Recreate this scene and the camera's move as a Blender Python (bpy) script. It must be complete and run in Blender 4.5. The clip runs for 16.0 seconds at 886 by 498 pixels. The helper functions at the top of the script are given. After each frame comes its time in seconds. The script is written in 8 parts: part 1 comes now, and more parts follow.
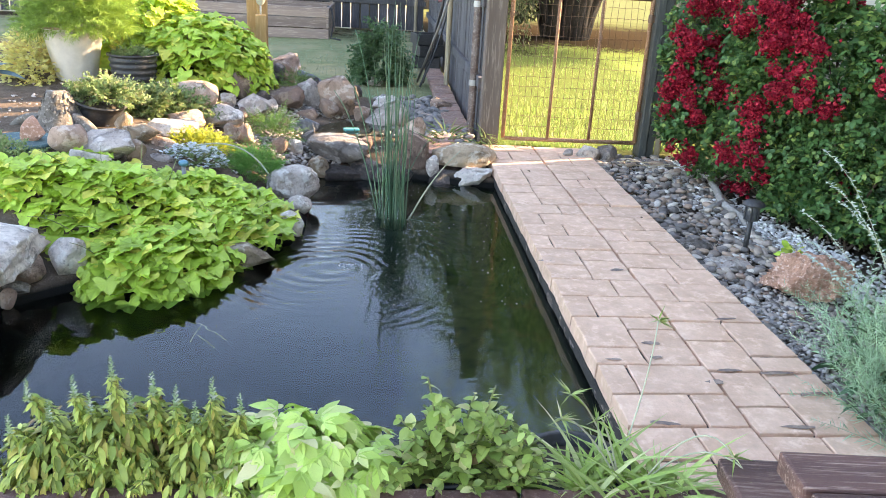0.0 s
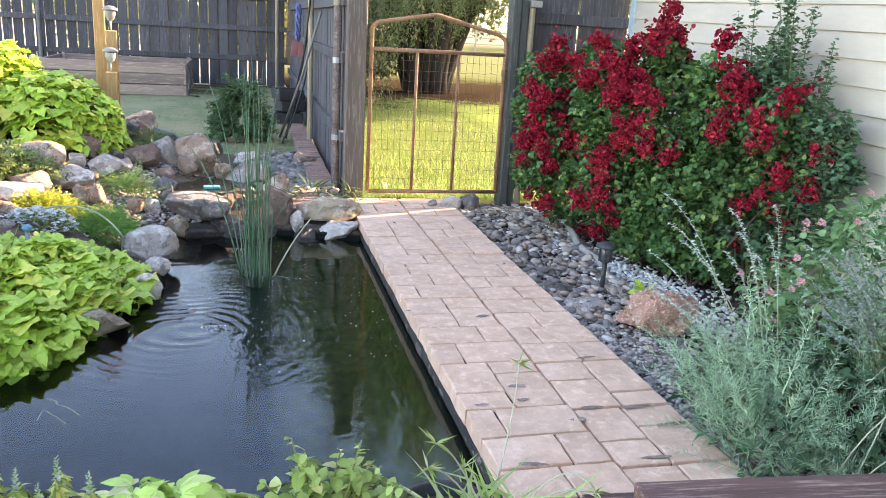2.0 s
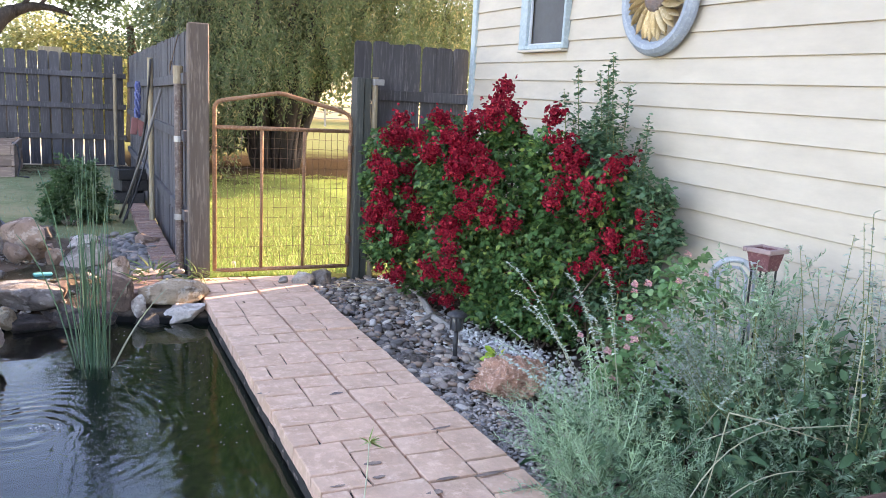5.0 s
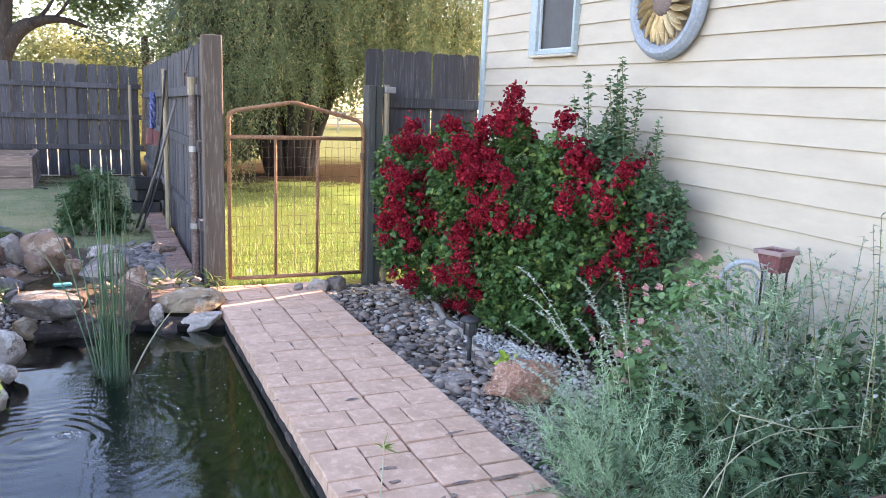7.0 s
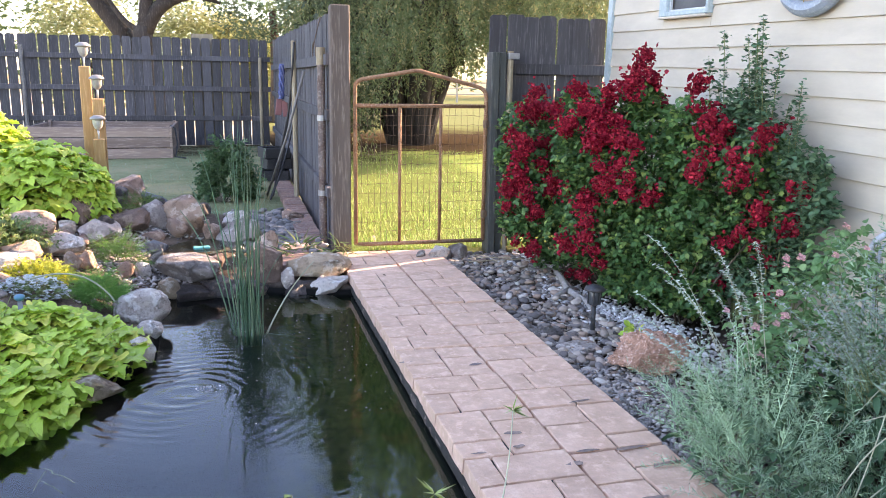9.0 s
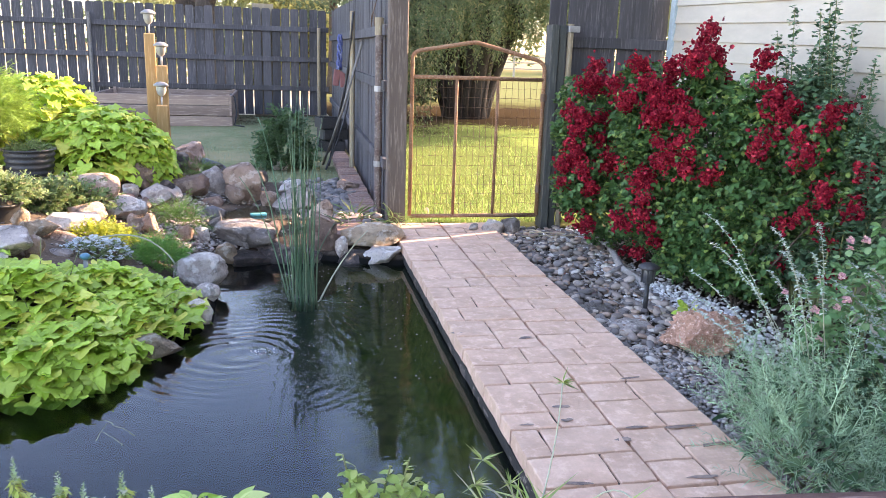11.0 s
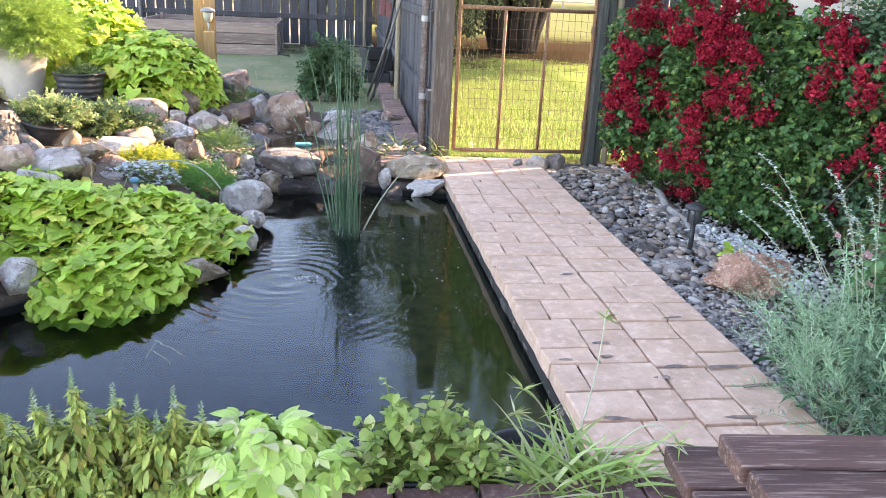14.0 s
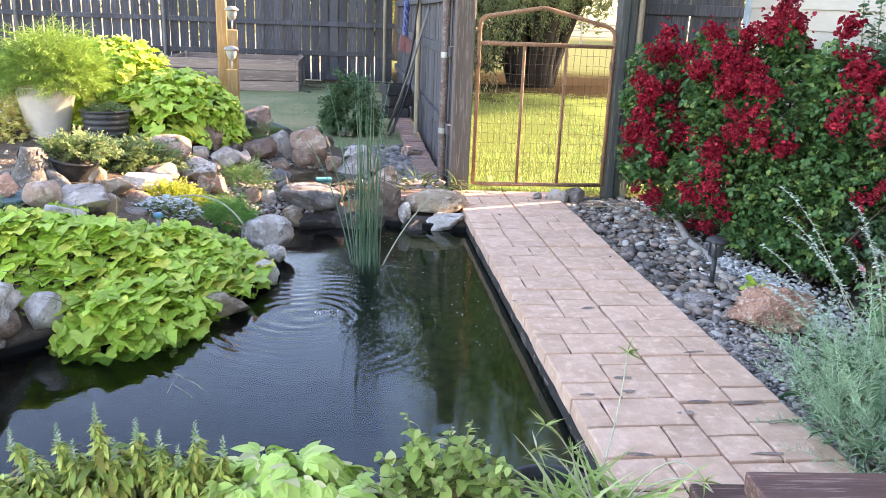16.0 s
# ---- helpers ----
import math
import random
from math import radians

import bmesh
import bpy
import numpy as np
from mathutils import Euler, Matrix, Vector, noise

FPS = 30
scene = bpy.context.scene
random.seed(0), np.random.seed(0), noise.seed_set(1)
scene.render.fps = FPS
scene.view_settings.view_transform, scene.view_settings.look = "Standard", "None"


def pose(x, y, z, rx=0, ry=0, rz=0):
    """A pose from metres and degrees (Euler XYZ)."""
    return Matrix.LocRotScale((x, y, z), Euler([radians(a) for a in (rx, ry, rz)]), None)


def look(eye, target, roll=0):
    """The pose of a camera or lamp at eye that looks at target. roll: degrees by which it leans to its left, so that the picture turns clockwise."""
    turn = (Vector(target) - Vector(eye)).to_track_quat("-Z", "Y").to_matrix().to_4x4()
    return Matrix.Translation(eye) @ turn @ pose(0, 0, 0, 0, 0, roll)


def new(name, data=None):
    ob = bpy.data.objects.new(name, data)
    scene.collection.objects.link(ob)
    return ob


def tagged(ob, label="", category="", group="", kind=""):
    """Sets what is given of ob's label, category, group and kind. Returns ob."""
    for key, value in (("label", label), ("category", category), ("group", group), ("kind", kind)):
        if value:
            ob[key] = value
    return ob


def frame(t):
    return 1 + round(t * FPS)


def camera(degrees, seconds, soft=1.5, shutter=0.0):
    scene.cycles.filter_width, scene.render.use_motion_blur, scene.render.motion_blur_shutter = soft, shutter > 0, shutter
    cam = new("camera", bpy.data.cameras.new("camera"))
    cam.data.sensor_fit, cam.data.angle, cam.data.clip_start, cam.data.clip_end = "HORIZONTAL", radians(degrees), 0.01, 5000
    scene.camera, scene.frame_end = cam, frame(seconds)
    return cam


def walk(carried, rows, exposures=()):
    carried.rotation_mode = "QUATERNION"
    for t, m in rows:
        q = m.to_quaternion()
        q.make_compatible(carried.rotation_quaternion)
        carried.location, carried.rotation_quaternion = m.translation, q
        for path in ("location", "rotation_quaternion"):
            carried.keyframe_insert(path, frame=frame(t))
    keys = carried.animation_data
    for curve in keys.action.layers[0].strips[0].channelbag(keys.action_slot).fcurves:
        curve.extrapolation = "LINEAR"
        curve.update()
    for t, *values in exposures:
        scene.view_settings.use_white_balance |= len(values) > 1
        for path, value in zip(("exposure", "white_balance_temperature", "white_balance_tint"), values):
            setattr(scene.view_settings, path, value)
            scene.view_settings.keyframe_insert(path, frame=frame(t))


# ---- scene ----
cam = camera(58.30, 16.0, 0.6)
PATH = [
    (0, (-0.1417, 0.4286, 1.3157), (0.1896, 4.1761, -0.0431), 3.30),
    (0.5, (-0.1324, 0.4274, 1.3215), (0.3577, 4.1834, 0.0362), 3.42),
    (1, (-0.1239, 0.4239, 1.3248), (0.5249, 4.1821, 0.1186), 3.48),
    (1.5, (-0.1166, 0.4173, 1.3248), (0.6895, 4.1676, 0.1909), 3.43),
    (2, (-0.1101, 0.4114, 1.3254), (0.8477, 4.1425, 0.2478), 3.41),
    (2.5, (-0.1044, 0.4066, 1.3277), (0.9956, 4.1121, 0.2986), 3.35),
    (3, (-0.0988, 0.4020, 1.3310), (1.1350, 4.0780, 0.3486), 3.34),
    (3.5, (-0.0927, 0.3971, 1.3350), (1.2697, 4.0440, 0.4162), 3.48),
    (4, (-0.0843, 0.3933, 1.3404), (1.3969, 4.0121, 0.4980), 3.39),
    (4.5, (-0.0783, 0.3889, 1.3459), (1.5102, 3.9811, 0.5892), 3.16),
    (4.7, (-0.0772, 0.3865, 1.3486), (1.5501, 3.9684, 0.6263), 3.07),
    (6.8, (-0.0814, 0.3447, 1.3712), (1.5371, 3.9423, 0.7095), 1.88),
    (7, (-0.0833, 0.3435, 1.3717), (1.4873, 3.9587, 0.6906), 1.84),
    (7.5, (-0.0902, 0.3474, 1.3691), (1.3401, 4.0106, 0.6376), 1.53),
    (8, (-0.1002, 0.3528, 1.3622), (1.1749, 4.0646, 0.5897), 1.25),
    (8.5, (-0.1110, 0.3584, 1.3550), (1.0203, 4.1089, 0.5463), 1.09),
    (9, (-0.1201, 0.3619, 1.3493), (0.8927, 4.1394, 0.5094), 0.96),
    (9.2, (-0.1222, 0.3622, 1.3476), (0.8554, 4.1455, 0.4927), 1.31),
    (11.5, (-0.1330, 0.3501, 1.3309), (0.5787, 4.1551, 0.3232), 1.91),
    (12, (-0.1371, 0.3473, 1.3260), (0.5322, 4.1459, 0.2663), 2.23),
    (12.5, (-0.1400, 0.3474, 1.3206), (0.4943, 4.1333, 0.1960), 2.52),
    (13, (-0.1409, 0.3505, 1.3177), (0.4666, 4.1191, 0.1223), 2.73),
    (13.5, (-0.1422, 0.3552, 1.3176), (0.4413, 4.1080, 0.0623), 2.78),
    (14, (-0.1442, 0.3577, 1.3173), (0.4119, 4.1055, 0.0348), 2.82),
    (14.5, (-0.1455, 0.3564, 1.3184), (0.3762, 4.1127, 0.0463), 2.71),
    (15, (-0.1474, 0.3547, 1.3198), (0.3415, 4.1280, 0.0856), 2.55),
    (15.5, (-0.1491, 0.3545, 1.3215), (0.3200, 4.1465, 0.1379), 2.38),
    (16, (-0.1492, 0.3534, 1.3223), (0.3108, 4.1636, 0.1950), 2.24),
]
walk(cam, [(t, look(eye, target, roll)) for t, eye, target, roll in PATH], [(0.0, 3.02, 8090.0, 19.0), (1.5, 2.99, 7990.0, 21.0), (4.5, 2.79, 7790.0, 27.5), (7.0, 2.77, 7570.0, 29.0), (9.0, 2.79, 7510.0, 29.0), (12.0, 2.9, 7540.0, 27.5), (14.0, 3.0, 7840.0, 24.5), (16.0, 3.0, 7840.0, 24.5)])

# ---- world, sun, exposure ----
SUN_AZ, SUN_EL = radians(19), radians(22.5)   # from +x towards +y
world = bpy.data.worlds.new("world")
scene.world = world
world.use_nodes = True
wn = world.node_tree
sky = wn.nodes.new("ShaderNodeTexSky")
sky.sky_type, sky.sun_disc = "NISHITA", False
sky.sun_elevation, sky.sun_rotation = SUN_EL, radians(90) - SUN_AZ
sky.air_density, sky.dust_density, sky.ozone_density = 1.0, 0.4, 1.5
wn.nodes["Background"].inputs["Strength"].default_value = 0.15
wn.links.new(sky.outputs[0], wn.nodes["Background"].inputs[0])
sun = new("sun", bpy.data.lights.new("sun", "SUN"))
sun.data.energy, sun.data.angle, sun.data.color = 3.7, radians(0.5), (1.0, 0.83, 0.6)
toward = Vector((math.cos(SUN_AZ) * math.cos(SUN_EL), math.sin(SUN_AZ) * math.cos(SUN_EL), math.sin(SUN_EL)))
sun.matrix_world = look(toward * 30, (0, 0, 0))

R = random.Random(7)


# ---- material helpers ----
def node(nt, kind, **inputs):
    n = nt.nodes.new(kind)
    for k, v in inputs.items():
        sock = n.inputs[int(k[1:])] if k[0] == "i" and k[1:].isdigit() else n.inputs[k.replace("_", " ")]
        if isinstance(v, bpy.types.NodeSocket):
            nt.links.new(v, sock)
        else:
            sock.default_value = v
    return n


def rgb(c):
    return (c[0], c[1], c[2], 1.0)


def mixc(nt, f, a, b, blend="MIX"):
    n = nt.nodes.new("ShaderNodeMix")
    n.data_type, n.blend_type = "RGBA", blend
    for sock, v in ((n.inputs[0], f), (n.inputs[6], a), (n.inputs[7], b)):
        if isinstance(v, bpy.types.NodeSocket):
            nt.links.new(v, sock)
        else:
            sock.default_value = v if not isinstance(v, tuple) else rgb(v)
    return n.outputs[2]


def ramp(nt, f, lo, hi):
    n = nt.nodes.new("ShaderNodeMapRange")
    nt.links.new(f, n.inputs[0])
    n.inputs[1].default_value, n.inputs[2].default_value = lo, hi
    return n.outputs[0]


def math_node(nt, op, a, b=0.0):
    n = nt.nodes.new("ShaderNodeMath")
    n.operation = op
    for sock, v in ((n.inputs[0], a), (n.inputs[1], b)):
        if isinstance(v, bpy.types.NodeSocket):
            nt.links.new(v, sock)
        else:
            sock.default_value = v
    return n.outputs[0]


def start(name):
    m = bpy.data.materials.new(name)
    m.use_nodes = True
    nt = m.node_tree
    return m, nt, nt.nodes["Principled BSDF"]


def coords(nt, stretch=(1, 1, 1)):
    """Object coordinates, shifted per object so that alike pieces differ."""
    tc = nt.nodes.new("ShaderNodeTexCoord")
    info = nt.nodes.new("ShaderNodeObjectInfo")
    off = node(nt, "ShaderNodeVectorMath", i0=info.outputs["Random"], i1=(37.0, 53.0, 71.0))
    off.operation = "MULTIPLY"
    add = node(nt, "ShaderNodeVectorMath", i0=tc.outputs["Object"], i1=off.outputs[0])
    mul = node(nt, "ShaderNodeVectorMath", i0=add.outputs[0], i1=stretch)
    mul.operation = "MULTIPLY"
    return mul.outputs[0], info.outputs["Random"]


def noise_tex(nt, vec, scale, detail=4.0, rough=0.6):
    n = nt.nodes.new("ShaderNodeTexNoise")
    nt.links.new(vec, n.inputs["Vector"])
    n.inputs["Scale"].default_value, n.inputs["Detail"].default_value, n.inputs["Roughness"].default_value = scale, detail, rough
    return n.outputs["Fac"]


def surface(name, a, b, c=None, big=2.0, fine=40.0, rough=0.8, bump=0.3, metal=0.0, stretch=(1, 1, 1), vary=0.15, depth=0.01):
    """Two colours in large patches, a third in fine specks, and relief."""
    m, nt, bs = start(name)
    vec, rnd = coords(nt, stretch)
    nb, nf = noise_tex(nt, vec, big, 3.0), noise_tex(nt, vec, fine, 5.0, 0.7)
    col = mixc(nt, ramp(nt, nb, 0.35, 0.65), a, b)
    if c:
        col = mixc(nt, ramp(nt, nf, 0.52, 0.68), col, c)
    val = math_node(nt, "ADD", math_node(nt, "MULTIPLY", rnd, 2 * vary), 1.0 - vary)
    val = math_node(nt, "MULTIPLY", val, math_node(nt, "ADD", math_node(nt, "MULTIPLY", nf, 0.5), 0.75))
    hsv = node(nt, "ShaderNodeHueSaturation", Color=col, Value=val)
    nt.links.new(hsv.outputs[0], bs.inputs["Base Color"])
    bs.inputs["Roughness"].default_value, bs.inputs["Metallic"].default_value = rough, metal
    bm_ = node(nt, "ShaderNodeBump", Strength=bump, Distance=depth, Height=math_node(nt, "ADD", nf, nb))
    nt.links.new(bm_.outputs[0], bs.inputs["Normal"])
    return m


def rocky(name, a, b, c, big=6.0, fine=30.0, rough=0.9, bump=0.7, depth=0.02):
    """Field stone: patches, pale mineral bands, dark pits and hairline cracks."""
    m, nt, bs = start(name)
    vec, rnd = coords(nt, (1, 1, 1))
    shift = node(nt, "ShaderNodeVectorMath", i0=vec, i1=math_node(nt, "MULTIPLY", rnd, 40.0))
    vec = shift.outputs[0]
    nb, nf, nm = noise_tex(nt, vec, big, 4.0), noise_tex(nt, vec, fine * 1.6, 6.0, 0.75), noise_tex(nt, vec, fine * 0.45, 4.0, 0.6)
    col = mixc(nt, ramp(nt, nb, 0.38, 0.62), a, b)
    col = mixc(nt, ramp(nt, nm, 0.53, 0.6), col, c)
    crack = node(nt, "ShaderNodeTexVoronoi", Vector=mixc(nt, 0.16, vec, nf), Scale=big * 1.1)
    crack.feature = "DISTANCE_TO_EDGE"
    line = ramp(nt, crack.outputs["Distance"], 0.03, 0.0)
    line = math_node(nt, "MULTIPLY", line, ramp(nt, nb, 0.45, 0.55))
    pit = ramp(nt, nf, 0.45, 0.3)
    dark = math_node(nt, "MAXIMUM", math_node(nt, "MULTIPLY", line, 0.6), math_node(nt, "MULTIPLY", pit, 0.5))
    col = mixc(nt, dark, col, (b[0] * 0.35, b[1] * 0.33, b[2] * 0.32))
    val = math_node(nt, "ADD", math_node(nt, "MULTIPLY", rnd, 0.4), 0.8)
    val = math_node(nt, "MULTIPLY", val, math_node(nt, "ADD", math_node(nt, "MULTIPLY", nf, 0.8), 0.62))
    hsv = node(nt, "ShaderNodeHueSaturation", Color=col, Value=val)
    nt.links.new(hsv.outputs[0], bs.inputs["Base Color"])
    bs.inputs["Roughness"].default_value = rough
    h = math_node(nt, "SUBTRACT", math_node(nt, "ADD", nf, nm), line)
    bm_ = node(nt, "ShaderNodeBump", Strength=min(1.0, bump * 1.4), Distance=depth * 1.3, Height=h)
    nt.links.new(bm_.outputs[0], bs.inputs["Normal"])
    return m


def foliage(name, a, b, c=None, trans=0.35, rough=0.45, spread=0.35):
    """Leaf: colour by island and by object, light passes through."""
    m, nt, bs = start(name)
    geo = nt.nodes.new("ShaderNodeNewGeometry")
    info = nt.nodes.new("ShaderNodeObjectInfo")
    r = math_node(nt, "FRACT", math_node(nt, "ADD", geo.outputs["Random Per Island"], math_node(nt, "MULTIPLY", info.outputs["Random"], 3.7)))
    a, b = (a[0] * 0.88, a[1], a[2]), (b[0] * 0.88, b[1], b[2])
    col = mixc(nt, r, a, b)
    tc = nt.nodes.new("ShaderNodeTexCoord")
    patch = noise_tex(nt, tc.outputs["Object"], 60.0, 2.0)
    if c:
        r2 = math_node(nt, "FRACT", math_node(nt, "MULTIPLY", r, 7.3))
        col = mixc(nt, ramp(nt, r2, 0.72, 0.95), col, c)
    val = math_node(nt, "ADD", math_node(nt, "MULTIPLY", math_node(nt, "FRACT", math_node(nt, "MULTIPLY", r, 13.1)), spread), 1.0 - spread / 2)
    val = math_node(nt, "MULTIPLY", val, math_node(nt, "ADD", math_node(nt, "MULTIPLY", patch, 0.5), 0.75))
    hsv = node(nt, "ShaderNodeHueSaturation", Color=col, Value=val)
    nt.links.new(hsv.outputs[0], bs.inputs["Base Color"])
    bs.inputs["Roughness"].default_value = rough
    bs.inputs["Specular IOR Level"].default_value = 0.35
    tr = node(nt, "ShaderNodeBsdfTranslucent", Color=hsv.outputs[0])
    mix = node(nt, "ShaderNodeMixShader", i0=trans, i1=bs.outputs[0], i2=tr.outputs[0])
    nt.links.new(mix.outputs[0], nt.nodes["Material Output"].inputs[0])
    return m


def plain(name, c, rough=0.5, metal=0.0, emit=0.0):
    m = surface(name, c, tuple(v * 0.8 for v in c), big=6.0, fine=80.0, rough=rough, metal=metal, bump=0.08)
    return m


# ---- geometry helpers ----
def thing(name, label, category, at=(0, 0, 0), turn=0.0, group="", kind="", tilt=(0, 0)):
    ob = new(name)
    ob.matrix_basis = pose(*at, tilt[0], tilt[1], turn)
    ob.empty_display_size = 0.1
    return tagged(ob, label, category, group, kind)


def finish(bm, smooth=False):
    bm.normal_update()
    me = bpy.data.meshes.new("mesh")
    bm.to_mesh(me)
    bm.free()
    if smooth:
        me.shade_smooth()
    return me


def part(name, bm, material, parent=None, label="", at=(0, 0, 0), turn=(0, 0, 0), smooth=False, kind=""):
    me = bm if isinstance(bm, bpy.types.Mesh) else finish(bm, smooth)
    if material and not me.materials:
        me.materials.append(material)
    ob = new(name, me)
    ob.matrix_basis = pose(*at, *turn)
    if parent:
        ob.parent = parent
    return tagged(ob, label, kind=kind)


def box(bm, c, s, bevel=0.0, turn=None, seg=1):
    r = bmesh.ops.create_cube(bm, size=1.0)
    vs = r["verts"]
    for v in vs:
        v.co = Vector((v.co.x * s[0], v.co.y * s[1], v.co.z * s[2]))
    if bevel:
        es = list({e for v in vs for e in v.link_edges})
        r = bmesh.ops.bevel(bm, geom=es, offset=bevel, segments=seg, affect="EDGES", profile=0.6)
        vs = list({v for f in r["faces"] for v in f.verts} | {v for v in vs if v.is_valid})
    m = Matrix.Translation(c) @ (turn if turn else Matrix())
    for v in vs:
        v.co = m @ v.co
    return vs


def tube(bm, pts, r, sides=8, taper=None, cap=True):
    """A round bar along points; taper: radius at the end."""
    pts = [Vector(p) for p in pts]
    rings = []
    side = None
    for i, p in enumerate(pts):
        d = (pts[min(i + 1, len(pts) - 1)] - pts[max(i - 1, 0)]).normalized()
        if side is None:
            side = d.orthogonal().normalized()
        side = (side - d * side.dot(d)).normalized()
        up = d.cross(side)
        f = i / max(1, len(pts) - 1)
        rr = r[i] if isinstance(r, (list, tuple)) else (r + ((taper if taper is not None else r) - r) * f)
        rings.append([bm.verts.new(p + rr * (math.cos(a) * side + math.sin(a) * up)) for a in (2 * math.pi * k / sides for k in range(sides))])
    for a, b in zip(rings, rings[1:]):
        for k in range(sides):
            bm.faces.new((a[k], a[(k + 1) % sides], b[(k + 1) % sides], b[k]))
    if cap:
        bm.faces.new(rings[0][::-1])
        bm.faces.new(rings[-1])


def lathe(bm, profile, sides=32, wobble=0.0):
    rings = []
    for r, z in profile:
        rings.append([bm.verts.new((r * (1 + wobble * math.sin(5 * a)) * math.cos(a), r * math.sin(a), z)) for a in (2 * math.pi * k / sides for k in range(sides))])
    for a, b in zip(rings, rings[1:]):
        for k in range(sides):
            bm.faces.new((a[k], a[(k + 1) % sides], b[(k + 1) % sides], b[k]))
    return rings


def bez(a, b, c, n=8):
    a, b, c = Vector(a), Vector(b), Vector(c)
    return [a * (1 - t) ** 2 + b * 2 * t * (1 - t) + c * t * t for t in (i / n for i in range(n + 1))]


def joined(name, temps, mats, pick=None, smooth=False):
    """One mesh of many copies of triangle templates [(verts, tris)], at 4 x 4 matrices."""
    mats = np.asarray(mats, dtype=float).reshape(-1, 4, 4)
    pick = np.array([i % len(temps) for i in range(len(mats))]) if pick is None else np.asarray(pick)
    vs, fs, base = [], [], 0
    for k, (v, f) in enumerate(temps):
        ms = mats[pick == k]
        if not len(ms):
            continue
        v, f = np.asarray(v, float), np.asarray(f, int)
        p = np.einsum("nij,vj->nvi", ms[:, :3, :3], v) + ms[:, None, :3, 3]
        vs.append(p.reshape(-1, 3))
        fs.append((f[None] + base + (np.arange(len(ms)) * len(v))[:, None, None]).reshape(-1, 3))
        base += len(ms) * len(v)
    v, f = np.concatenate(vs), np.concatenate(fs)
    me = bpy.data.meshes.new(name)
    me.vertices.add(len(v))
    me.vertices.foreach_set("co", v.ravel())
    me.loops.add(f.size)
    me.loops.foreach_set("vertex_index", f.ravel())
    me.polygons.add(len(f))
    me.polygons.foreach_set("loop_start", np.arange(0, f.size, 3))
    me.polygons.foreach_set("loop_total", np.full(len(f), 3))
    me.update(calc_edges=True)
    me.validate()
    if smooth:
        me.shade_smooth()
    return me


def mesh_of(temp, smooth=True):
    return joined("leaf", [temp], [np.eye(4)], smooth=smooth)


def leaf(length, profile, n=6, fold=0.25, droop=0.3, base=0.0):
    """A blade along +x with a folded midrib: rows of left, middle, right."""
    v, f = [], []
    for i in range(n + 1):
        t = i / n
        x = length * (t - base * (1 if i == 0 else 0))
        w = profile(t) * length
        z = -droop * length * t * t
        back = -base * length if i <= 1 else 0
        v += [(x + back, w, z + fold * w), (x if i else 0, 0, z), (x + back, -w, z + fold * w)]
    for i in range(n):
        a = 3 * i
        f += [(a, a + 1, a + 3), (a + 1, a + 4, a + 3), (a + 1, a + 2, a + 4), (a + 2, a + 5, a + 4)]
    return np.array(v), np.array(f)


def merge(temps):
    v, f, b = [], [], 0
    for tv, tf in temps:
        v.append(tv)
        f.append(np.asarray(tf) + b)
        b += len(tv)
    return np.concatenate(v), np.concatenate(f)


def moved(temp, m):
    m = np.array(m)
    return temp[0] @ m[:3, :3].T + m[:3, 3], temp[1]


def M(at, yaw=0.0, pitch=0.0, roll=0.0, s=1.0):
    """Matrix: leaf axis +x turned by yaw, raised by pitch, rolled (degrees), scaled."""
    return Matrix.Translation(at) @ Euler((0, 0, radians(yaw))).to_matrix().to_4x4() @ Euler((0, -radians(pitch), 0)).to_matrix().to_4x4() @ Euler((radians(roll), 0, 0)).to_matrix().to_4x4() @ Matrix.Scale(s, 4)


def plant(owner, temps, mats, material, own=0, name="leaf", rest="foliage", smooth=True, near=None):
    """The leaves of a plant: the first few as parts of their own, the rest in one mesh."""
    mats = list(mats)
    if near:
        mats.sort(key=lambda m: (Vector(m.translation) - Vector(near)).length)
    shared = [mesh_of(t, smooth) for t in temps] if own else []
    for me in shared:
        me.materials.append(material)
    for i, m in enumerate(mats[:own]):
        ob = new(name, shared[i % len(shared)])
        ob.parent = owner
        ob.matrix_basis = m
    if len(mats) > own:
        me = joined(rest, temps, [np.array(m) for m in mats[own:]], smooth=smooth)
        part(rest, me, material, owner, kind="stuff")


# ---- materials ----
WOOD_GREY = surface("weathered_fence_wood", (0.082, 0.08, 0.088), (0.047, 0.046, 0.051), (0.118, 0.115, 0.121), big=3, fine=60, rough=0.9, bump=0.5, stretch=(1, 1, 0.08), vary=0.25)
WOOD_POST = surface("old_post_wood", (0.175, 0.135, 0.108), (0.11, 0.084, 0.068), (0.22, 0.18, 0.15), big=3, fine=60, rough=0.9, bump=0.5, stretch=(1, 1, 0.08))
WOOD_CEDAR = surface("cedar_post", (0.5, 0.29, 0.12), (0.4, 0.22, 0.09), (0.56, 0.36, 0.17), big=3, fine=50, rough=0.75, bump=0.3, stretch=(1, 1, 0.1))
WOOD_BED = surface("raised_bed_wood", (0.32, 0.235, 0.19), (0.22, 0.16, 0.135), (0.4, 0.31, 0.255), big=3, fine=50, rough=0.9, bump=0.4, stretch=(0.08, 1, 1))
WOOD_GREEN = surface("dark_gate_post", (0.07, 0.078, 0.07), (0.045, 0.05, 0.048), (0.11, 0.115, 0.1), big=3, fine=60, rough=0.85, bump=0.5, stretch=(1, 1, 0.08))
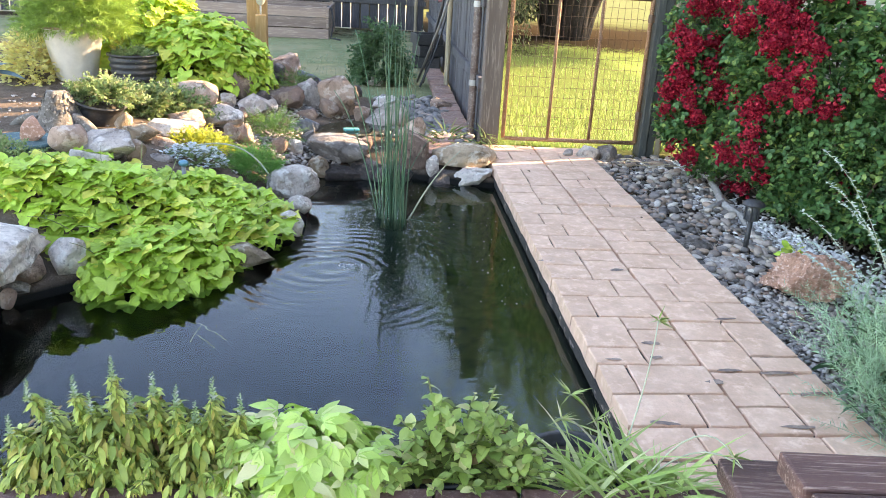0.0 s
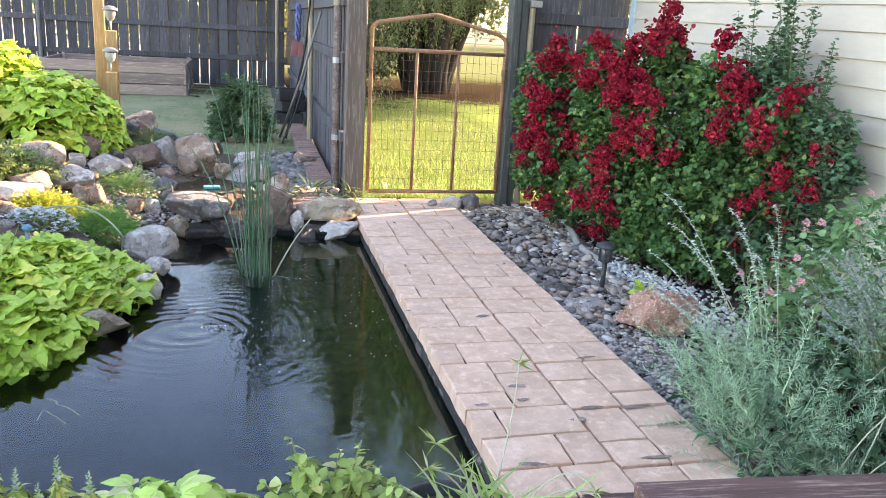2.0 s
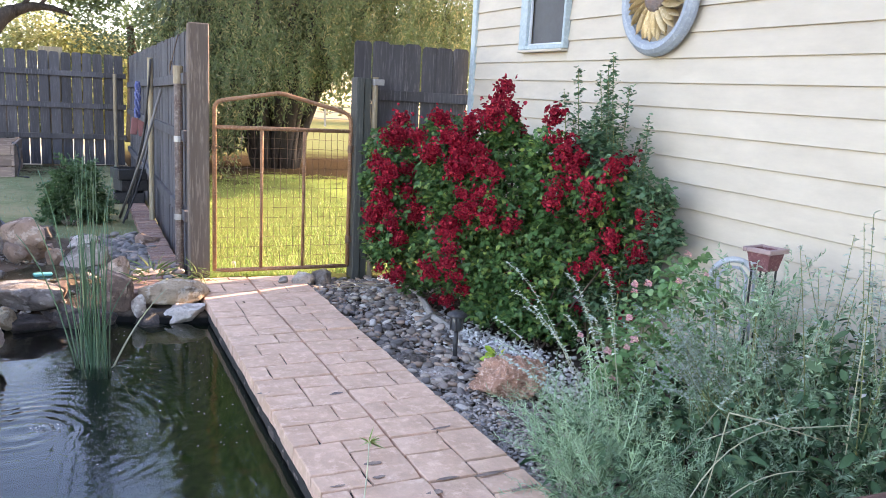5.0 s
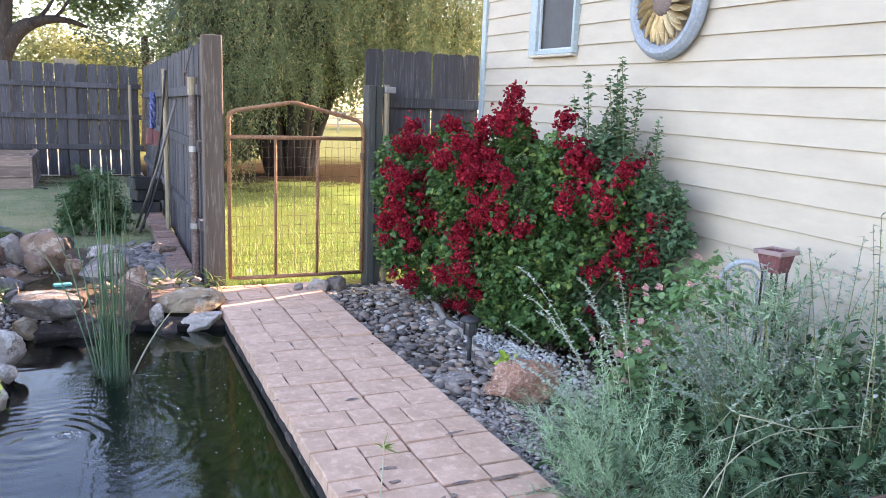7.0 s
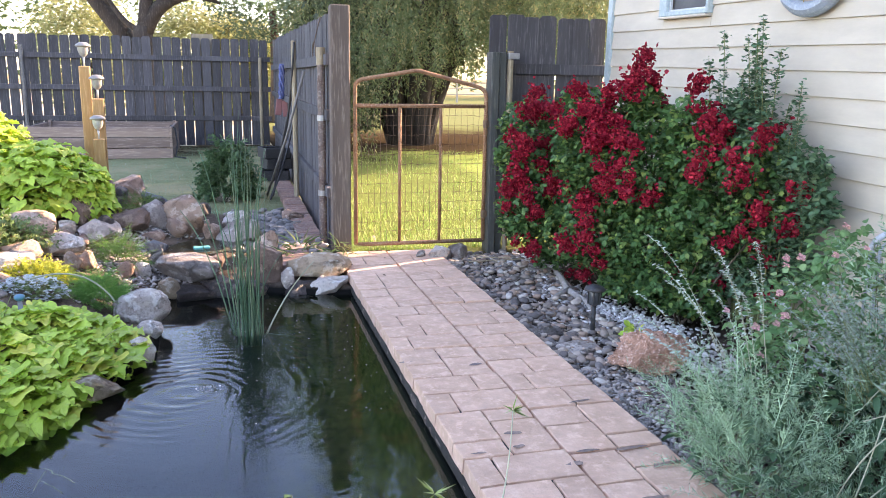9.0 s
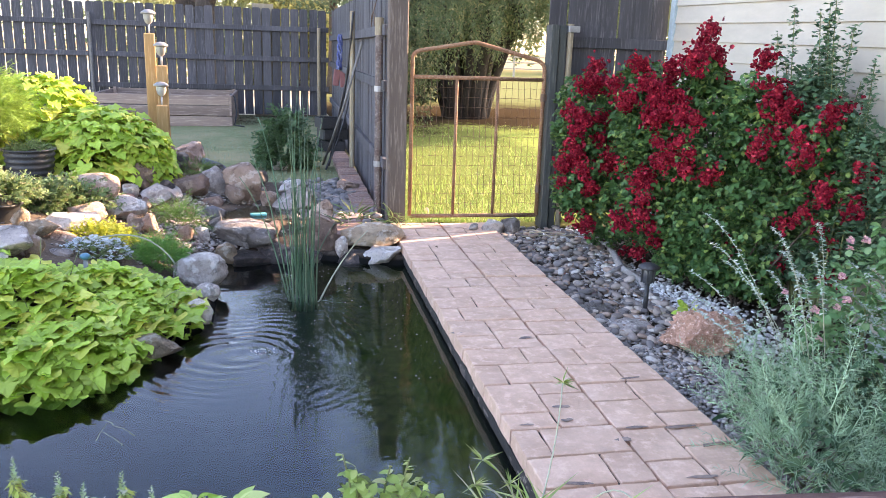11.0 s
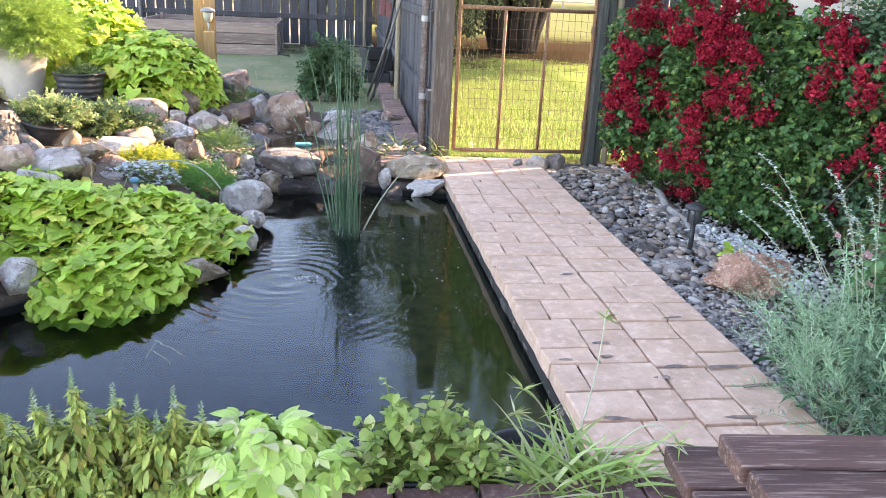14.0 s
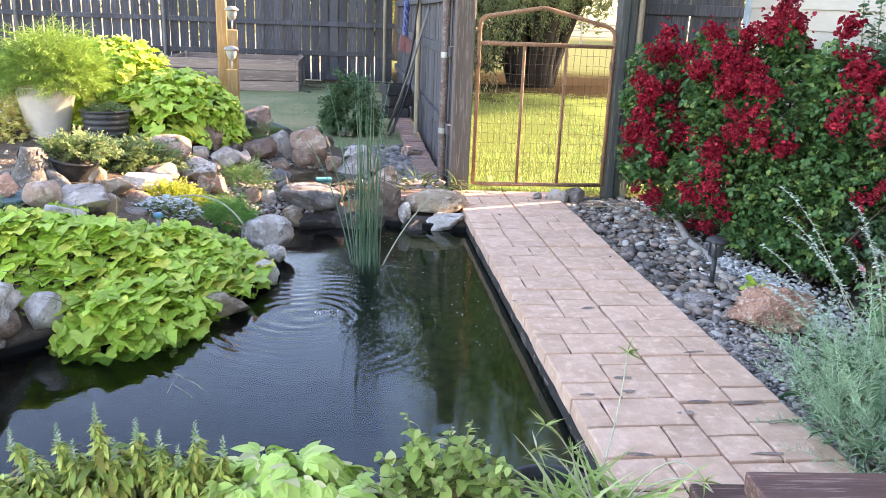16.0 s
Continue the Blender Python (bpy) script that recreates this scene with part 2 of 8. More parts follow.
WOOD_POLE = surface("tan_round_pole", (0.33, 0.27, 0.18), (0.25, 0.2, 0.13), (0.42, 0.37, 0.28), big=3, fine=50, rough=0.8, bump=0.3, stretch=(1, 1, 0.1))
WOOD_BENCH = surface("maroon_stained_planks", (0.17, 0.085, 0.07), (0.075, 0.036, 0.032), (0.34, 0.23, 0.19), big=9, fine=110, rough=0.62, bump=0.8, stretch=(0.06, 1, 1), depth=0.006)
RUST = surface("rusty_pipe", (0.34, 0.19, 0.11), (0.22, 0.11, 0.06), (0.45, 0.33, 0.24), big=8, fine=90, rough=0.75, metal=0.3, bump=0.3)
WIRE = surface("rusty_wire", (0.2, 0.13, 0.09), (0.12, 0.08, 0.06), big=8, fine=90, rough=0.7, metal=0.4)
GALV = surface("galvanised_steel", (0.42, 0.43, 0.43), (0.33, 0.34, 0.35), big=8, fine=60, rough=0.5, metal=0.7, bump=0.1)
OLD_STEEL = surface("dull_steel", (0.17, 0.165, 0.16), (0.12, 0.115, 0.11), (0.24, 0.23, 0.22), big=8, fine=60, rough=0.6, metal=0.4, bump=0.1)
SIDING = surface("cream_siding", (0.515, 0.464, 0.376), (0.5, 0.447, 0.361), big=0.8, fine=8, rough=0.6, bump=0.06, stretch=(1, 0.3, 1), vary=0.012, depth=0.003)
TRIM_BLUE = surface("pale_blue_paint", (0.38, 0.475, 0.5), (0.33, 0.42, 0.45), (0.44, 0.52, 0.54), big=3, fine=40, rough=0.55, bump=0.15, vary=0.02)
PAVER = surface("pinkish_concrete_paver", (0.79, 0.515, 0.37), (0.67, 0.415, 0.285), (0.81, 0.57, 0.43), big=7, fine=20, rough=0.85, bump=0.7, vary=0.06, depth=0.01)
MORTAR = surface("dark_joint", (0.04, 0.034, 0.03), (0.07, 0.058, 0.05), big=10, fine=60, rough=0.95, bump=0.3)
JOINT = surface("sandy_dark_joint", (0.06, 0.047, 0.04), (0.032, 0.027, 0.024), (0.11, 0.09, 0.076), big=12, fine=60, rough=0.95, bump=0.5)
EDGE_MORTAR = surface("crumbling_mortar_edge", (0.17, 0.13, 0.105), (0.055, 0.046, 0.04), (0.45, 0.37, 0.31), big=9, fine=34, rough=0.95, bump=1.0, depth=0.02)
STAIN = surface("dark_damp_stain", (0.2, 0.15, 0.13), (0.4, 0.28, 0.22), big=20, fine=80, rough=0.7)
BRICK = surface("dark_red_brick", (0.2, 0.1, 0.09), (0.14, 0.075, 0.07), (0.3, 0.2, 0.18), big=8, fine=60, rough=0.85, bump=0.4)
ROCK_PINK = rocky("pinkish_sandstone", (0.53, 0.37, 0.285), (0.38, 0.25, 0.185), (0.63, 0.5, 0.415), big=6, fine=30, rough=0.9, bump=0.7, depth=0.02)
ROCK_TAN = rocky("tan_sandstone", (0.5, 0.38, 0.26), (0.4, 0.28, 0.18), (0.58, 0.49, 0.38), big=6, fine=30, rough=0.9, bump=0.7, depth=0.02)
ROCK_GREY = rocky("grey_fieldstone", (0.31, 0.265, 0.235), (0.19, 0.16, 0.14), (0.43, 0.385, 0.345), big=7, fine=30, rough=0.88, bump=0.7, depth=0.02)
ROCK_WHITE = rocky("pale_quartz_rock", (0.72, 0.64, 0.57), (0.56, 0.47, 0.41), (0.82, 0.77, 0.71), big=6, fine=28, rough=0.85, bump=0.7, depth=0.02)
ROCK_DARK = rocky("dark_wet_and_shade_rock", (0.11, 0.085, 0.075), (0.055, 0.047, 0.044), (0.2, 0.15, 0.125), big=6, fine=35, rough=0.45, bump=0.6, depth=0.02)
ROCK_BROWN = rocky("brown_boulder", (0.3, 0.2, 0.155), (0.22, 0.145, 0.115), (0.42, 0.3, 0.23), big=6, fine=30, rough=0.85, bump=0.6, depth=0.02)
ROCK_RED = surface("red_lava_rock", (0.66, 0.37, 0.265), (0.5, 0.255, 0.17), (0.84, 0.64, 0.53), big=9, fine=55, rough=0.95, bump=1.0, depth=0.03)
BLACK_PLASTIC = surface("black_plastic", (0.025, 0.026, 0.028), (0.035, 0.036, 0.038), (0.06, 0.06, 0.06), big=6, fine=60, rough=0.5, bump=0.1)
WHITE_GLAZE = surface("off_white_glazed_clay", (0.6, 0.56, 0.5), (0.55, 0.51, 0.45), big=3, fine=14, rough=0.4, bump=0.04)


def mixed_stones(name, cols, rough=0.75):
    """Stones whose colour is picked stone by stone."""
    m, nt, bs = start(name)
    geo = nt.nodes.new("ShaderNodeNewGeometry")
    cr = nt.nodes.new("ShaderNodeValToRGB")
    cr.color_ramp.interpolation = "CONSTANT"
    els = cr.color_ramp.elements
    for i, c in enumerate(cols):
        e = els[i] if i < 2 else els.new(i / len(cols))
        e.position, e.color = i / len(cols), rgb(c)
    nt.links.new(geo.outputs["Random Per Island"], cr.inputs[0])
    tc = nt.nodes.new("ShaderNodeTexCoord")
    nf = noise_tex(nt, tc.outputs["Object"], 90.0, 4.0, 0.7)
    hsv = node(nt, "ShaderNodeHueSaturation", Color=cr.outputs[0], Value=math_node(nt, "ADD", math_node(nt, "MULTIPLY", nf, 0.8), 0.6))
    nt.links.new(hsv.outputs[0], bs.inputs["Base Color"])
    bs.inputs["Roughness"].default_value = rough
    b = node(nt, "ShaderNodeBump", Strength=0.3, Distance=0.005, Height=nf)
    nt.links.new(b.outputs[0], bs.inputs["Normal"])
    return m


PEBBLE = mixed_stones("river_pebble", [(0.22, 0.18, 0.15), (0.32, 0.255, 0.21), (0.165, 0.14, 0.125), (0.38, 0.27, 0.2), (0.25, 0.215, 0.19), (0.46, 0.38, 0.31), (0.19, 0.165, 0.15), (0.34, 0.235, 0.175), (0.115, 0.1, 0.09), (0.52, 0.47, 0.41)])
DARK_PEBBLE = mixed_stones("dark_grey_stone", [(0.17, 0.16, 0.15), (0.24, 0.215, 0.195), (0.12, 0.115, 0.11), (0.32, 0.28, 0.25), (0.2, 0.19, 0.185)])
WHITE_CHIP = mixed_stones("white_marble_chip", [(0.72, 0.7, 0.67), (0.58, 0.56, 0.54), (0.8, 0.78, 0.75), (0.46, 0.44, 0.42)])
GRIT = mixed_stones("small_gravel", [(0.3, 0.27, 0.25), (0.4, 0.34, 0.3), (0.22, 0.2, 0.19), (0.48, 0.43, 0.39)])


def water_material():
    m, nt, bs = start("pond_water")
    bs.inputs["Base Color"].default_value = (0.5, 0.68, 0.6, 1)
    # blue tint on the reflection stands in for a bluer sky
    bs.inputs["Specular Tint"].default_value = (0.6, 0.8, 1.0, 1)
    bs.inputs["Roughness"].default_value = 0.02
    bs.inputs["IOR"].default_value = 1.345
    bs.inputs["Transmission Weight"].default_value = 1.0
    tc = nt.nodes.new("ShaderNodeTexCoord")
    vec = tc.outputs["Object"]
    off = node(nt, "ShaderNodeVectorMath", i0=vec, i1=(-0.29, 4.16, 0.0))
    off.operation = "SUBTRACT"
    warp = node(nt, "ShaderNodeTexNoise", Vector=vec, Scale=2.5, Detail=2.0)
    wv = node(nt, "ShaderNodeVectorMath", i0=warp.outputs["Color"], i1=(0.2, 0.2, 0.0))
    wv.operation = "MULTIPLY"
    off2 = node(nt, "ShaderNodeVectorMath", i0=off.outputs[0], i1=wv.outputs[0])
    ln = node(nt, "ShaderNodeVectorMath", i0=off2.outputs[0])
    ln.operation = "LENGTH"
    d = ln.outputs["Value"]
    ring = math_node(nt, "SINE", math_node(nt, "MULTIPLY", d, 95.0))
    fade = math_node(nt, "POWER", 2.718, math_node(nt, "MULTIPLY", d, -2.8))
    ring = math_node(nt, "MULTIPLY", ring, math_node(nt, "MULTIPLY", fade, math_node(nt, "MULTIPLY", ramp(nt, noise_tex(nt, vec, 3.0, 2.0), 0.3, 0.62), 0.0046)))
    n1 = math_node(nt, "MULTIPLY", noise_tex(nt, vec, 5.0, 0.0), 0.005)
    n2 = math_node(nt, "MULTIPLY", noise_tex(nt, vec, 18.0, 0.0), 0.0003)
    sep = node(nt, "ShaderNodeSeparateXYZ", Vector=vec)
    long = node(nt, "ShaderNodeVectorMath", i0=vec, i1=(4.0, 17.0, 1.0))
    long.operation = "MULTIPLY"
    n3 = math_node(nt, "MULTIPLY", noise_tex(nt, long.outputs[0], 1.0, 1.0), math_node(nt, "MULTIPLY", ramp(nt, sep.outputs["X"], 0.5, -0.1), 0.002))
    h = math_node(nt, "ADD", ring, math_node(nt, "ADD", n3, math_node(nt, "ADD", n1, n2)))
    b = node(nt, "ShaderNodeBump", Strength=0.45, Distance=1.0, Height=h)
    nt.links.new(b.outputs[0], bs.inputs["Normal"])
    return m


WATER = water_material()


def ground_material():
    """Soil in the garden, mown grass on the lawns, dry straw in the field; the pond basin is liner, algae-green to the
    right, near-black to the left and at its rim.
    """
    m, nt, bs = start("garden_ground")
    tc = nt.nodes.new("ShaderNodeTexCoord")
    vec = tc.outputs["Object"]
    sep = node(nt, "ShaderNodeSeparateXYZ", Vector=vec)
    x, y, z = sep.outputs
    n1, n2, n3 = noise_tex(nt, vec, 1.3, 4.0), noise_tex(nt, vec, 14.0, 5.0, 0.7), noise_tex(nt, vec, 90.0, 4.0, 0.7)
    soil = mixc(nt, ramp(nt, n2, 0.35, 0.65), (0.1, 0.074, 0.056), (0.17, 0.13, 0.1))
    soil = mixc(nt, ramp(nt, n3, 0.5, 0.7), soil, (0.22, 0.18, 0.145))
    grass = mixc(nt, ramp(nt, n2, 0.35, 0.65), (0.17, 0.195, 0.1), (0.24, 0.255, 0.14))
    grass = mixc(nt, ramp(nt, n1, 0.42, 0.68), grass, (0.32, 0.28, 0.17))
    # sun and shade are put into the grass colour: yellower past the fence
    out = math_node(nt, "GREATER_THAN", x, 0.66)
    grass = mixc(nt, out, grass, mixc(nt, ramp(nt, n2, 0.35, 0.65), (0.2, 0.26, 0.07), (0.28, 0.33, 0.1)))
    dry = mixc(nt, ramp(nt, n2, 0.4, 0.6), (0.42, 0.33, 0.19), (0.34, 0.26, 0.14))
    lawn = math_node(nt, "ADD", y, math_node(nt, "MULTIPLY", n1, 1.2))
    f = ramp(nt, lawn, 8.6, 9.2)
    gate = math_node(nt, "MULTIPLY", math_node(nt, "GREATER_THAN", x, 0.66), ramp(nt, lawn, 7.0, 7.4))
    f = math_node(nt, "MAXIMUM", f, gate)
    col = mixc(nt, f, soil, grass)
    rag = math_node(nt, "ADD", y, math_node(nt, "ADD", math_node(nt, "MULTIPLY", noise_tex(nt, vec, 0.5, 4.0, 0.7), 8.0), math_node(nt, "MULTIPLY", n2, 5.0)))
    # bare dirt band under the tree, its colour darkened for cast shade
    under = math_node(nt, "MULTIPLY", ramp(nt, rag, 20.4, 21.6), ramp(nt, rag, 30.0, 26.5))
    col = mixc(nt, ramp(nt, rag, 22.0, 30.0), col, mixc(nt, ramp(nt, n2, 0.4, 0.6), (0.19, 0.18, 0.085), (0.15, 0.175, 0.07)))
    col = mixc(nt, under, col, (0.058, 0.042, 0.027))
    # pale colour behind the fence stands in for sunlight seen through its gaps
    sunlit_yard = math_node(nt, "MULTIPLY", ramp(nt, y, 15.2, 15.6), math_node(nt, "SUBTRACT", 1.0, out))
    col = mixc(nt, sunlit_yard, col, mixc(nt, ramp(nt, n2, 0.4, 0.6), (0.62, 0.54, 0.41), (0.5, 0.43, 0.31)))
    col = mixc(nt, ramp(nt, lawn, 55.0, 70.0), col, dry)
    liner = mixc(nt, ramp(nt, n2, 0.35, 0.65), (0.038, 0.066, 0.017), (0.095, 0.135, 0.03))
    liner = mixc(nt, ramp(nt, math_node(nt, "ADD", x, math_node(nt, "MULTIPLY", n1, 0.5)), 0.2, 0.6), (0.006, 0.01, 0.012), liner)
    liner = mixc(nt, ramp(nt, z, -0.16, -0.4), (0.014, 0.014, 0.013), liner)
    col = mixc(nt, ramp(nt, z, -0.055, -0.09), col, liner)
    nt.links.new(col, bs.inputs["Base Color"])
    bs.inputs["Roughness"].default_value = 1.0
    bs.inputs["Specular IOR Level"].default_value = 0.0
    b = node(nt, "ShaderNodeBump", Strength=0.6, Distance=0.02, Height=math_node(nt, "ADD", n2, n3))
    nt.links.new(b.outputs[0], bs.inputs["Normal"])
    return m


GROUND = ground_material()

# ---- ground with the pond basin ----
POND = [(0.66, 2.28), (0.66, 5.62), (0.36, 5.7), (0.1, 5.8), (-0.25, 5.9), (-0.55, 5.75), (-0.66, 5.4), (-0.56, 4.95), (-0.54, 4.6),
        (-0.68, 4.3), (-0.92, 4.1), (-1.12, 3.85), (-1.38, 3.8), (-1.68, 3.5), (-1.95, 3.1), (-2.1, 2.7), (-1.9, 2.35), (-1.0, 2.26), (0.2, 2.26)]


def pond_gap(x, y):
    """Distance to the pond's shore, negative inside."""
    inside, best = False, 9e9
    for (ax, ay), (bx, by) in zip(POND, POND[1:] + POND[:1]):
        if (ay > y) != (by > y) and x < (bx - ax) * (y - ay) / (by - ay) + ax:
            inside = not inside
        t = max(0, min(1, ((x - ax) * (bx - ax) + (y - ay) * (by - ay)) / ((bx - ax) ** 2 + (by - ay) ** 2)))
        best = min(best, math.hypot(x - ax - t * (bx - ax), y - ay - t * (by - ay)))
    return -best if inside else best


def sm(a, b, v):
    t = max(0.0, min(1.0, (v - a) / (b - a)))
    return t * t * (3 - 2 * t)


def height(x, y):
    lawn = 0.15 * sm(9.2, 14.0, y) * sm(17.5, 15.5, y) * sm(0.72, 0.6, x)
    if y > 16 or x < -7 or x > 4 or y < -2:
        return -0.03 + lawn
    g = pond_gap(x, y) if -3 < x < 1.2 and 1.5 < y < 6.6 else 9.0
    if x > 0.62 and g > 0:
        base = -0.07 + 0.03 * sm(1.9, 1.5, y)
    else:
        bank = sm(-0.4, -1.9, x) * sm(2.6, 4.6, y) * sm(9.6, 7.6, y)
        base = -0.03 + 0.34 * bank + 0.03 * sm(-1.4, -2.4, x) * sm(5.0, 6.5, y) * sm(9.5, 8.0, y)
        base += 0.12 * sm(0.5, -0.6, x) * sm(5.9, 7.0, y) * sm(9.0, 7.8, y)
        base += 0.03 * noise.noise((x * 1.7, y * 1.7, 0))
        base = -0.06 + (base + 0.06) * sm(0.0, 0.45, g)
    return base + lawn + (-0.75 - base) * sm(0.03, -0.16, g)


def span(lo, hi, step, far):
    mid = list(np.arange(lo, hi + 1e-6, step))
    out, d, p = [], step, hi
    while p < far:
        d *= 1.35
        p += d
        out.append(p)
    low, d, p = [], step, lo
    while p > -far:
        d *= 1.35
        p -= d
        low.append(p)
    return low[::-1] + mid + out


def build_ground():
    xs, ys = span(-3.6, 1.4, 0.05, 2500), span(1.6, 9.4, 0.05, 2500)
    v = [(x, y, height(x, y)) for y in ys for x in xs]
    w = len(xs)
    f = [(j * w + i, j * w + i + 1, (j + 1) * w + i + 1, (j + 1) * w + i) for j in range(len(ys) - 1) for i in range(w - 1)]
    me = bpy.data.meshes.new("ground")
    me.from_pydata(v, [], f)
    me.shade_smooth()
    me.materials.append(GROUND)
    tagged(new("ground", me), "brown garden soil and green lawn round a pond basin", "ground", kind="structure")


build_ground()


def build_water():
    bm = bmesh.new()
    # slightly wider than the basin, its rim lies under the bank
    ctr = Vector((-0.6, 3.8, 0))
    vs = [bm.verts.new((x + (0.03 if x > 0.6 else 0.0), y, -0.12)) for x, y in POND]
    bm.faces.new(vs)
    ob = part("pond_water", bm, WATER)
    ob.visible_shadow = False
    tagged(ob, "dark clear pond water with ripples round a bubbler", "water", kind="structure")


build_water()

# ---- house ----
HX = 2.902   # at y = 0; the wall turns a little outward


def build_house():
    house = thing("house", "cream lap-sided house wall with pale blue corner trim", "house", (HX, 0, -0.101), -0.355, tilt=(1.163, 0))
    bm = bmesh.new()
    WY0, WY1, WZ0 = 5.16, 5.655, 1.822   # window opening
    x = 0.13
    for y0, y1, z0, z1 in ((-3, WY0, -0.1, 2.75), (WY1, 6.6, -0.1, 2.75), (WY0, WY1, -0.1, WZ0), (WY0, WY1, 2.6, 2.75)):
        box(bm, (x, (y0 + y1) / 2, (z0 + z1) / 2), (0.2, y1 - y0, z1 - z0))
    box(bm, (4.0, 6.5, 1.325), (7.5, 0.2, 2.85))
    box(bm, (7.7, 1.75, 1.325), (0.2, 9.3, 2.85))
    box(bm, (4.0, -3.0, 1.325), (7.5, 0.2, 2.85))
    part("wall", bm, SIDING, house)
    cache = {}

    def board(y0, y1, z, h=0.15):
        key = (round(y1 - y0, 3), h)
        if key not in cache:
            b = bmesh.new()
            vs = box(b, (0, 0, h / 2), (0.012, y1 - y0, h), 0.002)
            for q in vs:      # the lower edge stands proud
                q.co.x -= 0.016 * (1 - q.co.z / 0.15)
            cache[key] = finish(b)
            cache[key].materials.append(SIDING)
        part("siding_board", cache[key], None, house, at=(0.016, (y0 + y1) / 2, z))

    for k in range(20):
        z = 0.0983 + 0.1341 * k
        if z + 0.15 > WZ0 and z < 2.6:
            board(-3, WY0 - 0.02, z)
            board(WY1 + 0.09, 6.56, z)
            if z < WZ0 - 0.04:
                board(WY0 - 0.02, WY1 + 0.09, z, round(WZ0 - 0.02 - z, 3))
        else:
            board(-3, 6.56, z)
    bm = bmesh.new()
    box(bm, (-0.008, 6.59, 1.32), (0.03, 0.07, 2.84), 0.004)
    part("corner_trim", bm, TRIM_BLUE, house, "pale blue corner board")
    win = part("window", bmesh.new(), None, house, "pale blue framed window with dark insect screen")
    bm = bmesh.new()
    for y0, y1, z0, z1 in ((WY0 - 0.024, WY0, 1.79, 2.67), (WY1, WY1 + 0.1, 1.79, 2.67), (WY0, WY1, 2.6, 2.67), (WY0, WY1, 1.79, 1.82)):
        box(bm, (-0.02, (y0 + y1) / 2, (z0 + z1) / 2), (0.05, y1 - y0, z1 - z0), 0.005)
    part("window_frame", bm, TRIM_BLUE, win)
    bm = bmesh.new()
    box(bm, (-0.024, (WY0 + WY1) / 2 + 0.04, 1.78), (0.058, WY1 - WY0 + 0.12, 0.018), 0.004)
    part("window_sill", bm, SIDING, win, "cream sill strip")
    bm = bmesh.new()
    for y0, y1, z0, z1 in ((WY0 + 0.001, WY0 + 0.01, 1.822, 2.6), (WY1 - 0.014, WY1 - 0.001, 1.822, 2.6), (WY0 + 0.01, WY1 - 0.014, 1.822, 1.834)):
        box(bm, (-0.01, (y0 + y1) / 2, (z0 + z1) / 2), (0.02, y1 - y0, z1 - z0), 0.002)
    part("screen_frame", bm, plain("pale_grey_vinyl", (0.55, 0.6, 0.62)), win)
    bm = bmesh.new()
    box(bm, (0.012, (WY0 + WY1) / 2, 2.2), (0.006, WY1 - WY0 - 0.03, 0.8))
    part("insect_screen", bm, plain("grey_screen_mesh", (0.09, 0.095, 0.1), rough=0.6), win)
    bm = bmesh.new()
    for s in (-1, 1):
        tilt = Euler((0, radians(22 * -s), 0)).to_matrix().to_4x4()
        box(bm, (3.9 + s * 2.35, 1.8, 3.45), (5.1, 10.4, 0.12), 0.0, tilt)
    box(bm, (3.9, 1.8, 2.78), (8.2, 9.9, 0.06))
    part("roof", bm, surface("brown_shingle", (0.16, 0.12, 0.1), (0.11, 0.085, 0.07), rough=0.95), house)


build_house()


def build_sunflower():
    cy, cz = 4.12, 2.025
    d = thing("wall_sunflower", "metal sunflower in a pale blue wooden ring on the siding", "wall decoration", (HX - 0.004, cy, cz))
    bm = bmesh.new()
    n, prof = 48, [(0.245, 0.0), (0.245, -0.03), (0.262, -0.05), (0.29, -0.055), (0.312, -0.038), (0.325, -0.018), (0.325, 0.0)]
    rings = []
    for k in range(n):
        a = 2 * math.pi * k / n
        rings.append([bm.verts.new((p[1], p[0] * math.cos(a), p[0] * math.sin(a))) for p in prof])
    for k in range(n):
        a, b = rings[k], rings[(k + 1) % n]
        for i in range(len(prof)):
            bm.faces.new((a[i], a[(i + 1) % len(prof)], b[(i + 1) % len(prof)], b[i]))
    part("ring", bm, surface("worn_blue_paint", (0.34, 0.4, 0.455), (0.28, 0.335, 0.39), (0.41, 0.46, 0.5), big=5, fine=40, rough=0.6), d, "worn pale blue ring", smooth=False)
    petal = leaf(0.18, lambda t: 0.14 * math.sin(math.pi * min(1, 0.12 + 0.88 * t)) ** 0.7, n=5, fold=0.5, droop=0.1)
    brass = surface("aged_brass", (0.58, 0.44, 0.24), (0.44, 0.3, 0.13), (0.66, 0.54, 0.34), big=10, fine=60, rough=0.45, metal=0.5)
    me = mesh_of(petal)
    me.materials.append(brass)
    for ring_r, num, off in ((0.07, 22, -0.03), (0.055, 17, -0.042)):
        for k in range(num):
            a = 360 * k / num + (10 if off < -0.04 else 0)
            ob = new("petal", me)
            ob.parent = d
            spin = Euler((radians(a), 0, 0)).to_matrix().to_4x4() @ Matrix.Translation((off, ring_r, 0)) @ Euler((radians(35), 0, radians(90))).to_matrix().to_4x4()
            ob.matrix_basis = spin
    bm = bmesh.new()
    bmesh.ops.create_uvsphere(bm, u_segments=20, v_segments=10, radius=0.085)
    for v in bm.verts:
        v.co = Vector((v.co.x * 0.35 - 0.045, v.co.y, v.co.z))
    part("flower_head", bm, surface("dark_seed_head", (0.28, 0.2, 0.16), (0.2, 0.17, 0.17), (0.4, 0.3, 0.24), big=30, fine=120, rough=0.8, bump=0.8), d, smooth=True)


build_sunflower()


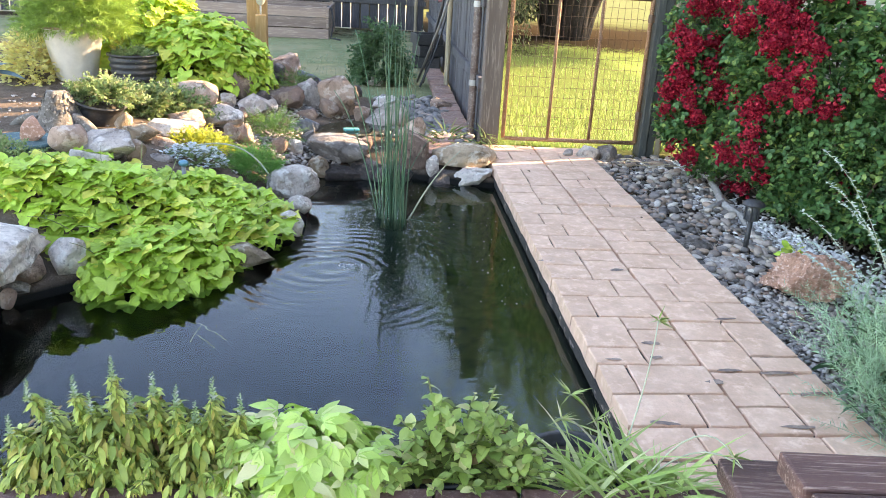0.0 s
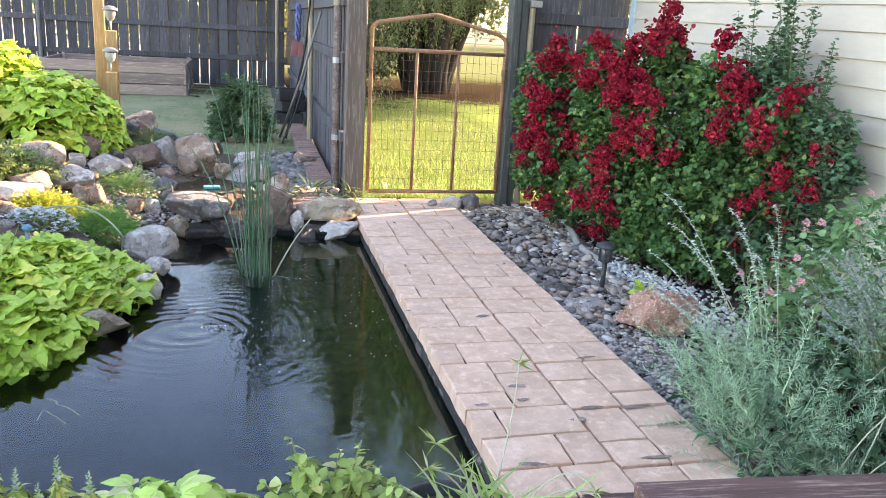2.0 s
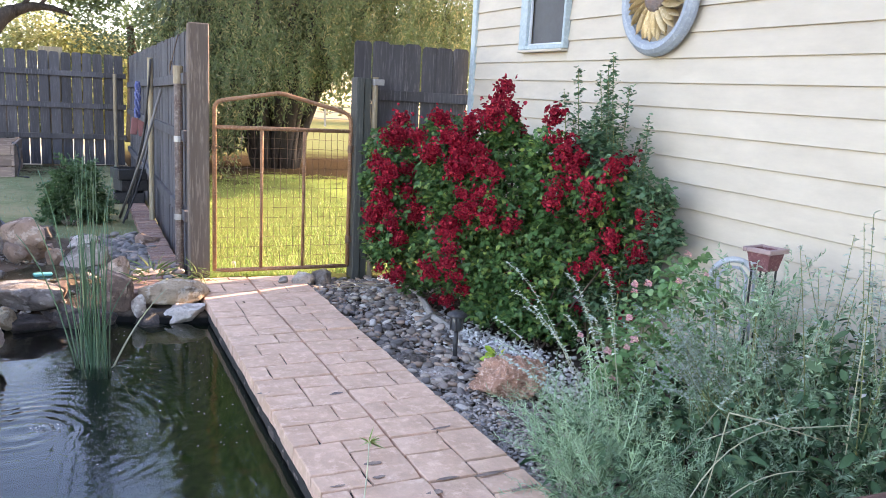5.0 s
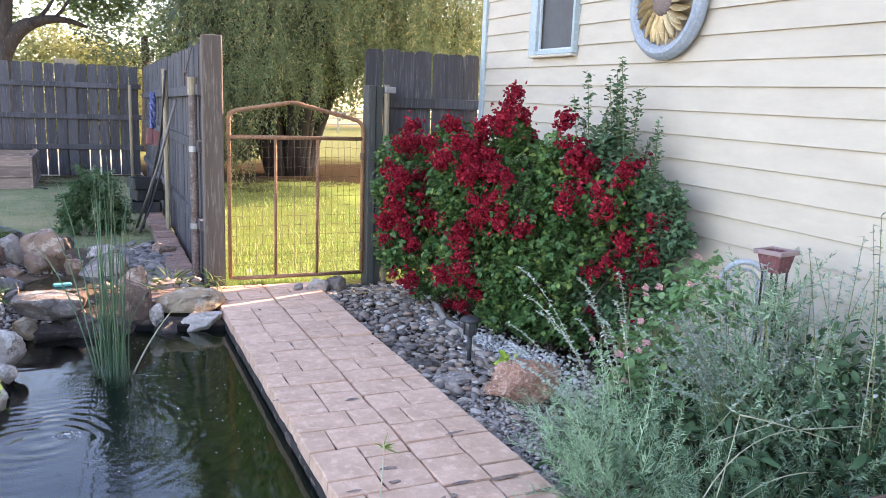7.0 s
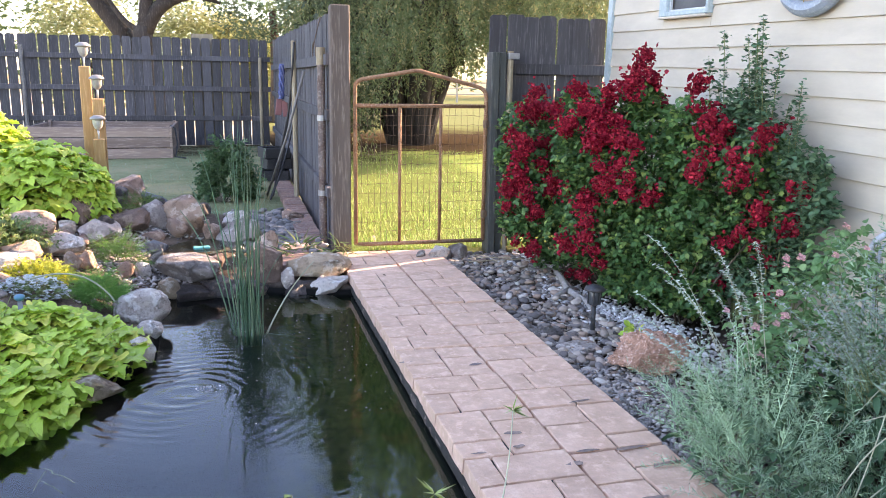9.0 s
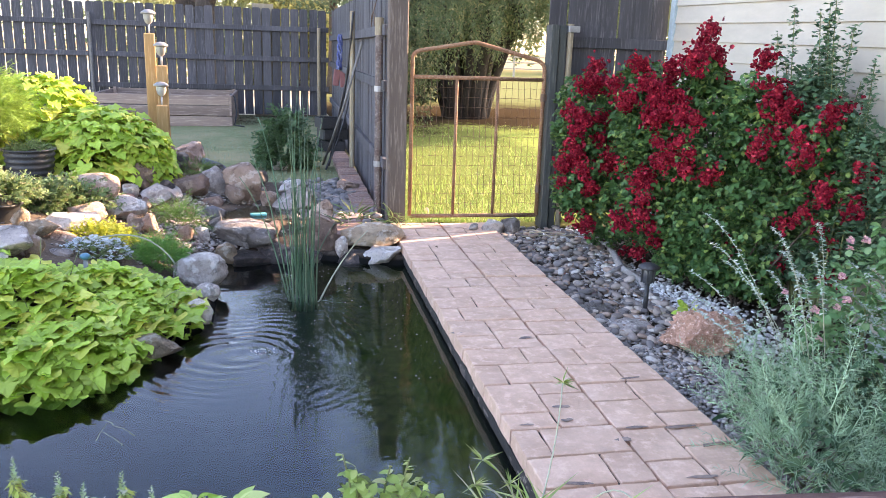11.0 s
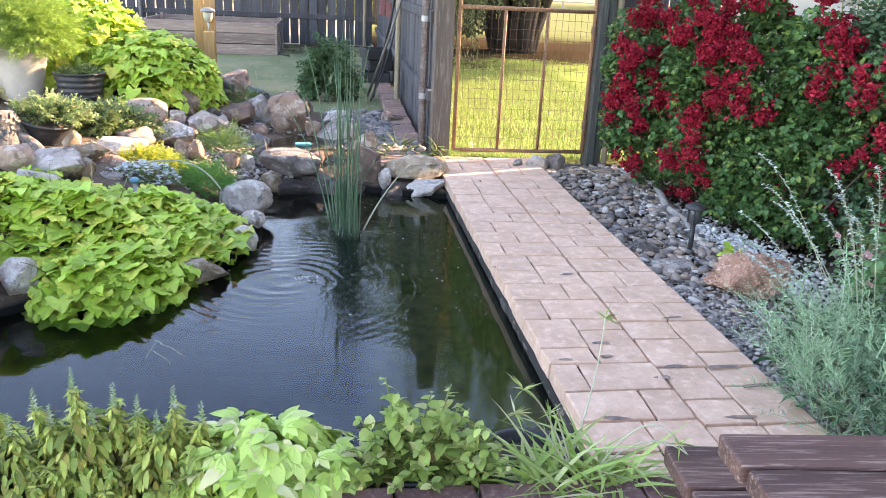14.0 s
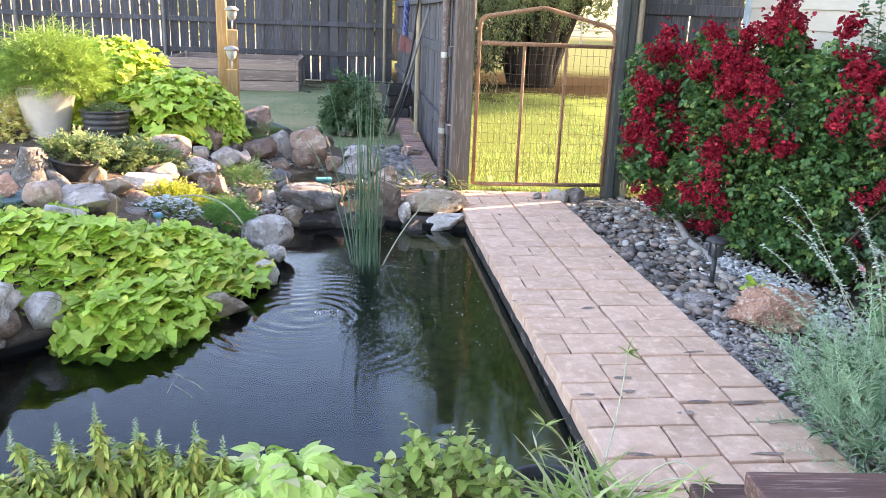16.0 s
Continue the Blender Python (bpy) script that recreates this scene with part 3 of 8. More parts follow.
# ---- fences, posts, gate ----
def picket_mesh(w, h, t=0.016, ear=0.02):
    bm = bmesh.new()
    pts = [(-w / 2, 0), (w / 2, 0), (w / 2, h - ear), (w / 2 - ear, h), (-w / 2 + ear, h), (-w / 2, h - ear)]
    a = [bm.verts.new((x, -t / 2, z)) for x, z in pts]
    b = [bm.verts.new((x, t / 2, z)) for x, z in pts]
    bm.faces.new(a)
    bm.faces.new(b[::-1])
    for i in range(6):
        j = (i + 1) % 6
        bm.faces.new((a[j], a[i], b[i], b[j]))
    me = finish(bm)
    me.materials.append(WOOD_GREY)
    return me


PICKETS = [picket_mesh(0.14, h) for h in (1.81, 1.815, 1.805, 1.82)]


def fence(name, label, at, turn, length, rails, rail_side=-1, posts=(), top=0.0, gap=0.016, z0=0.02, tall=1.0, rise=0.0):
    """Upright boards along +x of the fence's own frame, rails towards rail_side * y."""
    f = thing(name, label, "fence", at, turn)
    n = int(length / (0.14 + gap))
    for i in range(n):
        ob = new("picket", PICKETS[R.randrange(4)])
        ob.parent = f
        ob.matrix_basis = pose((i + 0.5) * (0.14 + gap) + R.uniform(-0.003, 0.003), R.uniform(-0.003, 0.003), z0 + top + rise * (length - i * (0.14 + gap)) + R.uniform(-0.005, 0.005), 0, R.uniform(-0.35, 0.35), R.uniform(-1, 1)) @ Matrix.Diagonal((1, 1, tall, 1))
    for z in rails:
        x = 0.0
        while x < length - 0.05:
            e = min(length, x + 2.4)
            bm = bmesh.new()
            box(bm, ((x + e) / 2, 0, 0), (e - x - 0.004, 0.038, 0.085), 0.004)
            part("rail", bm, WOOD_GREY, f, at=(0, rail_side * 0.0285, z + R.uniform(-0.006, 0.006)))
            x = e
    for px in posts:
        bm = bmesh.new()
        tube(bm, [(0, 0, -0.1), (0, 0, 1.78)], 0.03, 10)
        part("post", bm, OLD_STEEL, f, "dull steel post", at=(px, rail_side * 0.08, 0), smooth=False)
    return f


fence("back_fence", "weathered grey dog-ear picket fence with three rails", (-9.35, 15.0, 0.0), 0, 9.95, (0.6, 1.11, 1.62), -1, (6.0, 3.6, 1.2), 0.12, gap=0.02)
fence("side_fence", "weathered grey board fence seen along its length", (0.66, 15.0, 0.0), -90, 8.3, (0.43, 1.05, 1.48), -1, (), -0.12, 0.009, tall=1.065, rise=0.014)
fence("gate_side_fence", "short dark board fence between gate and house", (1.92, 6.65, 0.0), 0, 1.03, (1.44, 0.4), -1, (), 0.02, 0.006)

bm = bmesh.new()
box(bm, (0, 0, 0.927), (0.146, 0.135, 1.894), 0.008)
gate_post = part("gate_post", bm, WOOD_POST, at=(0.701, 6.557, 0))
tagged(gate_post, "thick weathered brown wooden gate post", "post")

bm = bmesh.new()
tube(bm, [(0, 0, -0.1), (0, 0, 1.5)], 0.032, 12)
rp = part("steel_post", bm, surface("rusted_post", (0.12, 0.085, 0.075), (0.2, 0.17, 0.16), (0.3, 0.26, 0.24), big=8, fine=50, rough=0.7, metal=0.4), at=(0.598, 6.9, 0))
tagged(rp, "rusty round steel fence post with clamps and tan cap", "post")
for z in (0.41, 1.02):
    bm = bmesh.new()
    tube(bm, [(0, 0, z - 0.022), (0, 0, z + 0.022)], 0.037, 12)
    box(bm, (0.08, 0, z), (0.12, 0.006, 0.04), 0.002)
    part("clamp", bm, GALV, rp, "galvanised clamp")
bm = bmesh.new()
tube(bm, [(0, 0, 1.44), (0, 0, 1.575)], 0.038, 12)
part("cap", bm, WOOD_POLE, rp, "tan wooden cap")

dp = thing("gate_latch_post", "two dark greenish boards forming the gate's latch post", "post", (1.96, 6.53, 0))
for x, w, h, y in ((-0.035, 0.06, 1.56, -0.02), (0.03, 0.06, 1.56, 0.0)):
    bm = bmesh.new()
    # depth added at the unseen back to block a sun strip on the walkway
    box(bm, (x, y + 0.032, h / 2 - 0.03), (w, 0.154, h + 0.06), 0.005)
    part("board", bm, WOOD_GREEN, dp)
bm = bmesh.new()
tube(bm, [(0, 0, -0.05), (0.0, 0.0, 1.57)], 0.024, 10)
tp = part("round_pole", bm, WOOD_POLE, at=(2.055, 6.5, 0))
tagged(tp, "tan peeled round wooden pole beside the gate", "post")
bm = bmesh.new()
box(bm, (0.02, 0.0, 1.53), (0.09, 0.075, 0.05), 0.004)
part("bracket", bm, GALV, tp, "steel bracket")


def build_gate():
    g = thing("garden_gate", "rusty pipe garden gate with woven wire infill, closed", "gate", (0.813, 6.52, 0.045))
    W = 1.055
    bm = bmesh.new()
    pts = [(0, 0, 0.0), (0, 0, 1.22)] + [tuple(p) for p in bez((0, 0, 1.22), (0.0, 0, 1.275), (0.06, 0, 1.288), 5)[1:]]
    pts += [tuple(p) for p in bez((0.43, 0, 1.352), (0.485, 0, 1.366), (0.54, 0, 1.35), 5)]
    pts += [tuple(p) for p in bez((W - 0.08, 0, 1.245), (W, 0, 1.225), (W, 0, 1.16), 5)] + [(W, 0, 0.0)]
    tube(bm, pts, 0.016, 10)
    part("frame", bm, RUST, g, smooth=True)
    for z in (0.0, 1.09):
        bm = bmesh.new()
        tube(bm, [(0, 0, z), (W, 0, z)], 0.0155, 10)
        part("crossbar", bm, RUST, g, smooth=True)
    for x in (0.352, 0.682):
        bm = bmesh.new()
        tube(bm, [(x, 0, 0), (x, 0, 1.09)], 0.0125, 8)
        part("upright", bm, RUST, g, smooth=True)
    for i in range(1, 21):
        x = W * i / 21
        bm = bmesh.new()
        tube(bm, [(x + 0.004 * math.sin(3 * k + i), 0.017, 1.09 * k / 6) for k in range(7)], 0.0016, 4)
        part("wire", bm, WIRE, g)
    for i in range(1, 14):
        z = 0.02 + 1.07 * (i / 14) ** 1.0
        bm = bmesh.new()
        tube(bm, [(W * k / 21, 0.017, z + 0.004 * math.sin(2.1 * k + i) + 0.004 * (k % 2)) for k in range(22)], 0.0016, 4)
        part("wire", bm, WIRE, g)
    for z in (0.22, 0.95):
        bm = bmesh.new()
        box(bm, (W + 0.03, 0.0, z), (0.05, 0.03, 0.05), 0.006)
        tube(bm, [(W, 0, z - 0.03), (W, 0, z + 0.03)], 0.022, 10)
        part("hinge", bm, WIRE, g)
    bm = bmesh.new()
    for k in range(5):
        a0 = Vector((-0.03 + 0.013 * k, -0.02, 0.95 - 0.012 * (k % 3)))
        tube(bm, [a0 + Vector((0.011 * math.cos(b), 0.006 * (k % 2), 0.011 * math.sin(b))) for b in np.linspace(0, 6.283, 9)], 0.0025, 5)
    part("chain", bm, WIRE, g)


build_gate()


# ---- rocks ----
ROCKS = {"GREY": ROCK_GREY, "BROWN": ROCK_BROWN, "TAN": ROCK_TAN, "WHITE": ROCK_WHITE, "PINK": ROCK_PINK, "DARK": ROCK_DARK, "RED": ROCK_RED}
ROCKS["GREYP"] = rocky("grey_pink_rock", (0.5, 0.43, 0.385), (0.36, 0.3, 0.27), (0.62, 0.56, 0.52), big=6, fine=30, rough=0.9, bump=0.7, depth=0.02)
ROCKS["SLATE"] = rocky("blue_slate", (0.17, 0.18, 0.205), (0.1, 0.11, 0.13), (0.25, 0.265, 0.29), big=6, fine=35, rough=0.8, bump=0.4, depth=0.02)


def rock_mesh(size, seed, cuts=18, lumps=0.08, rough=0.042, sub=4, soft=0.66, grain=0.0):
    rr = random.Random(seed)
    bm = bmesh.new()
    bmesh.ops.create_icosphere(bm, subdivisions=sub, radius=1.0)
    planes = []
    for _ in range(cuts):
        n = Vector((rr.gauss(0, 1), rr.gauss(0, 1), rr.gauss(0, 0.8))).normalized()
        planes.append((n, rr.uniform(soft - 0.2, soft + 0.08)))
    off = Vector((seed * 1.37 % 50, seed * 2.11 % 50, seed * 0.77 % 50))
    for v in bm.verts:
        c = v.co.copy()
        for n, d in planes:
            over = c.dot(n) - d
            if over > 0:
                c -= n * over
        k = 1 + lumps * noise.noise(c * 1.6 + off) + rough * 2 * (0.5 - abs(noise.noise(c * 4 + off))) + rough * noise.noise(c * 9 + off) + rough * 0.8 * noise.noise(c * 20 + off) + grain * noise.noise(c * 13 - off) + grain * noise.noise(c * 34 + off)
        v.co = c * k
    ext = [max(abs(v.co[i]) for v in bm.verts) for i in range(3)]
    for v in bm.verts:
        v.co = Vector((v.co.x / ext[0] * size[0] / 2, v.co.y / ext[1] * size[1] / 2, (v.co.z / ext[2] + 1) * size[2] / 2))
    return finish(bm, True)


SEED = [100]


def boulder(at, size, kind, label, turn=None, tilt=(0, 0), **more):
    SEED[0] += 1
    rr = random.Random(SEED[0])
    if max(size) < 0.24:
        more.setdefault("sub", 3)
    me = rock_mesh(tuple(v * 1.18 for v in size), SEED[0], **more)
    me.materials.append(ROCKS[kind])
    ob = new("boulder" if max(size) > 0.17 else "stone", me)
    ob.matrix_basis = pose(*at, tilt[0], tilt[1], rr.uniform(-12, 12) if turn is None else turn)
    label = label if len(label.split()) > 3 else label + " in the rock garden"
    return tagged(ob, label, "rock")


boulder((-0.50, 6.94, 0.06), (0.28, 0.22, 0.35), "PINK", "upright pinkish standing rock")
boulder((-0.56, 6.82, 0.07), (0.15, 0.12, 0.15), "PINK", "blocky pinkish stone below the standing rock")
boulder((-0.30, 6.85, 0.04), (0.14, 0.11, 0.16), "PINK", "pinkish rock beside the stream")
boulder((-0.89, 6.77, 0.13), (0.27, 0.22, 0.18), "BROWN", "flat smooth dark brown boulder in the rock heap")
boulder((-0.73, 7.04, 0.11), (0.17, 0.13, 0.22), "GREYP", "slanted grey-pink stone in the heap")
boulder((-0.78, 7.60, 0.12), (0.20, 0.16, 0.20), "SLATE", "dark blue-grey slate slab leaning in the heap")
boulder((-1.02, 7.81, 0.19), (0.18, 0.15, 0.19), "PINK", "rounded pinkish stone above the fall")
boulder((-1.11, 7.39, 0.22), (0.12, 0.10, 0.23), "BROWN", "upright brown stone above the fall")
boulder((-1.17, 7.07, 0.25), (0.13, 0.11, 0.12), "DARK", "dark wet stone in the fall")
boulder((-1.06, 6.65, 0.17), (0.12, 0.10, 0.15), "DARK", "black wet stone below the fall")
boulder((-1.23, 6.63, 0.22), (0.21, 0.16, 0.21), "BROWN", "brown boulder beside the fall")
boulder((-1.09, 6.43, 0.14), (0.27, 0.22, 0.16), "GREYP", "tilted grey-pink slab beside the fall")
boulder((-1.24, 5.97, 0.14), (0.31, 0.25, 0.15), "WHITE", "pale flat rock on the bank")
boulder((-1.26, 6.39, 0.20), (0.10, 0.08, 0.13), "WHITE", "small pointed pale stone")
boulder((-1.40, 5.97, 0.19), (0.34, 0.27, 0.24), "PINK", "broad pinkish boulder beside the herbs")
boulder((-1.46, 5.4, 0.2), (0.34, 0.2, 0.1), "WHITE", "long pale grey slab lying tilted on the bank")
boulder((-1.50, 5.05, 0.23), (0.20, 0.16, 0.12), "TAN", "tan and white rock under the slab")
boulder((-1.42, 5.1, 0.16), (0.17, 0.13, 0.11), "PINK", "flat pinkish stone above the alyssum")
boulder((-1.31, 5.1, 0.13), (0.1, 0.08, 0.08), "TAN", "small tan stone above the alyssum")
boulder((-1.36, 4.82, 0.13), (0.13, 0.1, 0.09), "GREYP", "small grey-pink stone among the vines")
boulder((-1.75, 5.19, 0.28), (0.11, 0.09, 0.11), "TAN", "small tan cobble on the bank")
boulder((-1.63, 5.13, 0.26), (0.10, 0.08, 0.12), "TAN", "small pale cobble on the bank")
boulder((-1.56, 4.62, 0.22), (0.32, 0.24, 0.16), "GREYP", "big pale boulder with pinkish veins")
boulder((-1.58, 4.42, 0.2), (0.2, 0.15, 0.13), "WHITE", "white rock with a flat face")
boulder((-1.72, 4.52, 0.27), (0.17, 0.13, 0.16), "PINK", "pinkish rock among plants")
boulder((-1.43, 4.63, 0.21), (0.11, 0.09, 0.12), "PINK", "pinkish rock beside the alyssum")
boulder((-0.43, 5.99, -0.05), (0.40, 0.34, 0.16), "GREY", "large flat grey overhanging rock at the pond inlet", -4, (0, 7), soft=0.8, cuts=6)
boulder((-0.25, 6.15, -0.06), (0.13, 0.10, 0.14), "BROWN", "rounded brown stone beside the overhang")
boulder((0.13, 5.9, -0.14), (0.24, 0.20, 0.32), "BROWN", "big dull brown rock at the waterline")
boulder((0.45, 5.99, -0.1), (0.43, 0.34, 0.18), "TAN", "rounded tan boulder beside the walkway", soft=0.85, cuts=6)
boulder((0.50, 5.75, -0.165), (0.3, 0.23, 0.16), "WHITE", "white quartz rock at the waterline")
boulder((0.23, 5.78, -0.13), (0.09, 0.07, 0.17), "WHITE", "small upright white stone")
boulder((-0.56, 5.78, -0.13), (0.15, 0.12, 0.16), "TAN", "small orange-tan stone on the shore")
boulder((-0.66, 5.12, -0.1), (0.28, 0.24, 0.19), "WHITE", "pale rounded rock on the pond shore", soft=0.88, cuts=6)
boulder((-0.6, 4.88, -0.11), (0.13, 0.11, 0.1), "WHITE", "white stone on the pond shore", soft=0.85, cuts=6)
boulder((-0.61, 4.56, -0.15), (0.13, 0.12, 0.14), "WHITE", "pale upright stone on the pond shore", soft=0.85, cuts=6)
boulder((-0.77, 4.1, -0.165), (0.27, 0.18, 0.13), "TAN", "tan pointed stone at the waterline")
boulder((-1.50, 3.78, -0.09), (0.16, 0.13, 0.19), "WHITE", "pale rounded rock under the slab")
boulder((-1.63, 3.67, -0.08), (0.16, 0.13, 0.13), "PINK", "pinkish rock at the waterline")
boulder((-1.63, 3.60, -0.10), (0.10, 0.08, 0.06), "GREY", "flat grey stone in the water")
boulder((-0.83, 5.87, -0.01), (0.10, 0.08, 0.12), "PINK", "small pinkish stone beside the stream")
boulder((-0.74, 5.98, -0.03), (0.11, 0.09, 0.13), "WHITE", "small white stone beside the stream")
boulder((-0.65, 6.20, -0.01), (0.12, 0.10, 0.11), "GREYP", "small flat grey stone")
boulder((-0.68, 6.42, 0.03), (0.15, 0.12, 0.11), "SLATE", "flat bluish slate stone")
boulder((-1.10, 5.61, 0.10), (0.10, 0.08, 0.16), "PINK", "small pinkish broken rock")
boulder((-1.04, 5.73, 0.08), (0.11, 0.09, 0.14), "PINK", "small pinkish broken rock")
boulder((-1.94, 4.64, 0.29), (0.13, 0.10, 0.14), "RED", "rounded terracotta-coloured stone in the soil")
boulder((0.51, 5.94, -0.07), (0.22, 0.18, 0.09), "GREY", "flat dark grey stone against the tan boulder")
boulder((-0.22, 9.46, -0.05), (0.17, 0.14, 0.12), "WHITE", "pale flat stone by the lawn")
boulder((0.41, 7.92, -0.05), (0.21, 0.17, 0.15), "PINK", "rounded pinkish stone by the fence")
boulder((0.13, 6.41, -0.04), (0.21, 0.16, 0.21), "PINK", "pinkish flat rock beside the big grey one")
boulder((-1.65, 3.54, -0.14), (0.06, 0.05, 0.09), "PINK", "pinkish stone at the waterline")
boulder((-1.02, 8.02, 0.14), (0.31, 0.26, 0.26), "PINK", "big rounded pinkish-brown boulder by the lawn")
boulder((-0.06, 6.85, -0.01), (0.34, 0.26, 0.2), "GREYP", "pale flat rock behind the reeds")
boulder((-1.86, 3.5, 0.02), (0.76, 0.72, 0.155), "WHITE", "big flat white slab rock on the bank of the pond", -24, (-3, 2), soft=0.8, cuts=5)
boulder((-2.3, 3.35, -0.22), (0.5, 0.45, 0.26), "PINK", "pinkish rock at the pond's edge")
boulder((1.62, 4.06, -0.075), (0.24, 0.15, 0.06), "GREYP", "flat pale rock on the river pebbles", 10)
boulder((1.55, 4.30, -0.075), (0.26, 0.12, 0.07), "GREY", "flat grey stone on the river pebbles", 0)
boulder((1.83, 3.65, -0.085), (0.39, 0.26, 0.22), "RED", "rough red lava rock on the pebbles", -12, rough=0.1, lumps=0.1, cuts=9, soft=0.84, sub=5, grain=0.13)
boulder((1.43, 6.22, -0.06), (0.17, 0.14, 0.12), "WHITE", "pale rock beside the gate", 0)
boulder((1.60, 6.30, -0.07), (0.18, 0.14, 0.13), "GREY", "grey rock beside the gate", 30)
boulder((1.27, 6.20, -0.01), (0.07, 0.06, 0.05), "GREY", "small round grey stone on the walkway")
boulder((0.98, 6.8, -0.05), (0.11, 0.09, 0.045), "WHITE", "pale flat stone in the grass by the gate")
boulder((1.13, 6.85, -0.05), (0.08, 0.06, 0.04), "WHITE", "small pale stone in the grass by the gate")
boulder((1.04, 7.0, -0.05), (0.05, 0.04, 0.06), "WHITE", "small white stone standing in the lawn")
boulder((-0.45, 8.0, 0.05), (0.22, 0.18, 0.12), "GREY", "grey stone by the lawn")
boulder((-0.1, 7.55, 0.02), (0.24, 0.2, 0.13), "WHITE", "pale stone behind the stream")
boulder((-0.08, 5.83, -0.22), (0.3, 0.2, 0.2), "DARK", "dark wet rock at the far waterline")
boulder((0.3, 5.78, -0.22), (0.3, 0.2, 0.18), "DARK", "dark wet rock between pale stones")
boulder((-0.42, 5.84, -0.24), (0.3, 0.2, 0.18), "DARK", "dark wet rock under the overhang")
boulder((-0.42, 7.25, 0.02), (0.2, 0.16, 0.14), "GREY", "grey angular stone in the rock heap")
boulder((-1.05, 7.35, 0.2), (0.2, 0.18, 0.2), "DARK", "black wet stone over the fall")
# dark stone added in place of shade in the hollow under the overhang
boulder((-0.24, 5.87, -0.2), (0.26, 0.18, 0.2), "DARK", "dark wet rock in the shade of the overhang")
boulder((-0.75, 7.4, 0.1), (0.26, 0.2, 0.22), "DARK", "dark wet stone in the rock heap")
boulder((-1.12, 6.9, 0.14), (0.24, 0.2, 0.22), "DARK", "black stone beside the fall")
boulder((-0.72, 6.72, 0.05), (0.2, 0.16, 0.12), "BROWN", "flat brown stone in the stream")
boulder((-1.38, 5.6, 0.2), (0.2, 0.15, 0.12), "PINK", "pinkish stone beside the sedum")

# smaller stones wedged between the boulders of the heap
packed = random.Random(91)
for k in range(30):
    px, py = packed.uniform(-1.35, -0.25), packed.uniform(5.95, 7.6)
    if -0.72 < px < -0.12 and 6.1 < py < 6.8:
        continue
    tone, words = packed.choice((("PINK", "small pinkish stone wedged in the rock heap"), ("GREYP", "small grey-pink stone wedged in the rock heap"), ("BROWN", "small brown stone wedged in the rock heap")))
    wide = packed.uniform(0.08, 0.15)
    boulder((px, py, height(px, py) - 0.02), (wide, wide * 0.8, wide * packed.uniform(0.55, 0.9)), tone, words, packed.uniform(0, 180))


def ico(sub):
    bm = bmesh.new()
    bmesh.ops.create_icosphere(bm, subdivisions=sub, radius=0.5)
    bm.verts.ensure_lookup_table()
    v = np.array([x.co[:] for x in bm.verts])
    f = np.array([[q.index for q in p.verts] for p in bm.faces])
    bm.free()
    return v, f


ICO1, ICO2 = ico(1), ico(2)


def lumpy(base, seed, amp=0.12):
    v = base[0].copy()
    rr = random.Random(seed)
    o = Vector((rr.uniform(0, 99), rr.uniform(0, 99), 0))
    v = np.array([np.array(p) * (1 + amp * 2 * noise.noise(Vector(p) * 2 + o)) for p in v])
    return v, base[1]


PEB = [lumpy(ICO2, s) for s in range(5)]
CHIP = [lumpy(ICO1, s, 0.3) for s in range(5)]


def strew(name, label, material, temps, count, where, size, flat=0.55, seed=1, lift=0.0, layers=1):
    """Many stones on the ground inside a region, as one object."""
    rr = random.Random(seed)
    mats = []
    while len(mats) < count:
        x, y = where(rr)
        if x is None:
            continue
        s = rr.uniform(*size)
        m = Matrix.Translation((x, y, height(x, y) + lift + s * flat * 0.3 + rr.random() * layers * 0.02)) @ Euler((rr.uniform(-0.35, 0.35), rr.uniform(-0.35, 0.35), rr.uniform(0, 6.3))).to_matrix().to_4x4() @ Matrix.Diagonal((s * rr.uniform(1.0, 1.5), s * rr.uniform(0.8, 1.1), s * flat * rr.uniform(0.8, 1.3), 1))
        mats.append(np.array(m))
    me = joined(name, temps, mats, smooth=temps is PEB)
    me.materials.append(material)
    return tagged(new(name, me), label, "stones", kind="stuff")


def right_strip(rr):
    y = rr.uniform(3.3, 6.45)
    x = 1.46 + rr.random() ** 1.3 * (0.45 + 0.28 * sm(3.5, 6, y))
    return x, y


def near_strip(rr):
    y = 2.1 + 1.6 * rr.random()
    return 1.45 + rr.random() ** 1.3 * 0.4, y


def white_spots(rr):
    y = rr.choice((rr.gauss(3.85, 0.4), rr.gauss(4.4, 0.3), rr.gauss(6.1, 0.2), rr.gauss(5.0, 0.4)))
    x = rr.gauss(2.12, 0.14) if y < 4.8 else rr.gauss(2.05, 0.09)
    return (x, y) if 1.72 < x < 2.7 and 2.8 < y < 6.42 else (None, None)


def rose_bed(rr):
    return rr.uniform(1.9, 2.9), rr.uniform(1.8, 6.4)


def fence_pile(rr):
    x, y = rr.gauss(0.25, 0.2), rr.gauss(7.3, 0.55)
    return (x, y) if -0.2 < x < 0.6 and 6.2 < y < 8.6 else (None, None)


def stream_side(rr):
    x, y = rr.gauss(-0.75, 0.25), rr.gauss(6.35, 0.4)
    wet = -0.72 < x < -0.16 and 6.28 < y < 6.78
    return (x, y) if pond_gap(x, y) > 0.05 and x < 0.0 and not wet else (None, None)


def bank(rr):
    x, y = rr.uniform(-2.6, -0.5), rr.uniform(4.2, 8.2)
    return (x, y) if pond_gap(x, y) > 0.1 else (None, None)


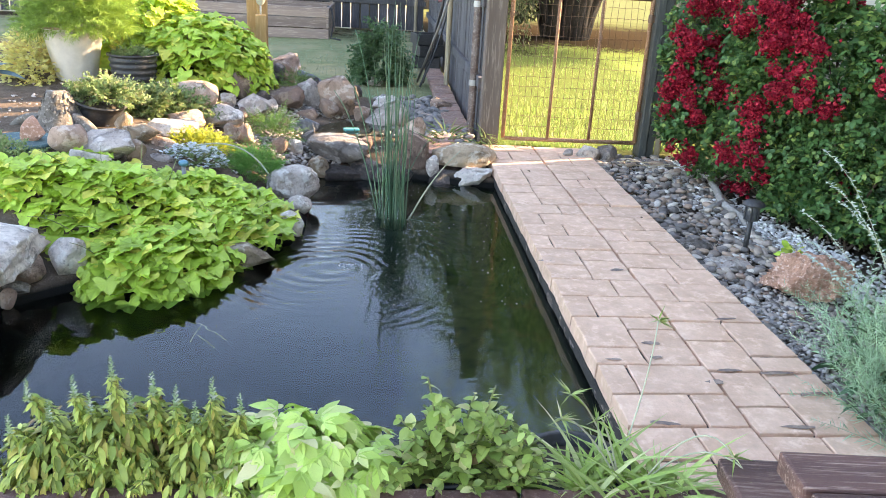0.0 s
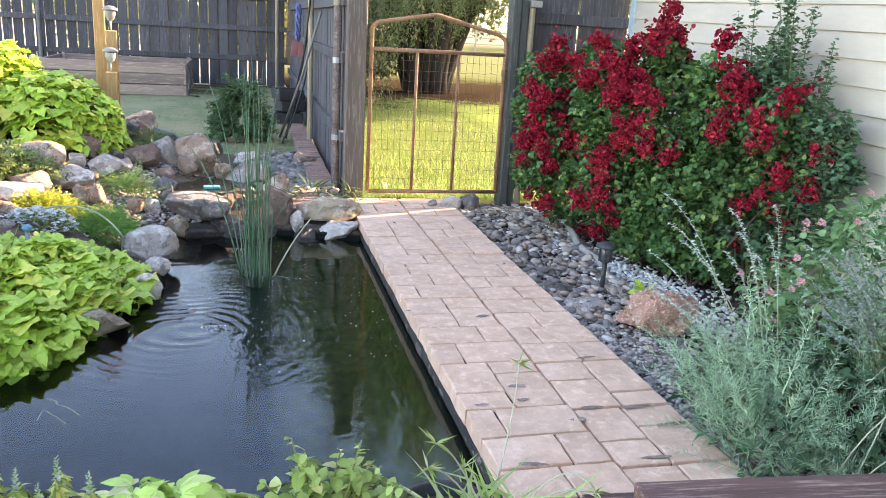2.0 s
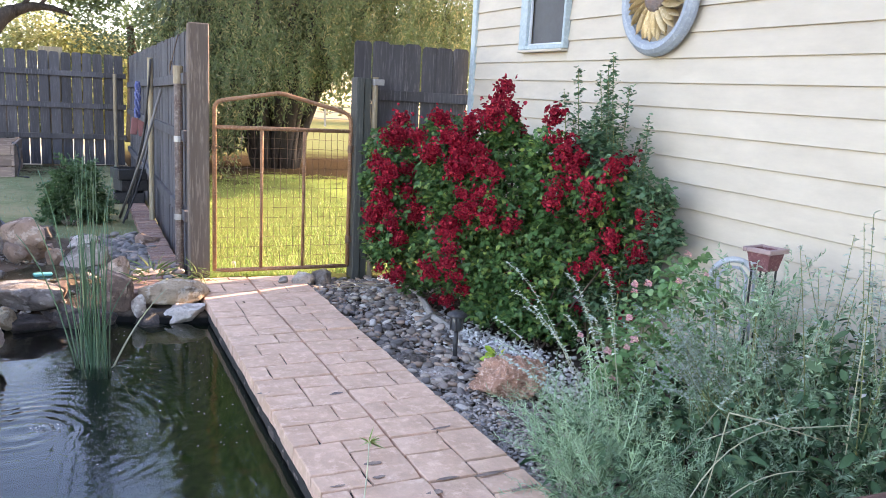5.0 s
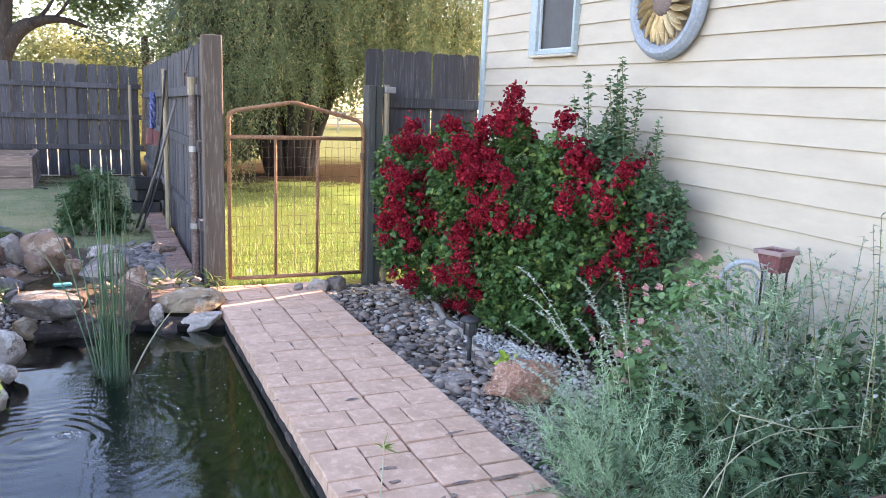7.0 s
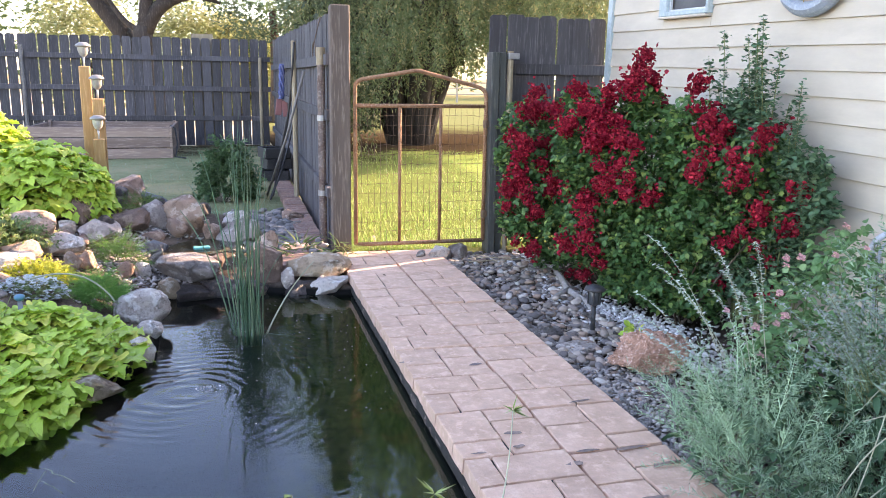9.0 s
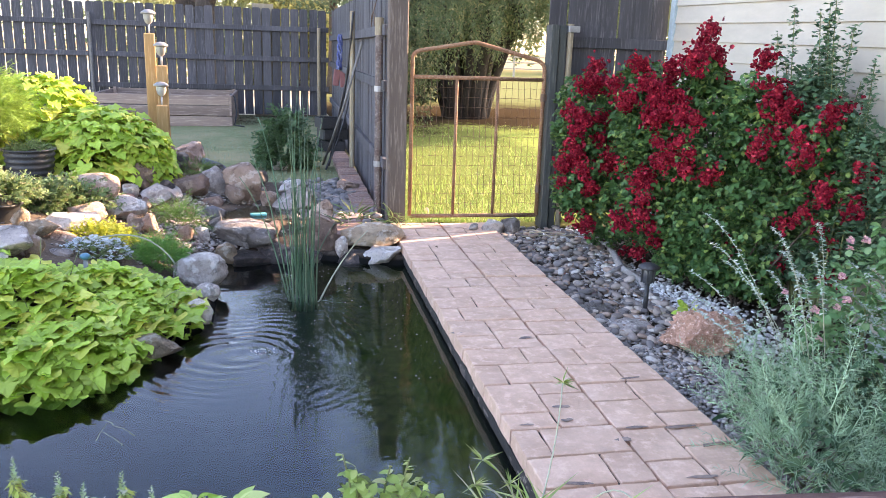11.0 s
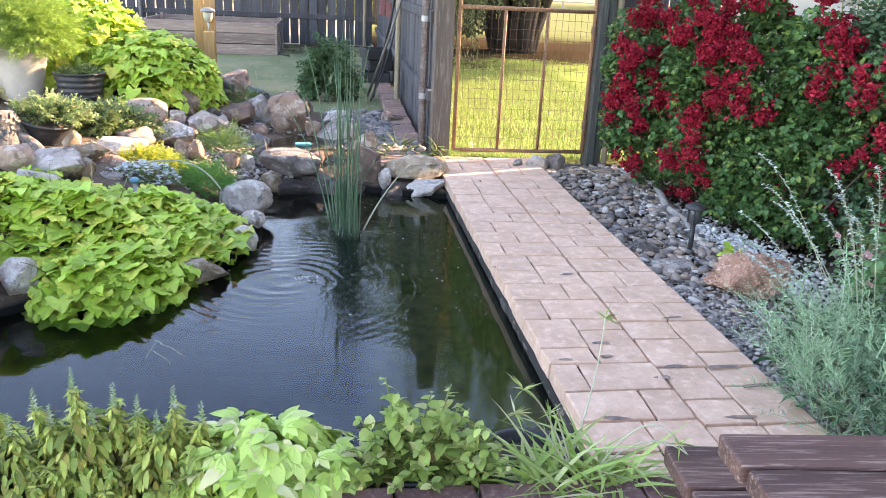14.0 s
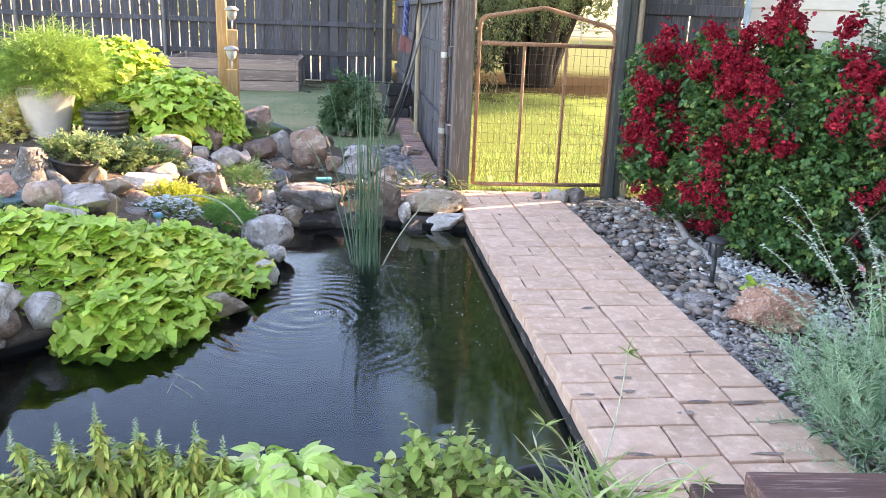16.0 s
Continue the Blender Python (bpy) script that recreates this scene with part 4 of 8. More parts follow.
strew("river_pebbles", "smooth grey and tan river pebbles beside the walkway", PEBBLE, PEB, 1200, right_strip, (0.022, 0.062), seed=3, layers=1.6)
strew("small_pebbles", "small dark pebbles and grit at the walkway's end", PEBBLE, [lumpy(ICO1, s, 0.2) for s in range(5)], 800, near_strip, (0.014, 0.042), seed=13, layers=1.2)
strew("fine_gravel", "fine grey gravel between the pebbles", GRIT, CHIP, 2600, right_strip, (0.008, 0.024), seed=4)
strew("near_gravel", "fine grey gravel along the near slabs", GRIT, CHIP, 3600, near_strip, (0.01, 0.028), seed=14, lift=0.018, layers=1.5)
strew("white_chips", "white marble chips under the rose bush", WHITE_CHIP, CHIP, 2700, white_spots, (0.014, 0.034), seed=5, layers=1.0)
strew("rose_bed_gravel", "mixed gravel on the bed along the house", GRIT, CHIP, 1500, rose_bed, (0.012, 0.03), seed=6)
strew("fence_pebbles", "pile of grey river stones by the fence", DARK_PEBBLE, PEB, 700, fence_pile, (0.035, 0.085), seed=7, layers=1.3)
strew("stream_gravel", "pale gravel beside the little stream", GRIT, CHIP, 1500, stream_side, (0.012, 0.035), seed=8)
strew("bank_gravel", "loose stones on the garden bank", GRIT, CHIP, 700, bank, (0.008, 0.025), seed=9)

# the little stream above the pond
bm = bmesh.new()
ring = [bm.verts.new((x, y, 0.075)) for x, y in ((-0.78, 6.35), (-0.45, 6.2), (-0.12, 6.3), (-0.1, 6.6), (-0.3, 6.8), (-0.6, 6.85), (-0.85, 6.65))]
bm.faces.new(ring)
ob = part("stream_water", bm, WATER)
ob.visible_shadow = False
tagged(ob, "shallow stream water running between the rocks", "water", kind="structure")
bm = bmesh.new()
vs = box(bm, (0, 0, 0), (0.12, 0.06, 0.02), 0.009, seg=2)
tq = part("water_treatment_float", bm, plain("turquoise_plastic", (0.12, 0.5, 0.5), rough=0.4), at=(-0.36, 6.42, 0.085), turn=(0, 0, 10))
tagged(tq, "small turquoise plastic float in the stream", "float")

# driftwood
GREYWOOD = surface("grey_driftwood", (0.36, 0.33, 0.3), (0.25, 0.225, 0.2), (0.45, 0.42, 0.39), big=6, fine=50, rough=0.9, bump=0.6)
bm = bmesh.new()
tube(bm, [(2.10, 5.55, 0.02), (2.03, 5.25, 0.03), (2.0, 5.05, -0.01), (2.04, 4.85, -0.03), (2.0, 4.7, -0.04)], [0.012, 0.022, 0.026, 0.02, 0.012], 8)
tube(bm, [(2.0, 5.05, 0.0), (1.9, 5.0, -0.02), (1.84, 4.98, -0.04)], [0.018, 0.014, 0.008], 8)
tagged(part("driftwood", bm, GREYWOOD, smooth=True), "grey forked driftwood branch on the pebbles", "driftwood")


STUMPWOOD = surface("old_stump_bark", (0.24, 0.215, 0.185), (0.12, 0.105, 0.09), (0.38, 0.34, 0.3), big=10, fine=50, rough=0.95, bump=0.8, depth=0.015)


STRAW = surface("dry_straw", (0.5, 0.42, 0.28), (0.4, 0.33, 0.22), rough=0.8)
for a, b, c in (((1.62, 6.1, -0.01), (1.8, 6.0, 0.03), (2.1, 5.92, 0.0)), ((1.66, 6.18, -0.01), (1.72, 6.0, 0.06), (1.78, 5.85, 0.01)), ((1.58, 5.95, 0.0), (1.9, 5.9, 0.02), (2.15, 5.95, 0.0))):
    bm = bmesh.new()
    tube(bm, bez(a, b, c), 0.004, 5, taper=0.002)
    tagged(part("straw", bm, STRAW, smooth=True), "dry pale straw lying on the pebbles", "straw", "straws on the pebbles")


def build_stump():
    st = thing("yucca_stump", "grey scaly dried stump with curved root limbs", "stump", (-1.97, 5.08, 0.28))
    bm = bmesh.new()
    lathe(bm, [(0.17, -0.02), (0.15, 0.04), (0.115, 0.09), (0.085, 0.14), (0.066, 0.19), (0.05, 0.23), (0.0, 0.235)], 18, 0.2)
    for v in bm.verts:
        v.co += v.co.normalized() * 0.018 * noise.noise(v.co * 30)
    part("trunk", bm, STUMPWOOD, st, smooth=True)
    scale_t = leaf(0.05, lambda t: 0.3 * (1 - t) ** 0.6, n=2, fold=0.2, droop=-0.2)
    rr = random.Random(5)
    mats = []
    for i in range(170):
        a, z = rr.uniform(0, 6.28), rr.uniform(0, 0.21)
        r = 0.162 - 0.52 * z + 0.3 * z * z
        mats.append(M((r * math.cos(a), r * math.sin(a), z), math.degrees(a), rr.uniform(95, 118), 0, rr.uniform(0.5, 0.85)))
    plant(st, [scale_t], mats, STUMPWOOD, 0, rest="bark_cover")
    for pts in (((0.08, 0, 0.08), (0.2, -0.06, 0.06), (0.27, -0.14, -0.02)), ((-0.08, 0, 0.06), (-0.2, 0.02, 0.1), (-0.27, -0.02, 0.0))):
        bm = bmesh.new()
        tube(bm, bez(*pts), 0.04 if pts[0][2] < 0.2 else 0.014, 9, taper=0.02 if pts[0][2] < 0.2 else 0.004)
        part("limb", bm, STUMPWOOD, st, smooth=True)


build_stump()


# ---- pots ----
SOIL = surface("potting_soil", (0.06, 0.045, 0.035), (0.1, 0.075, 0.055), (0.14, 0.11, 0.085), big=20, fine=90, rough=0.95, bump=0.8)


def pot(name, label, at, r_top, r_base, h, material, ribs=0, lip=0.012, lean=(0, 0)):
    p = thing(name, label, "plant pot", at, 0, tilt=lean)
    bm = bmesh.new()
    prof = [(0.001, 0.0), (r_base * 0.95, 0.0), (r_base, 0.008)]
    n = max(6, ribs * 4)
    for i in range(1, n + 1):
        t = i / n
        r = r_base + (r_top - r_base) * (t ** 0.75)
        if ribs:
            r += 0.006 * math.sin(2 * math.pi * ribs * t)
        prof.append((r, 0.008 + (h - 0.02) * t))
    prof += [(r_top + lip, h - 0.012), (r_top + lip, h), (r_top - 0.006, h), (r_top - 0.012, h - 0.04), (r_base * 0.9, h * 0.5)]
    lathe(bm, prof, 40)
    part("body", bm, material, p, smooth=True)
    bm = bmesh.new()
    lathe(bm, [(r_top - 0.011, h - 0.035), (r_top * 0.5, h - 0.022), (0.001, h - 0.02)], 28)
    part("soil", bm, SOIL, p, smooth=True)
    return p


WPOT = pot("white_pot", "tall off-white glazed pot with a rust-stained rim", (-2.335, 6.42, 0.3), 0.202, 0.105, 0.44, WHITE_GLAZE)
ring_bm = bmesh.new()
lathe(ring_bm, [(0.189, 0.435), (0.218, 0.435), (0.22, 0.443), (0.215, 0.448), (0.191, 0.448)], 40)
part("rust_rim", ring_bm, surface("rust_stained_rim", (0.3, 0.2, 0.13), (0.22, 0.14, 0.09), (0.42, 0.34, 0.26), big=12, fine=50, rough=0.7), WPOT, "rust-brown rim", smooth=True)
pot("ribbed_pot", "black ribbed plastic nursery pot in the bank", (-1.92, 6.38, 0.27), 0.165, 0.125, 0.31, BLACK_PLASTIC, ribs=7)
pot("bowl_pot", "low black plastic bowl pot with trailing herbs", (-1.83, 5.25, 0.25), 0.145, 0.1, 0.2, BLACK_PLASTIC, lean=(6, 12))


# ---- metal ornament on a teal disc ----
TEAL = surface("teal_metal", (0.06, 0.13, 0.14), (0.045, 0.1, 0.11), (0.16, 0.22, 0.2), big=9, fine=60, rough=0.6, metal=0.2, bump=0.2)


def build_ornament():
    o = thing("garden_ornament", "dark teal metal garden ornament with curved stem and leaves", "ornament", (-1.98, 4.58, 0.3))
    bm = bmesh.new()
    lathe(bm, [(0.001, 0.03), (0.16, 0.035), (0.185, 0.045), (0.19, 0.03), (0.15, 0.0), (0.001, 0.0)], 36)
    part("disc", bm, TEAL, o, smooth=True)
    bm = bmesh.new()
    tube(bm, bez((-0.1, 0.0, 0.03), (-0.2, 0.05, 0.2), (-0.16, 0.08, 0.36), 10), 0.013, 8, taper=0.009)
    part("stem", bm, TEAL, o, smooth=True)
    bm = bmesh.new()
    tube(bm, bez((-0.1, 0.0, 0.03), (-0.2, -0.03, 0.12), (-0.3, 0.0, 0.14), 8), 0.009, 8, taper=0.006)
    part("stem", bm, TEAL, o, smooth=True)
    wide = leaf(0.2, lambda t: 0.32 * math.sin(math.pi * (0.08 + 0.9 * t)), n=6, fold=0.2, droop=0.25)
    for yaw, pitch, z in ((10, 5, 0.36), (-60, 10, 0.33), (150, -5, 0.4), (70, 15, 0.38)):
        me = mesh_of(wide)
        ob = part("metal_leaf", me, TEAL, o)
        ob.matrix_basis = M((-0.16, 0.08, z), yaw, pitch, 0, 0.9)


build_ornament()

# small blue solar ornament on a stake and a pale hose
bm = bmesh.new()
tube(bm, [(0, 0, -0.05), (0, 0, 0.2)], 0.012, 8)
orn = part("stake_light", bm, plain("grey_stake", (0.3, 0.32, 0.33)), at=(-1.165, 4.58, 0.035), smooth=True)
tagged(orn, "small blue glass stake light among the vines", "garden light")
bm = bmesh.new()
bmesh.ops.create_icosphere(bm, subdivisions=3, radius=0.026)
for v in bm.verts:
    v.co = Vector((v.co.x, v.co.y, v.co.z * 0.7 + 0.215))
part("globe", bm, plain("blue_glass_cap", (0.06, 0.2, 0.28), rough=0.3), orn, "blue globe", smooth=True)
bm = bmesh.new()
tube(bm, bez((-1.15, 4.75, 0.3), (-0.9, 4.85, 0.36), (-0.75, 4.75, 0.16), 14), 0.0045, 8)
tagged(part("hose", bm, plain("pale_vinyl", (0.3, 0.34, 0.26), rough=0.5), smooth=True), "thin pale vinyl hose over the vines", "hose")


# ---- cedar posts with solar lights ----
def build_light_post(x, y, top, lamp):
    bm = bmesh.new()
    box(bm, (0, 0, top / 2), (0.089, 0.089, top), 0.006)
    p = part("cedar_post", bm, WOOD_CEDAR, at=(x, y, 0), turn=(0, 0, 8))
    tagged(p, "new orange cedar post standing behind the vines", "post", "cedar light posts")
    if not lamp:
        return
    s = thing("solar_light", "small solar stake light with frosted globe on a cedar post", "garden light", (x, y, top), group="cedar light posts")
    bm = bmesh.new()
    tube(bm, [(0, 0, -0.02), (0, 0, 0.085)], 0.008, 8)
    part("stem", bm, GALV, s, smooth=True)
    bm = bmesh.new()
    lathe(bm, [(0.012, 0.075), (0.03, 0.09), (0.042, 0.125), (0.04, 0.16)], 18)
    part("globe", bm, plain("frosted_plastic", (0.44, 0.42, 0.38), rough=0.4), s, "frosted globe", smooth=True)
    bm = bmesh.new()
    lathe(bm, [(0.04, 0.152), (0.062, 0.158), (0.058, 0.17), (0.03, 0.19), (0.001, 0.194)], 18)
    part("cap", bm, plain("dull_steel_cap", (0.3, 0.29, 0.28), rough=0.5, metal=0.3), s, smooth=True)


build_light_post(-1.265, 7.62, 1.4, True)
build_light_post(-1.165, 7.53, 1.14, True)
build_light_post(-1.16, 7.40, 0.82, True)


# ---- raised bed, far garden tools ----
def build_raised_bed():
    b = thing("raised_bed", "weathered wooden raised bed of stacked planks on the lawn", "raised bed", (-1.98, 13.78, 0.11))
    for z in (0.075, 0.228, 0.381):
        for y in (-0.81, 0.81):
            bm = bmesh.new()
            box(bm, (R.uniform(-0.008, 0.008), y, z), (1.96, 0.04, 0.148), 0.006)
            part("plank", bm, WOOD_BED, b, turn=(R.uniform(-0.6, 0.6), R.uniform(-0.25, 0.25), 0))
        for x in (-1.0, 1.0):
            bm = bmesh.new()
            box(bm, (x, 0, z), (0.04, 1.66, 0.148), 0.006)
            part("plank", bm, WOOD_BED, b, turn=(0, R.uniform(-0.4, 0.4), 0))
    for x in (-0.955, 0.955):
        for y in (-0.765, 0.765):
            bm = bmesh.new()
            box(bm, (x, y, 0.24), (0.045, 0.045, 0.48), 0.003)
            part("corner_post", bm, WOOD_BED, b)
    bm = bmesh.new()
    box(bm, (0, 0, 0.13), (1.94, 1.56, 0.26))
    part("soil", bm, SOIL, b)
    bm = bmesh.new()
    tube(bm, [(0.98, -0.5, 0.47), (1.05, -0.6, 0.43), (1.08, -0.7, 0.2), (1.05, -0.8, 0.02), (1.2, -0.9, 0.01)], 0.012, 7)
    part("drip_hose", bm, BLACK_PLASTIC, b, smooth=True)


build_raised_bed()
bm = bmesh.new()
box(bm, (-0.53, 15.12, 1.0), (0.36, 0.02, 2.06), 0.003)
tagged(part("tan_board", bm, WOOD_POLE), "pale tan board standing behind the fence", "board")
bm = bmesh.new()
tube(bm, [(0, 0, 0), (0, 0, 1.55)], 0.03, 9)
tagged(part("corner_pole", bm, WOOD_POLE, at=(0.42, 14.85, 0.1)), "tan wooden pole at the fence corner", "post")
bm = bmesh.new()
tube(bm, [(0, 0, 0), (0, 0, 1.75)], 0.028, 9)
tagged(part("fence_pole", bm, WOOD_POLE, at=(0.57, 9.3, -0.03)), "tan round pole against the side fence", "post")
bm = bmesh.new()
tube(bm, [(0.26, 9.55, 0.02), (0.46, 9.1, 0.7), (0.63, 8.75, 1.4)], 0.014, 10)
tagged(part("grey_pipe", bm, plain("grey_conduit", (0.2, 0.19, 0.18), rough=0.6), smooth=True), "long grey pipe leaning on the fence", "pipe")
for k, (a, b, c) in enumerate((((0.3, 9.5, 0.0), (0.5, 9.5, 0.5), (0.57, 9.2, 1.7)), ((0.33, 9.6, 0.0), (0.42, 9.4, 0.6), (0.56, 9.35, 1.2)), ((0.28, 9.3, 0.0), (0.5, 9.6, 0.4), (0.58, 9.6, 0.9)))):
    bm = bmesh.new()
    tube(bm, bez(a, b, c, 12), 0.011, 7)
    tagged(part("black_cable", bm, BLACK_PLASTIC, smooth=True), "black hose hanging along the side fence", "hose", "hoses on the fence")
bm = bmesh.new()
tube(bm, [(0.632 + 0.0 * a, 7.75 + 0.14 * math.cos(a), 1.56 + 0.09 * math.sin(a)) for a in np.linspace(0, 6.283, 22)], 0.004, 6)
tube(bm, bez((0.632, 7.9, 1.56), (0.632, 7.6, 1.7), (0.645, 7.3, 1.84), 8), 0.004, 6)
tagged(part("wire_loop", bm, WIRE, smooth=True), "loop of thin wire hung on the fence", "wire")


def build_strap():
    s = thing("hanging_strap", "twisted blue and white strap with faded red grips on the fence", "strap", (0.59, 11.6, 1.0))
    blue = surface("blue_white_webbing", (0.07, 0.1, 0.28), (0.04, 0.06, 0.2), (0.5, 0.52, 0.6), big=30, fine=60, rough=0.8)
    for turn in (0.0, 2.1, 4.2):
        bm = bmesh.new()
        tube(bm, [(0.026 * math.cos(9 * t + turn) - 0.02 * t, 0.026 * math.sin(9 * t + turn), 0.5 - 0.46 * t) for t in np.linspace(0, 1, 22)], 0.017, 7)
        part("webbing", bm, blue, s, smooth=True)
    red = plain("faded_red_rubber", (0.26, 0.1, 0.1), rough=0.6)
    for dx, z, lean in ((-0.055, -0.07, 6), (0.03, -0.09, -5)):
        bm = bmesh.new()
        box(bm, (0, 0, 0), (0.085, 0.045, 0.22), 0.015, seg=2)
        part("grip", bm, red, s, "red grip", at=(dx, 0, z), turn=(0, lean, 0))


build_strap()


def build_crates():
    for i, (z, w) in enumerate(((0.0, 0.34), (0.15, 0.31), (0.29, 0.33))):
        c = thing("plastic_crate", "dark plastic tray in a stack beside the fence", "crate", (0.42 + 0.02 * (i % 2), 10.9, z + 0.02), R.uniform(-14, 14), "stack of trays")
        bm = bmesh.new()
        lathe_r = w / 2
        for x, y, sx, sy in ((0, -lathe_r, w, 0.02), (0, lathe_r, w, 0.02), (-lathe_r, 0, 0.02, w), (lathe_r, 0, 0.02, w)):
            box(bm, (x, y, 0.07), (sx, sy, 0.13), 0.006)
        part("side_wall", bm, BLACK_PLASTIC, c)
        bm = bmesh.new()
        box(bm, (0, 0, 0.012), (w, w, 0.018))
        part("bottom", bm, BLACK_PLASTIC, c)


build_crates()


def build_brick_strip():
    b = thing("brick_edging", "row of reddish bricks laid flat along the fence", "edging", (0, 0, 0))
    rr = random.Random(3)
    bm = bmesh.new()
    box(bm, (0, 0, 0), (0.2, 0.09, 0.06), 0.006)
    me = finish(bm)
    me.materials.append(surface("old_brick", (0.32, 0.2, 0.16), (0.25, 0.15, 0.12), (0.42, 0.33, 0.28), big=8, fine=60, rough=0.9, bump=0.4))
    for i in range(58):
        ob = new("brick", me)
        ob.parent = b
        ob.matrix_basis = pose(0.5 + rr.uniform(-0.006, 0.006), 6.9 + 0.1 * i, 0.0 + rr.uniform(-0.005, 0.005), 0, 0, rr.uniform(-3, 3))
    for i in range(7):
        ob = new("brick", me)
        ob.parent = b
        ob.matrix_basis = pose(0.26 + 0.05 * i * 0.3 + rr.uniform(-0.006, 0.006), 6.02 + 0.105 * i, 0.0, 0, 0, 8 + rr.uniform(-3, 3))


build_brick_strip()


# ---- walk light, basket, chair arc ----
def build_path_light():
    p = thing("path_light", "small black solar path light on a spike", "garden light", (1.82, 4.30, -0.07))
    bm = bmesh.new()
    tube(bm, [(0, 0, 0), (0, 0, 0.2)], 0.013, 10)
    part("stem", bm, BLACK_PLASTIC, p, smooth=True)
    bm = bmesh.new()
    lathe(bm, [(0.026, 0.19), (0.034, 0.2), (0.034, 0.27), (0.03, 0.275)], 16)
    part("lens", bm, plain("smoked_plastic", (0.06, 0.065, 0.07), rough=0.25), p, smooth=True)
    for k in range(6):
        a = k * math.pi / 3
        bm = bmesh.new()
        box(bm, (0.038 * math.cos(a), 0.038 * math.sin(a), 0.235), (0.007, 0.008, 0.08), 0.001)
        part("cage_bar", bm, BLACK_PLASTIC, p)
    bm = bmesh.new()
    lathe(bm, [(0.038, 0.268), (0.06, 0.274), (0.057, 0.286), (0.034, 0.3), (0.001, 0.304)], 20)
    part("cap", bm, BLACK_PLASTIC, p, smooth=True)


build_path_light()


def build_planter():
    p = thing("square_planter", "small maroon square planter on a black stand by the wall", "plant pot", (2.54, 2.83, 0.0), 12)
    red = surface("maroon_wood", (0.17, 0.06, 0.065), (0.1, 0.04, 0.042), (0.28, 0.15, 0.14), big=6, fine=50, rough=0.7, bump=0.3)
    bm = bmesh.new()
    t, b, h0, h1 = 0.056, 0.04, 0.745, 0.835
    lo = [bm.verts.new((sx * b, sy * b, h0)) for sx, sy in ((-1, -1), (1, -1), (1, 1), (-1, 1))]
    hi = [bm.verts.new((sx * t, sy * t, h1)) for sx, sy in ((-1, -1), (1, -1), (1, 1), (-1, 1))]
    hin = [bm.verts.new((sx * (t - 0.015), sy * (t - 0.015), h1)) for sx, sy in ((-1, -1), (1, -1), (1, 1), (-1, 1))]
    lin = [bm.verts.new((sx * (b - 0.0), sy * (b - 0.0), h0 + 0.06)) for sx, sy in ((-1, -1), (1, -1), (1, 1), (-1, 1))]
    for a, c in ((lo, hi), (hi, hin), (hin, lin)):
        for k in range(4):
            bm.faces.new((a[k], a[(k + 1) % 4], c[(k + 1) % 4], c[k]))
    bm.faces.new(lo[::-1])
    bm.faces.new(lin)
    part("body", bm, red, p)
    bm = bmesh.new()
    for x, y, sx, sy in ((0, -t, 2 * t + 0.03, 0.02), (0, t, 2 * t + 0.03, 0.02), (-t, 0, 0.02, 2 * t - 0.01), (t, 0, 0.02, 2 * t - 0.01)):
        box(bm, (x, y, h1 - 0.004), (sx, sy, 0.02), 0.003)
    part("rim", bm, surface("pale_worn_rim", (0.4, 0.3, 0.29), (0.28, 0.19, 0.19), rough=0.7), p, "pale worn rim")
    for sx, sy in ((-1, -1), (1, -1), (1, 1), (-1, 1)):
        bm = bmesh.new()
        tube(bm, [(sx * 0.035, sy * 0.035, -0.07), (sx * 0.035, sy * 0.035, h0 + 0.01)], 0.005, 7)
        part("leg", bm, BLACK_PLASTIC, p)
    o = thing("metal_arch", "pale blue-grey metal garden arch ornament behind the sage", "ornament", (2.44, 2.9, 0.05), -25)
    blue = surface("blue_grey_metal", (0.42, 0.46, 0.5), (0.36, 0.4, 0.45), (0.5, 0.53, 0.56), big=8, fine=50, rough=0.6, metal=0.2)
    for r in (0.095, 0.06):
        bm = bmesh.new()
        tube(bm, [(r * math.cos(a), 0, 0.64 + (r * 0.95) * math.sin(a)) for a in np.linspace(0, math.pi, 16)], 0.013 if r > 0.08 else 0.006, 8)
        part("arc", bm, blue, o, smooth=True)
    for x in (-0.095, 0.095, -0.06, 0.06):
        bm = bmesh.new()
        tube(bm, [(x, 0, -0.06), (x, 0, 0.65)], 0.007, 8)
        part("leg", bm, blue, o, smooth=True)


build_planter()


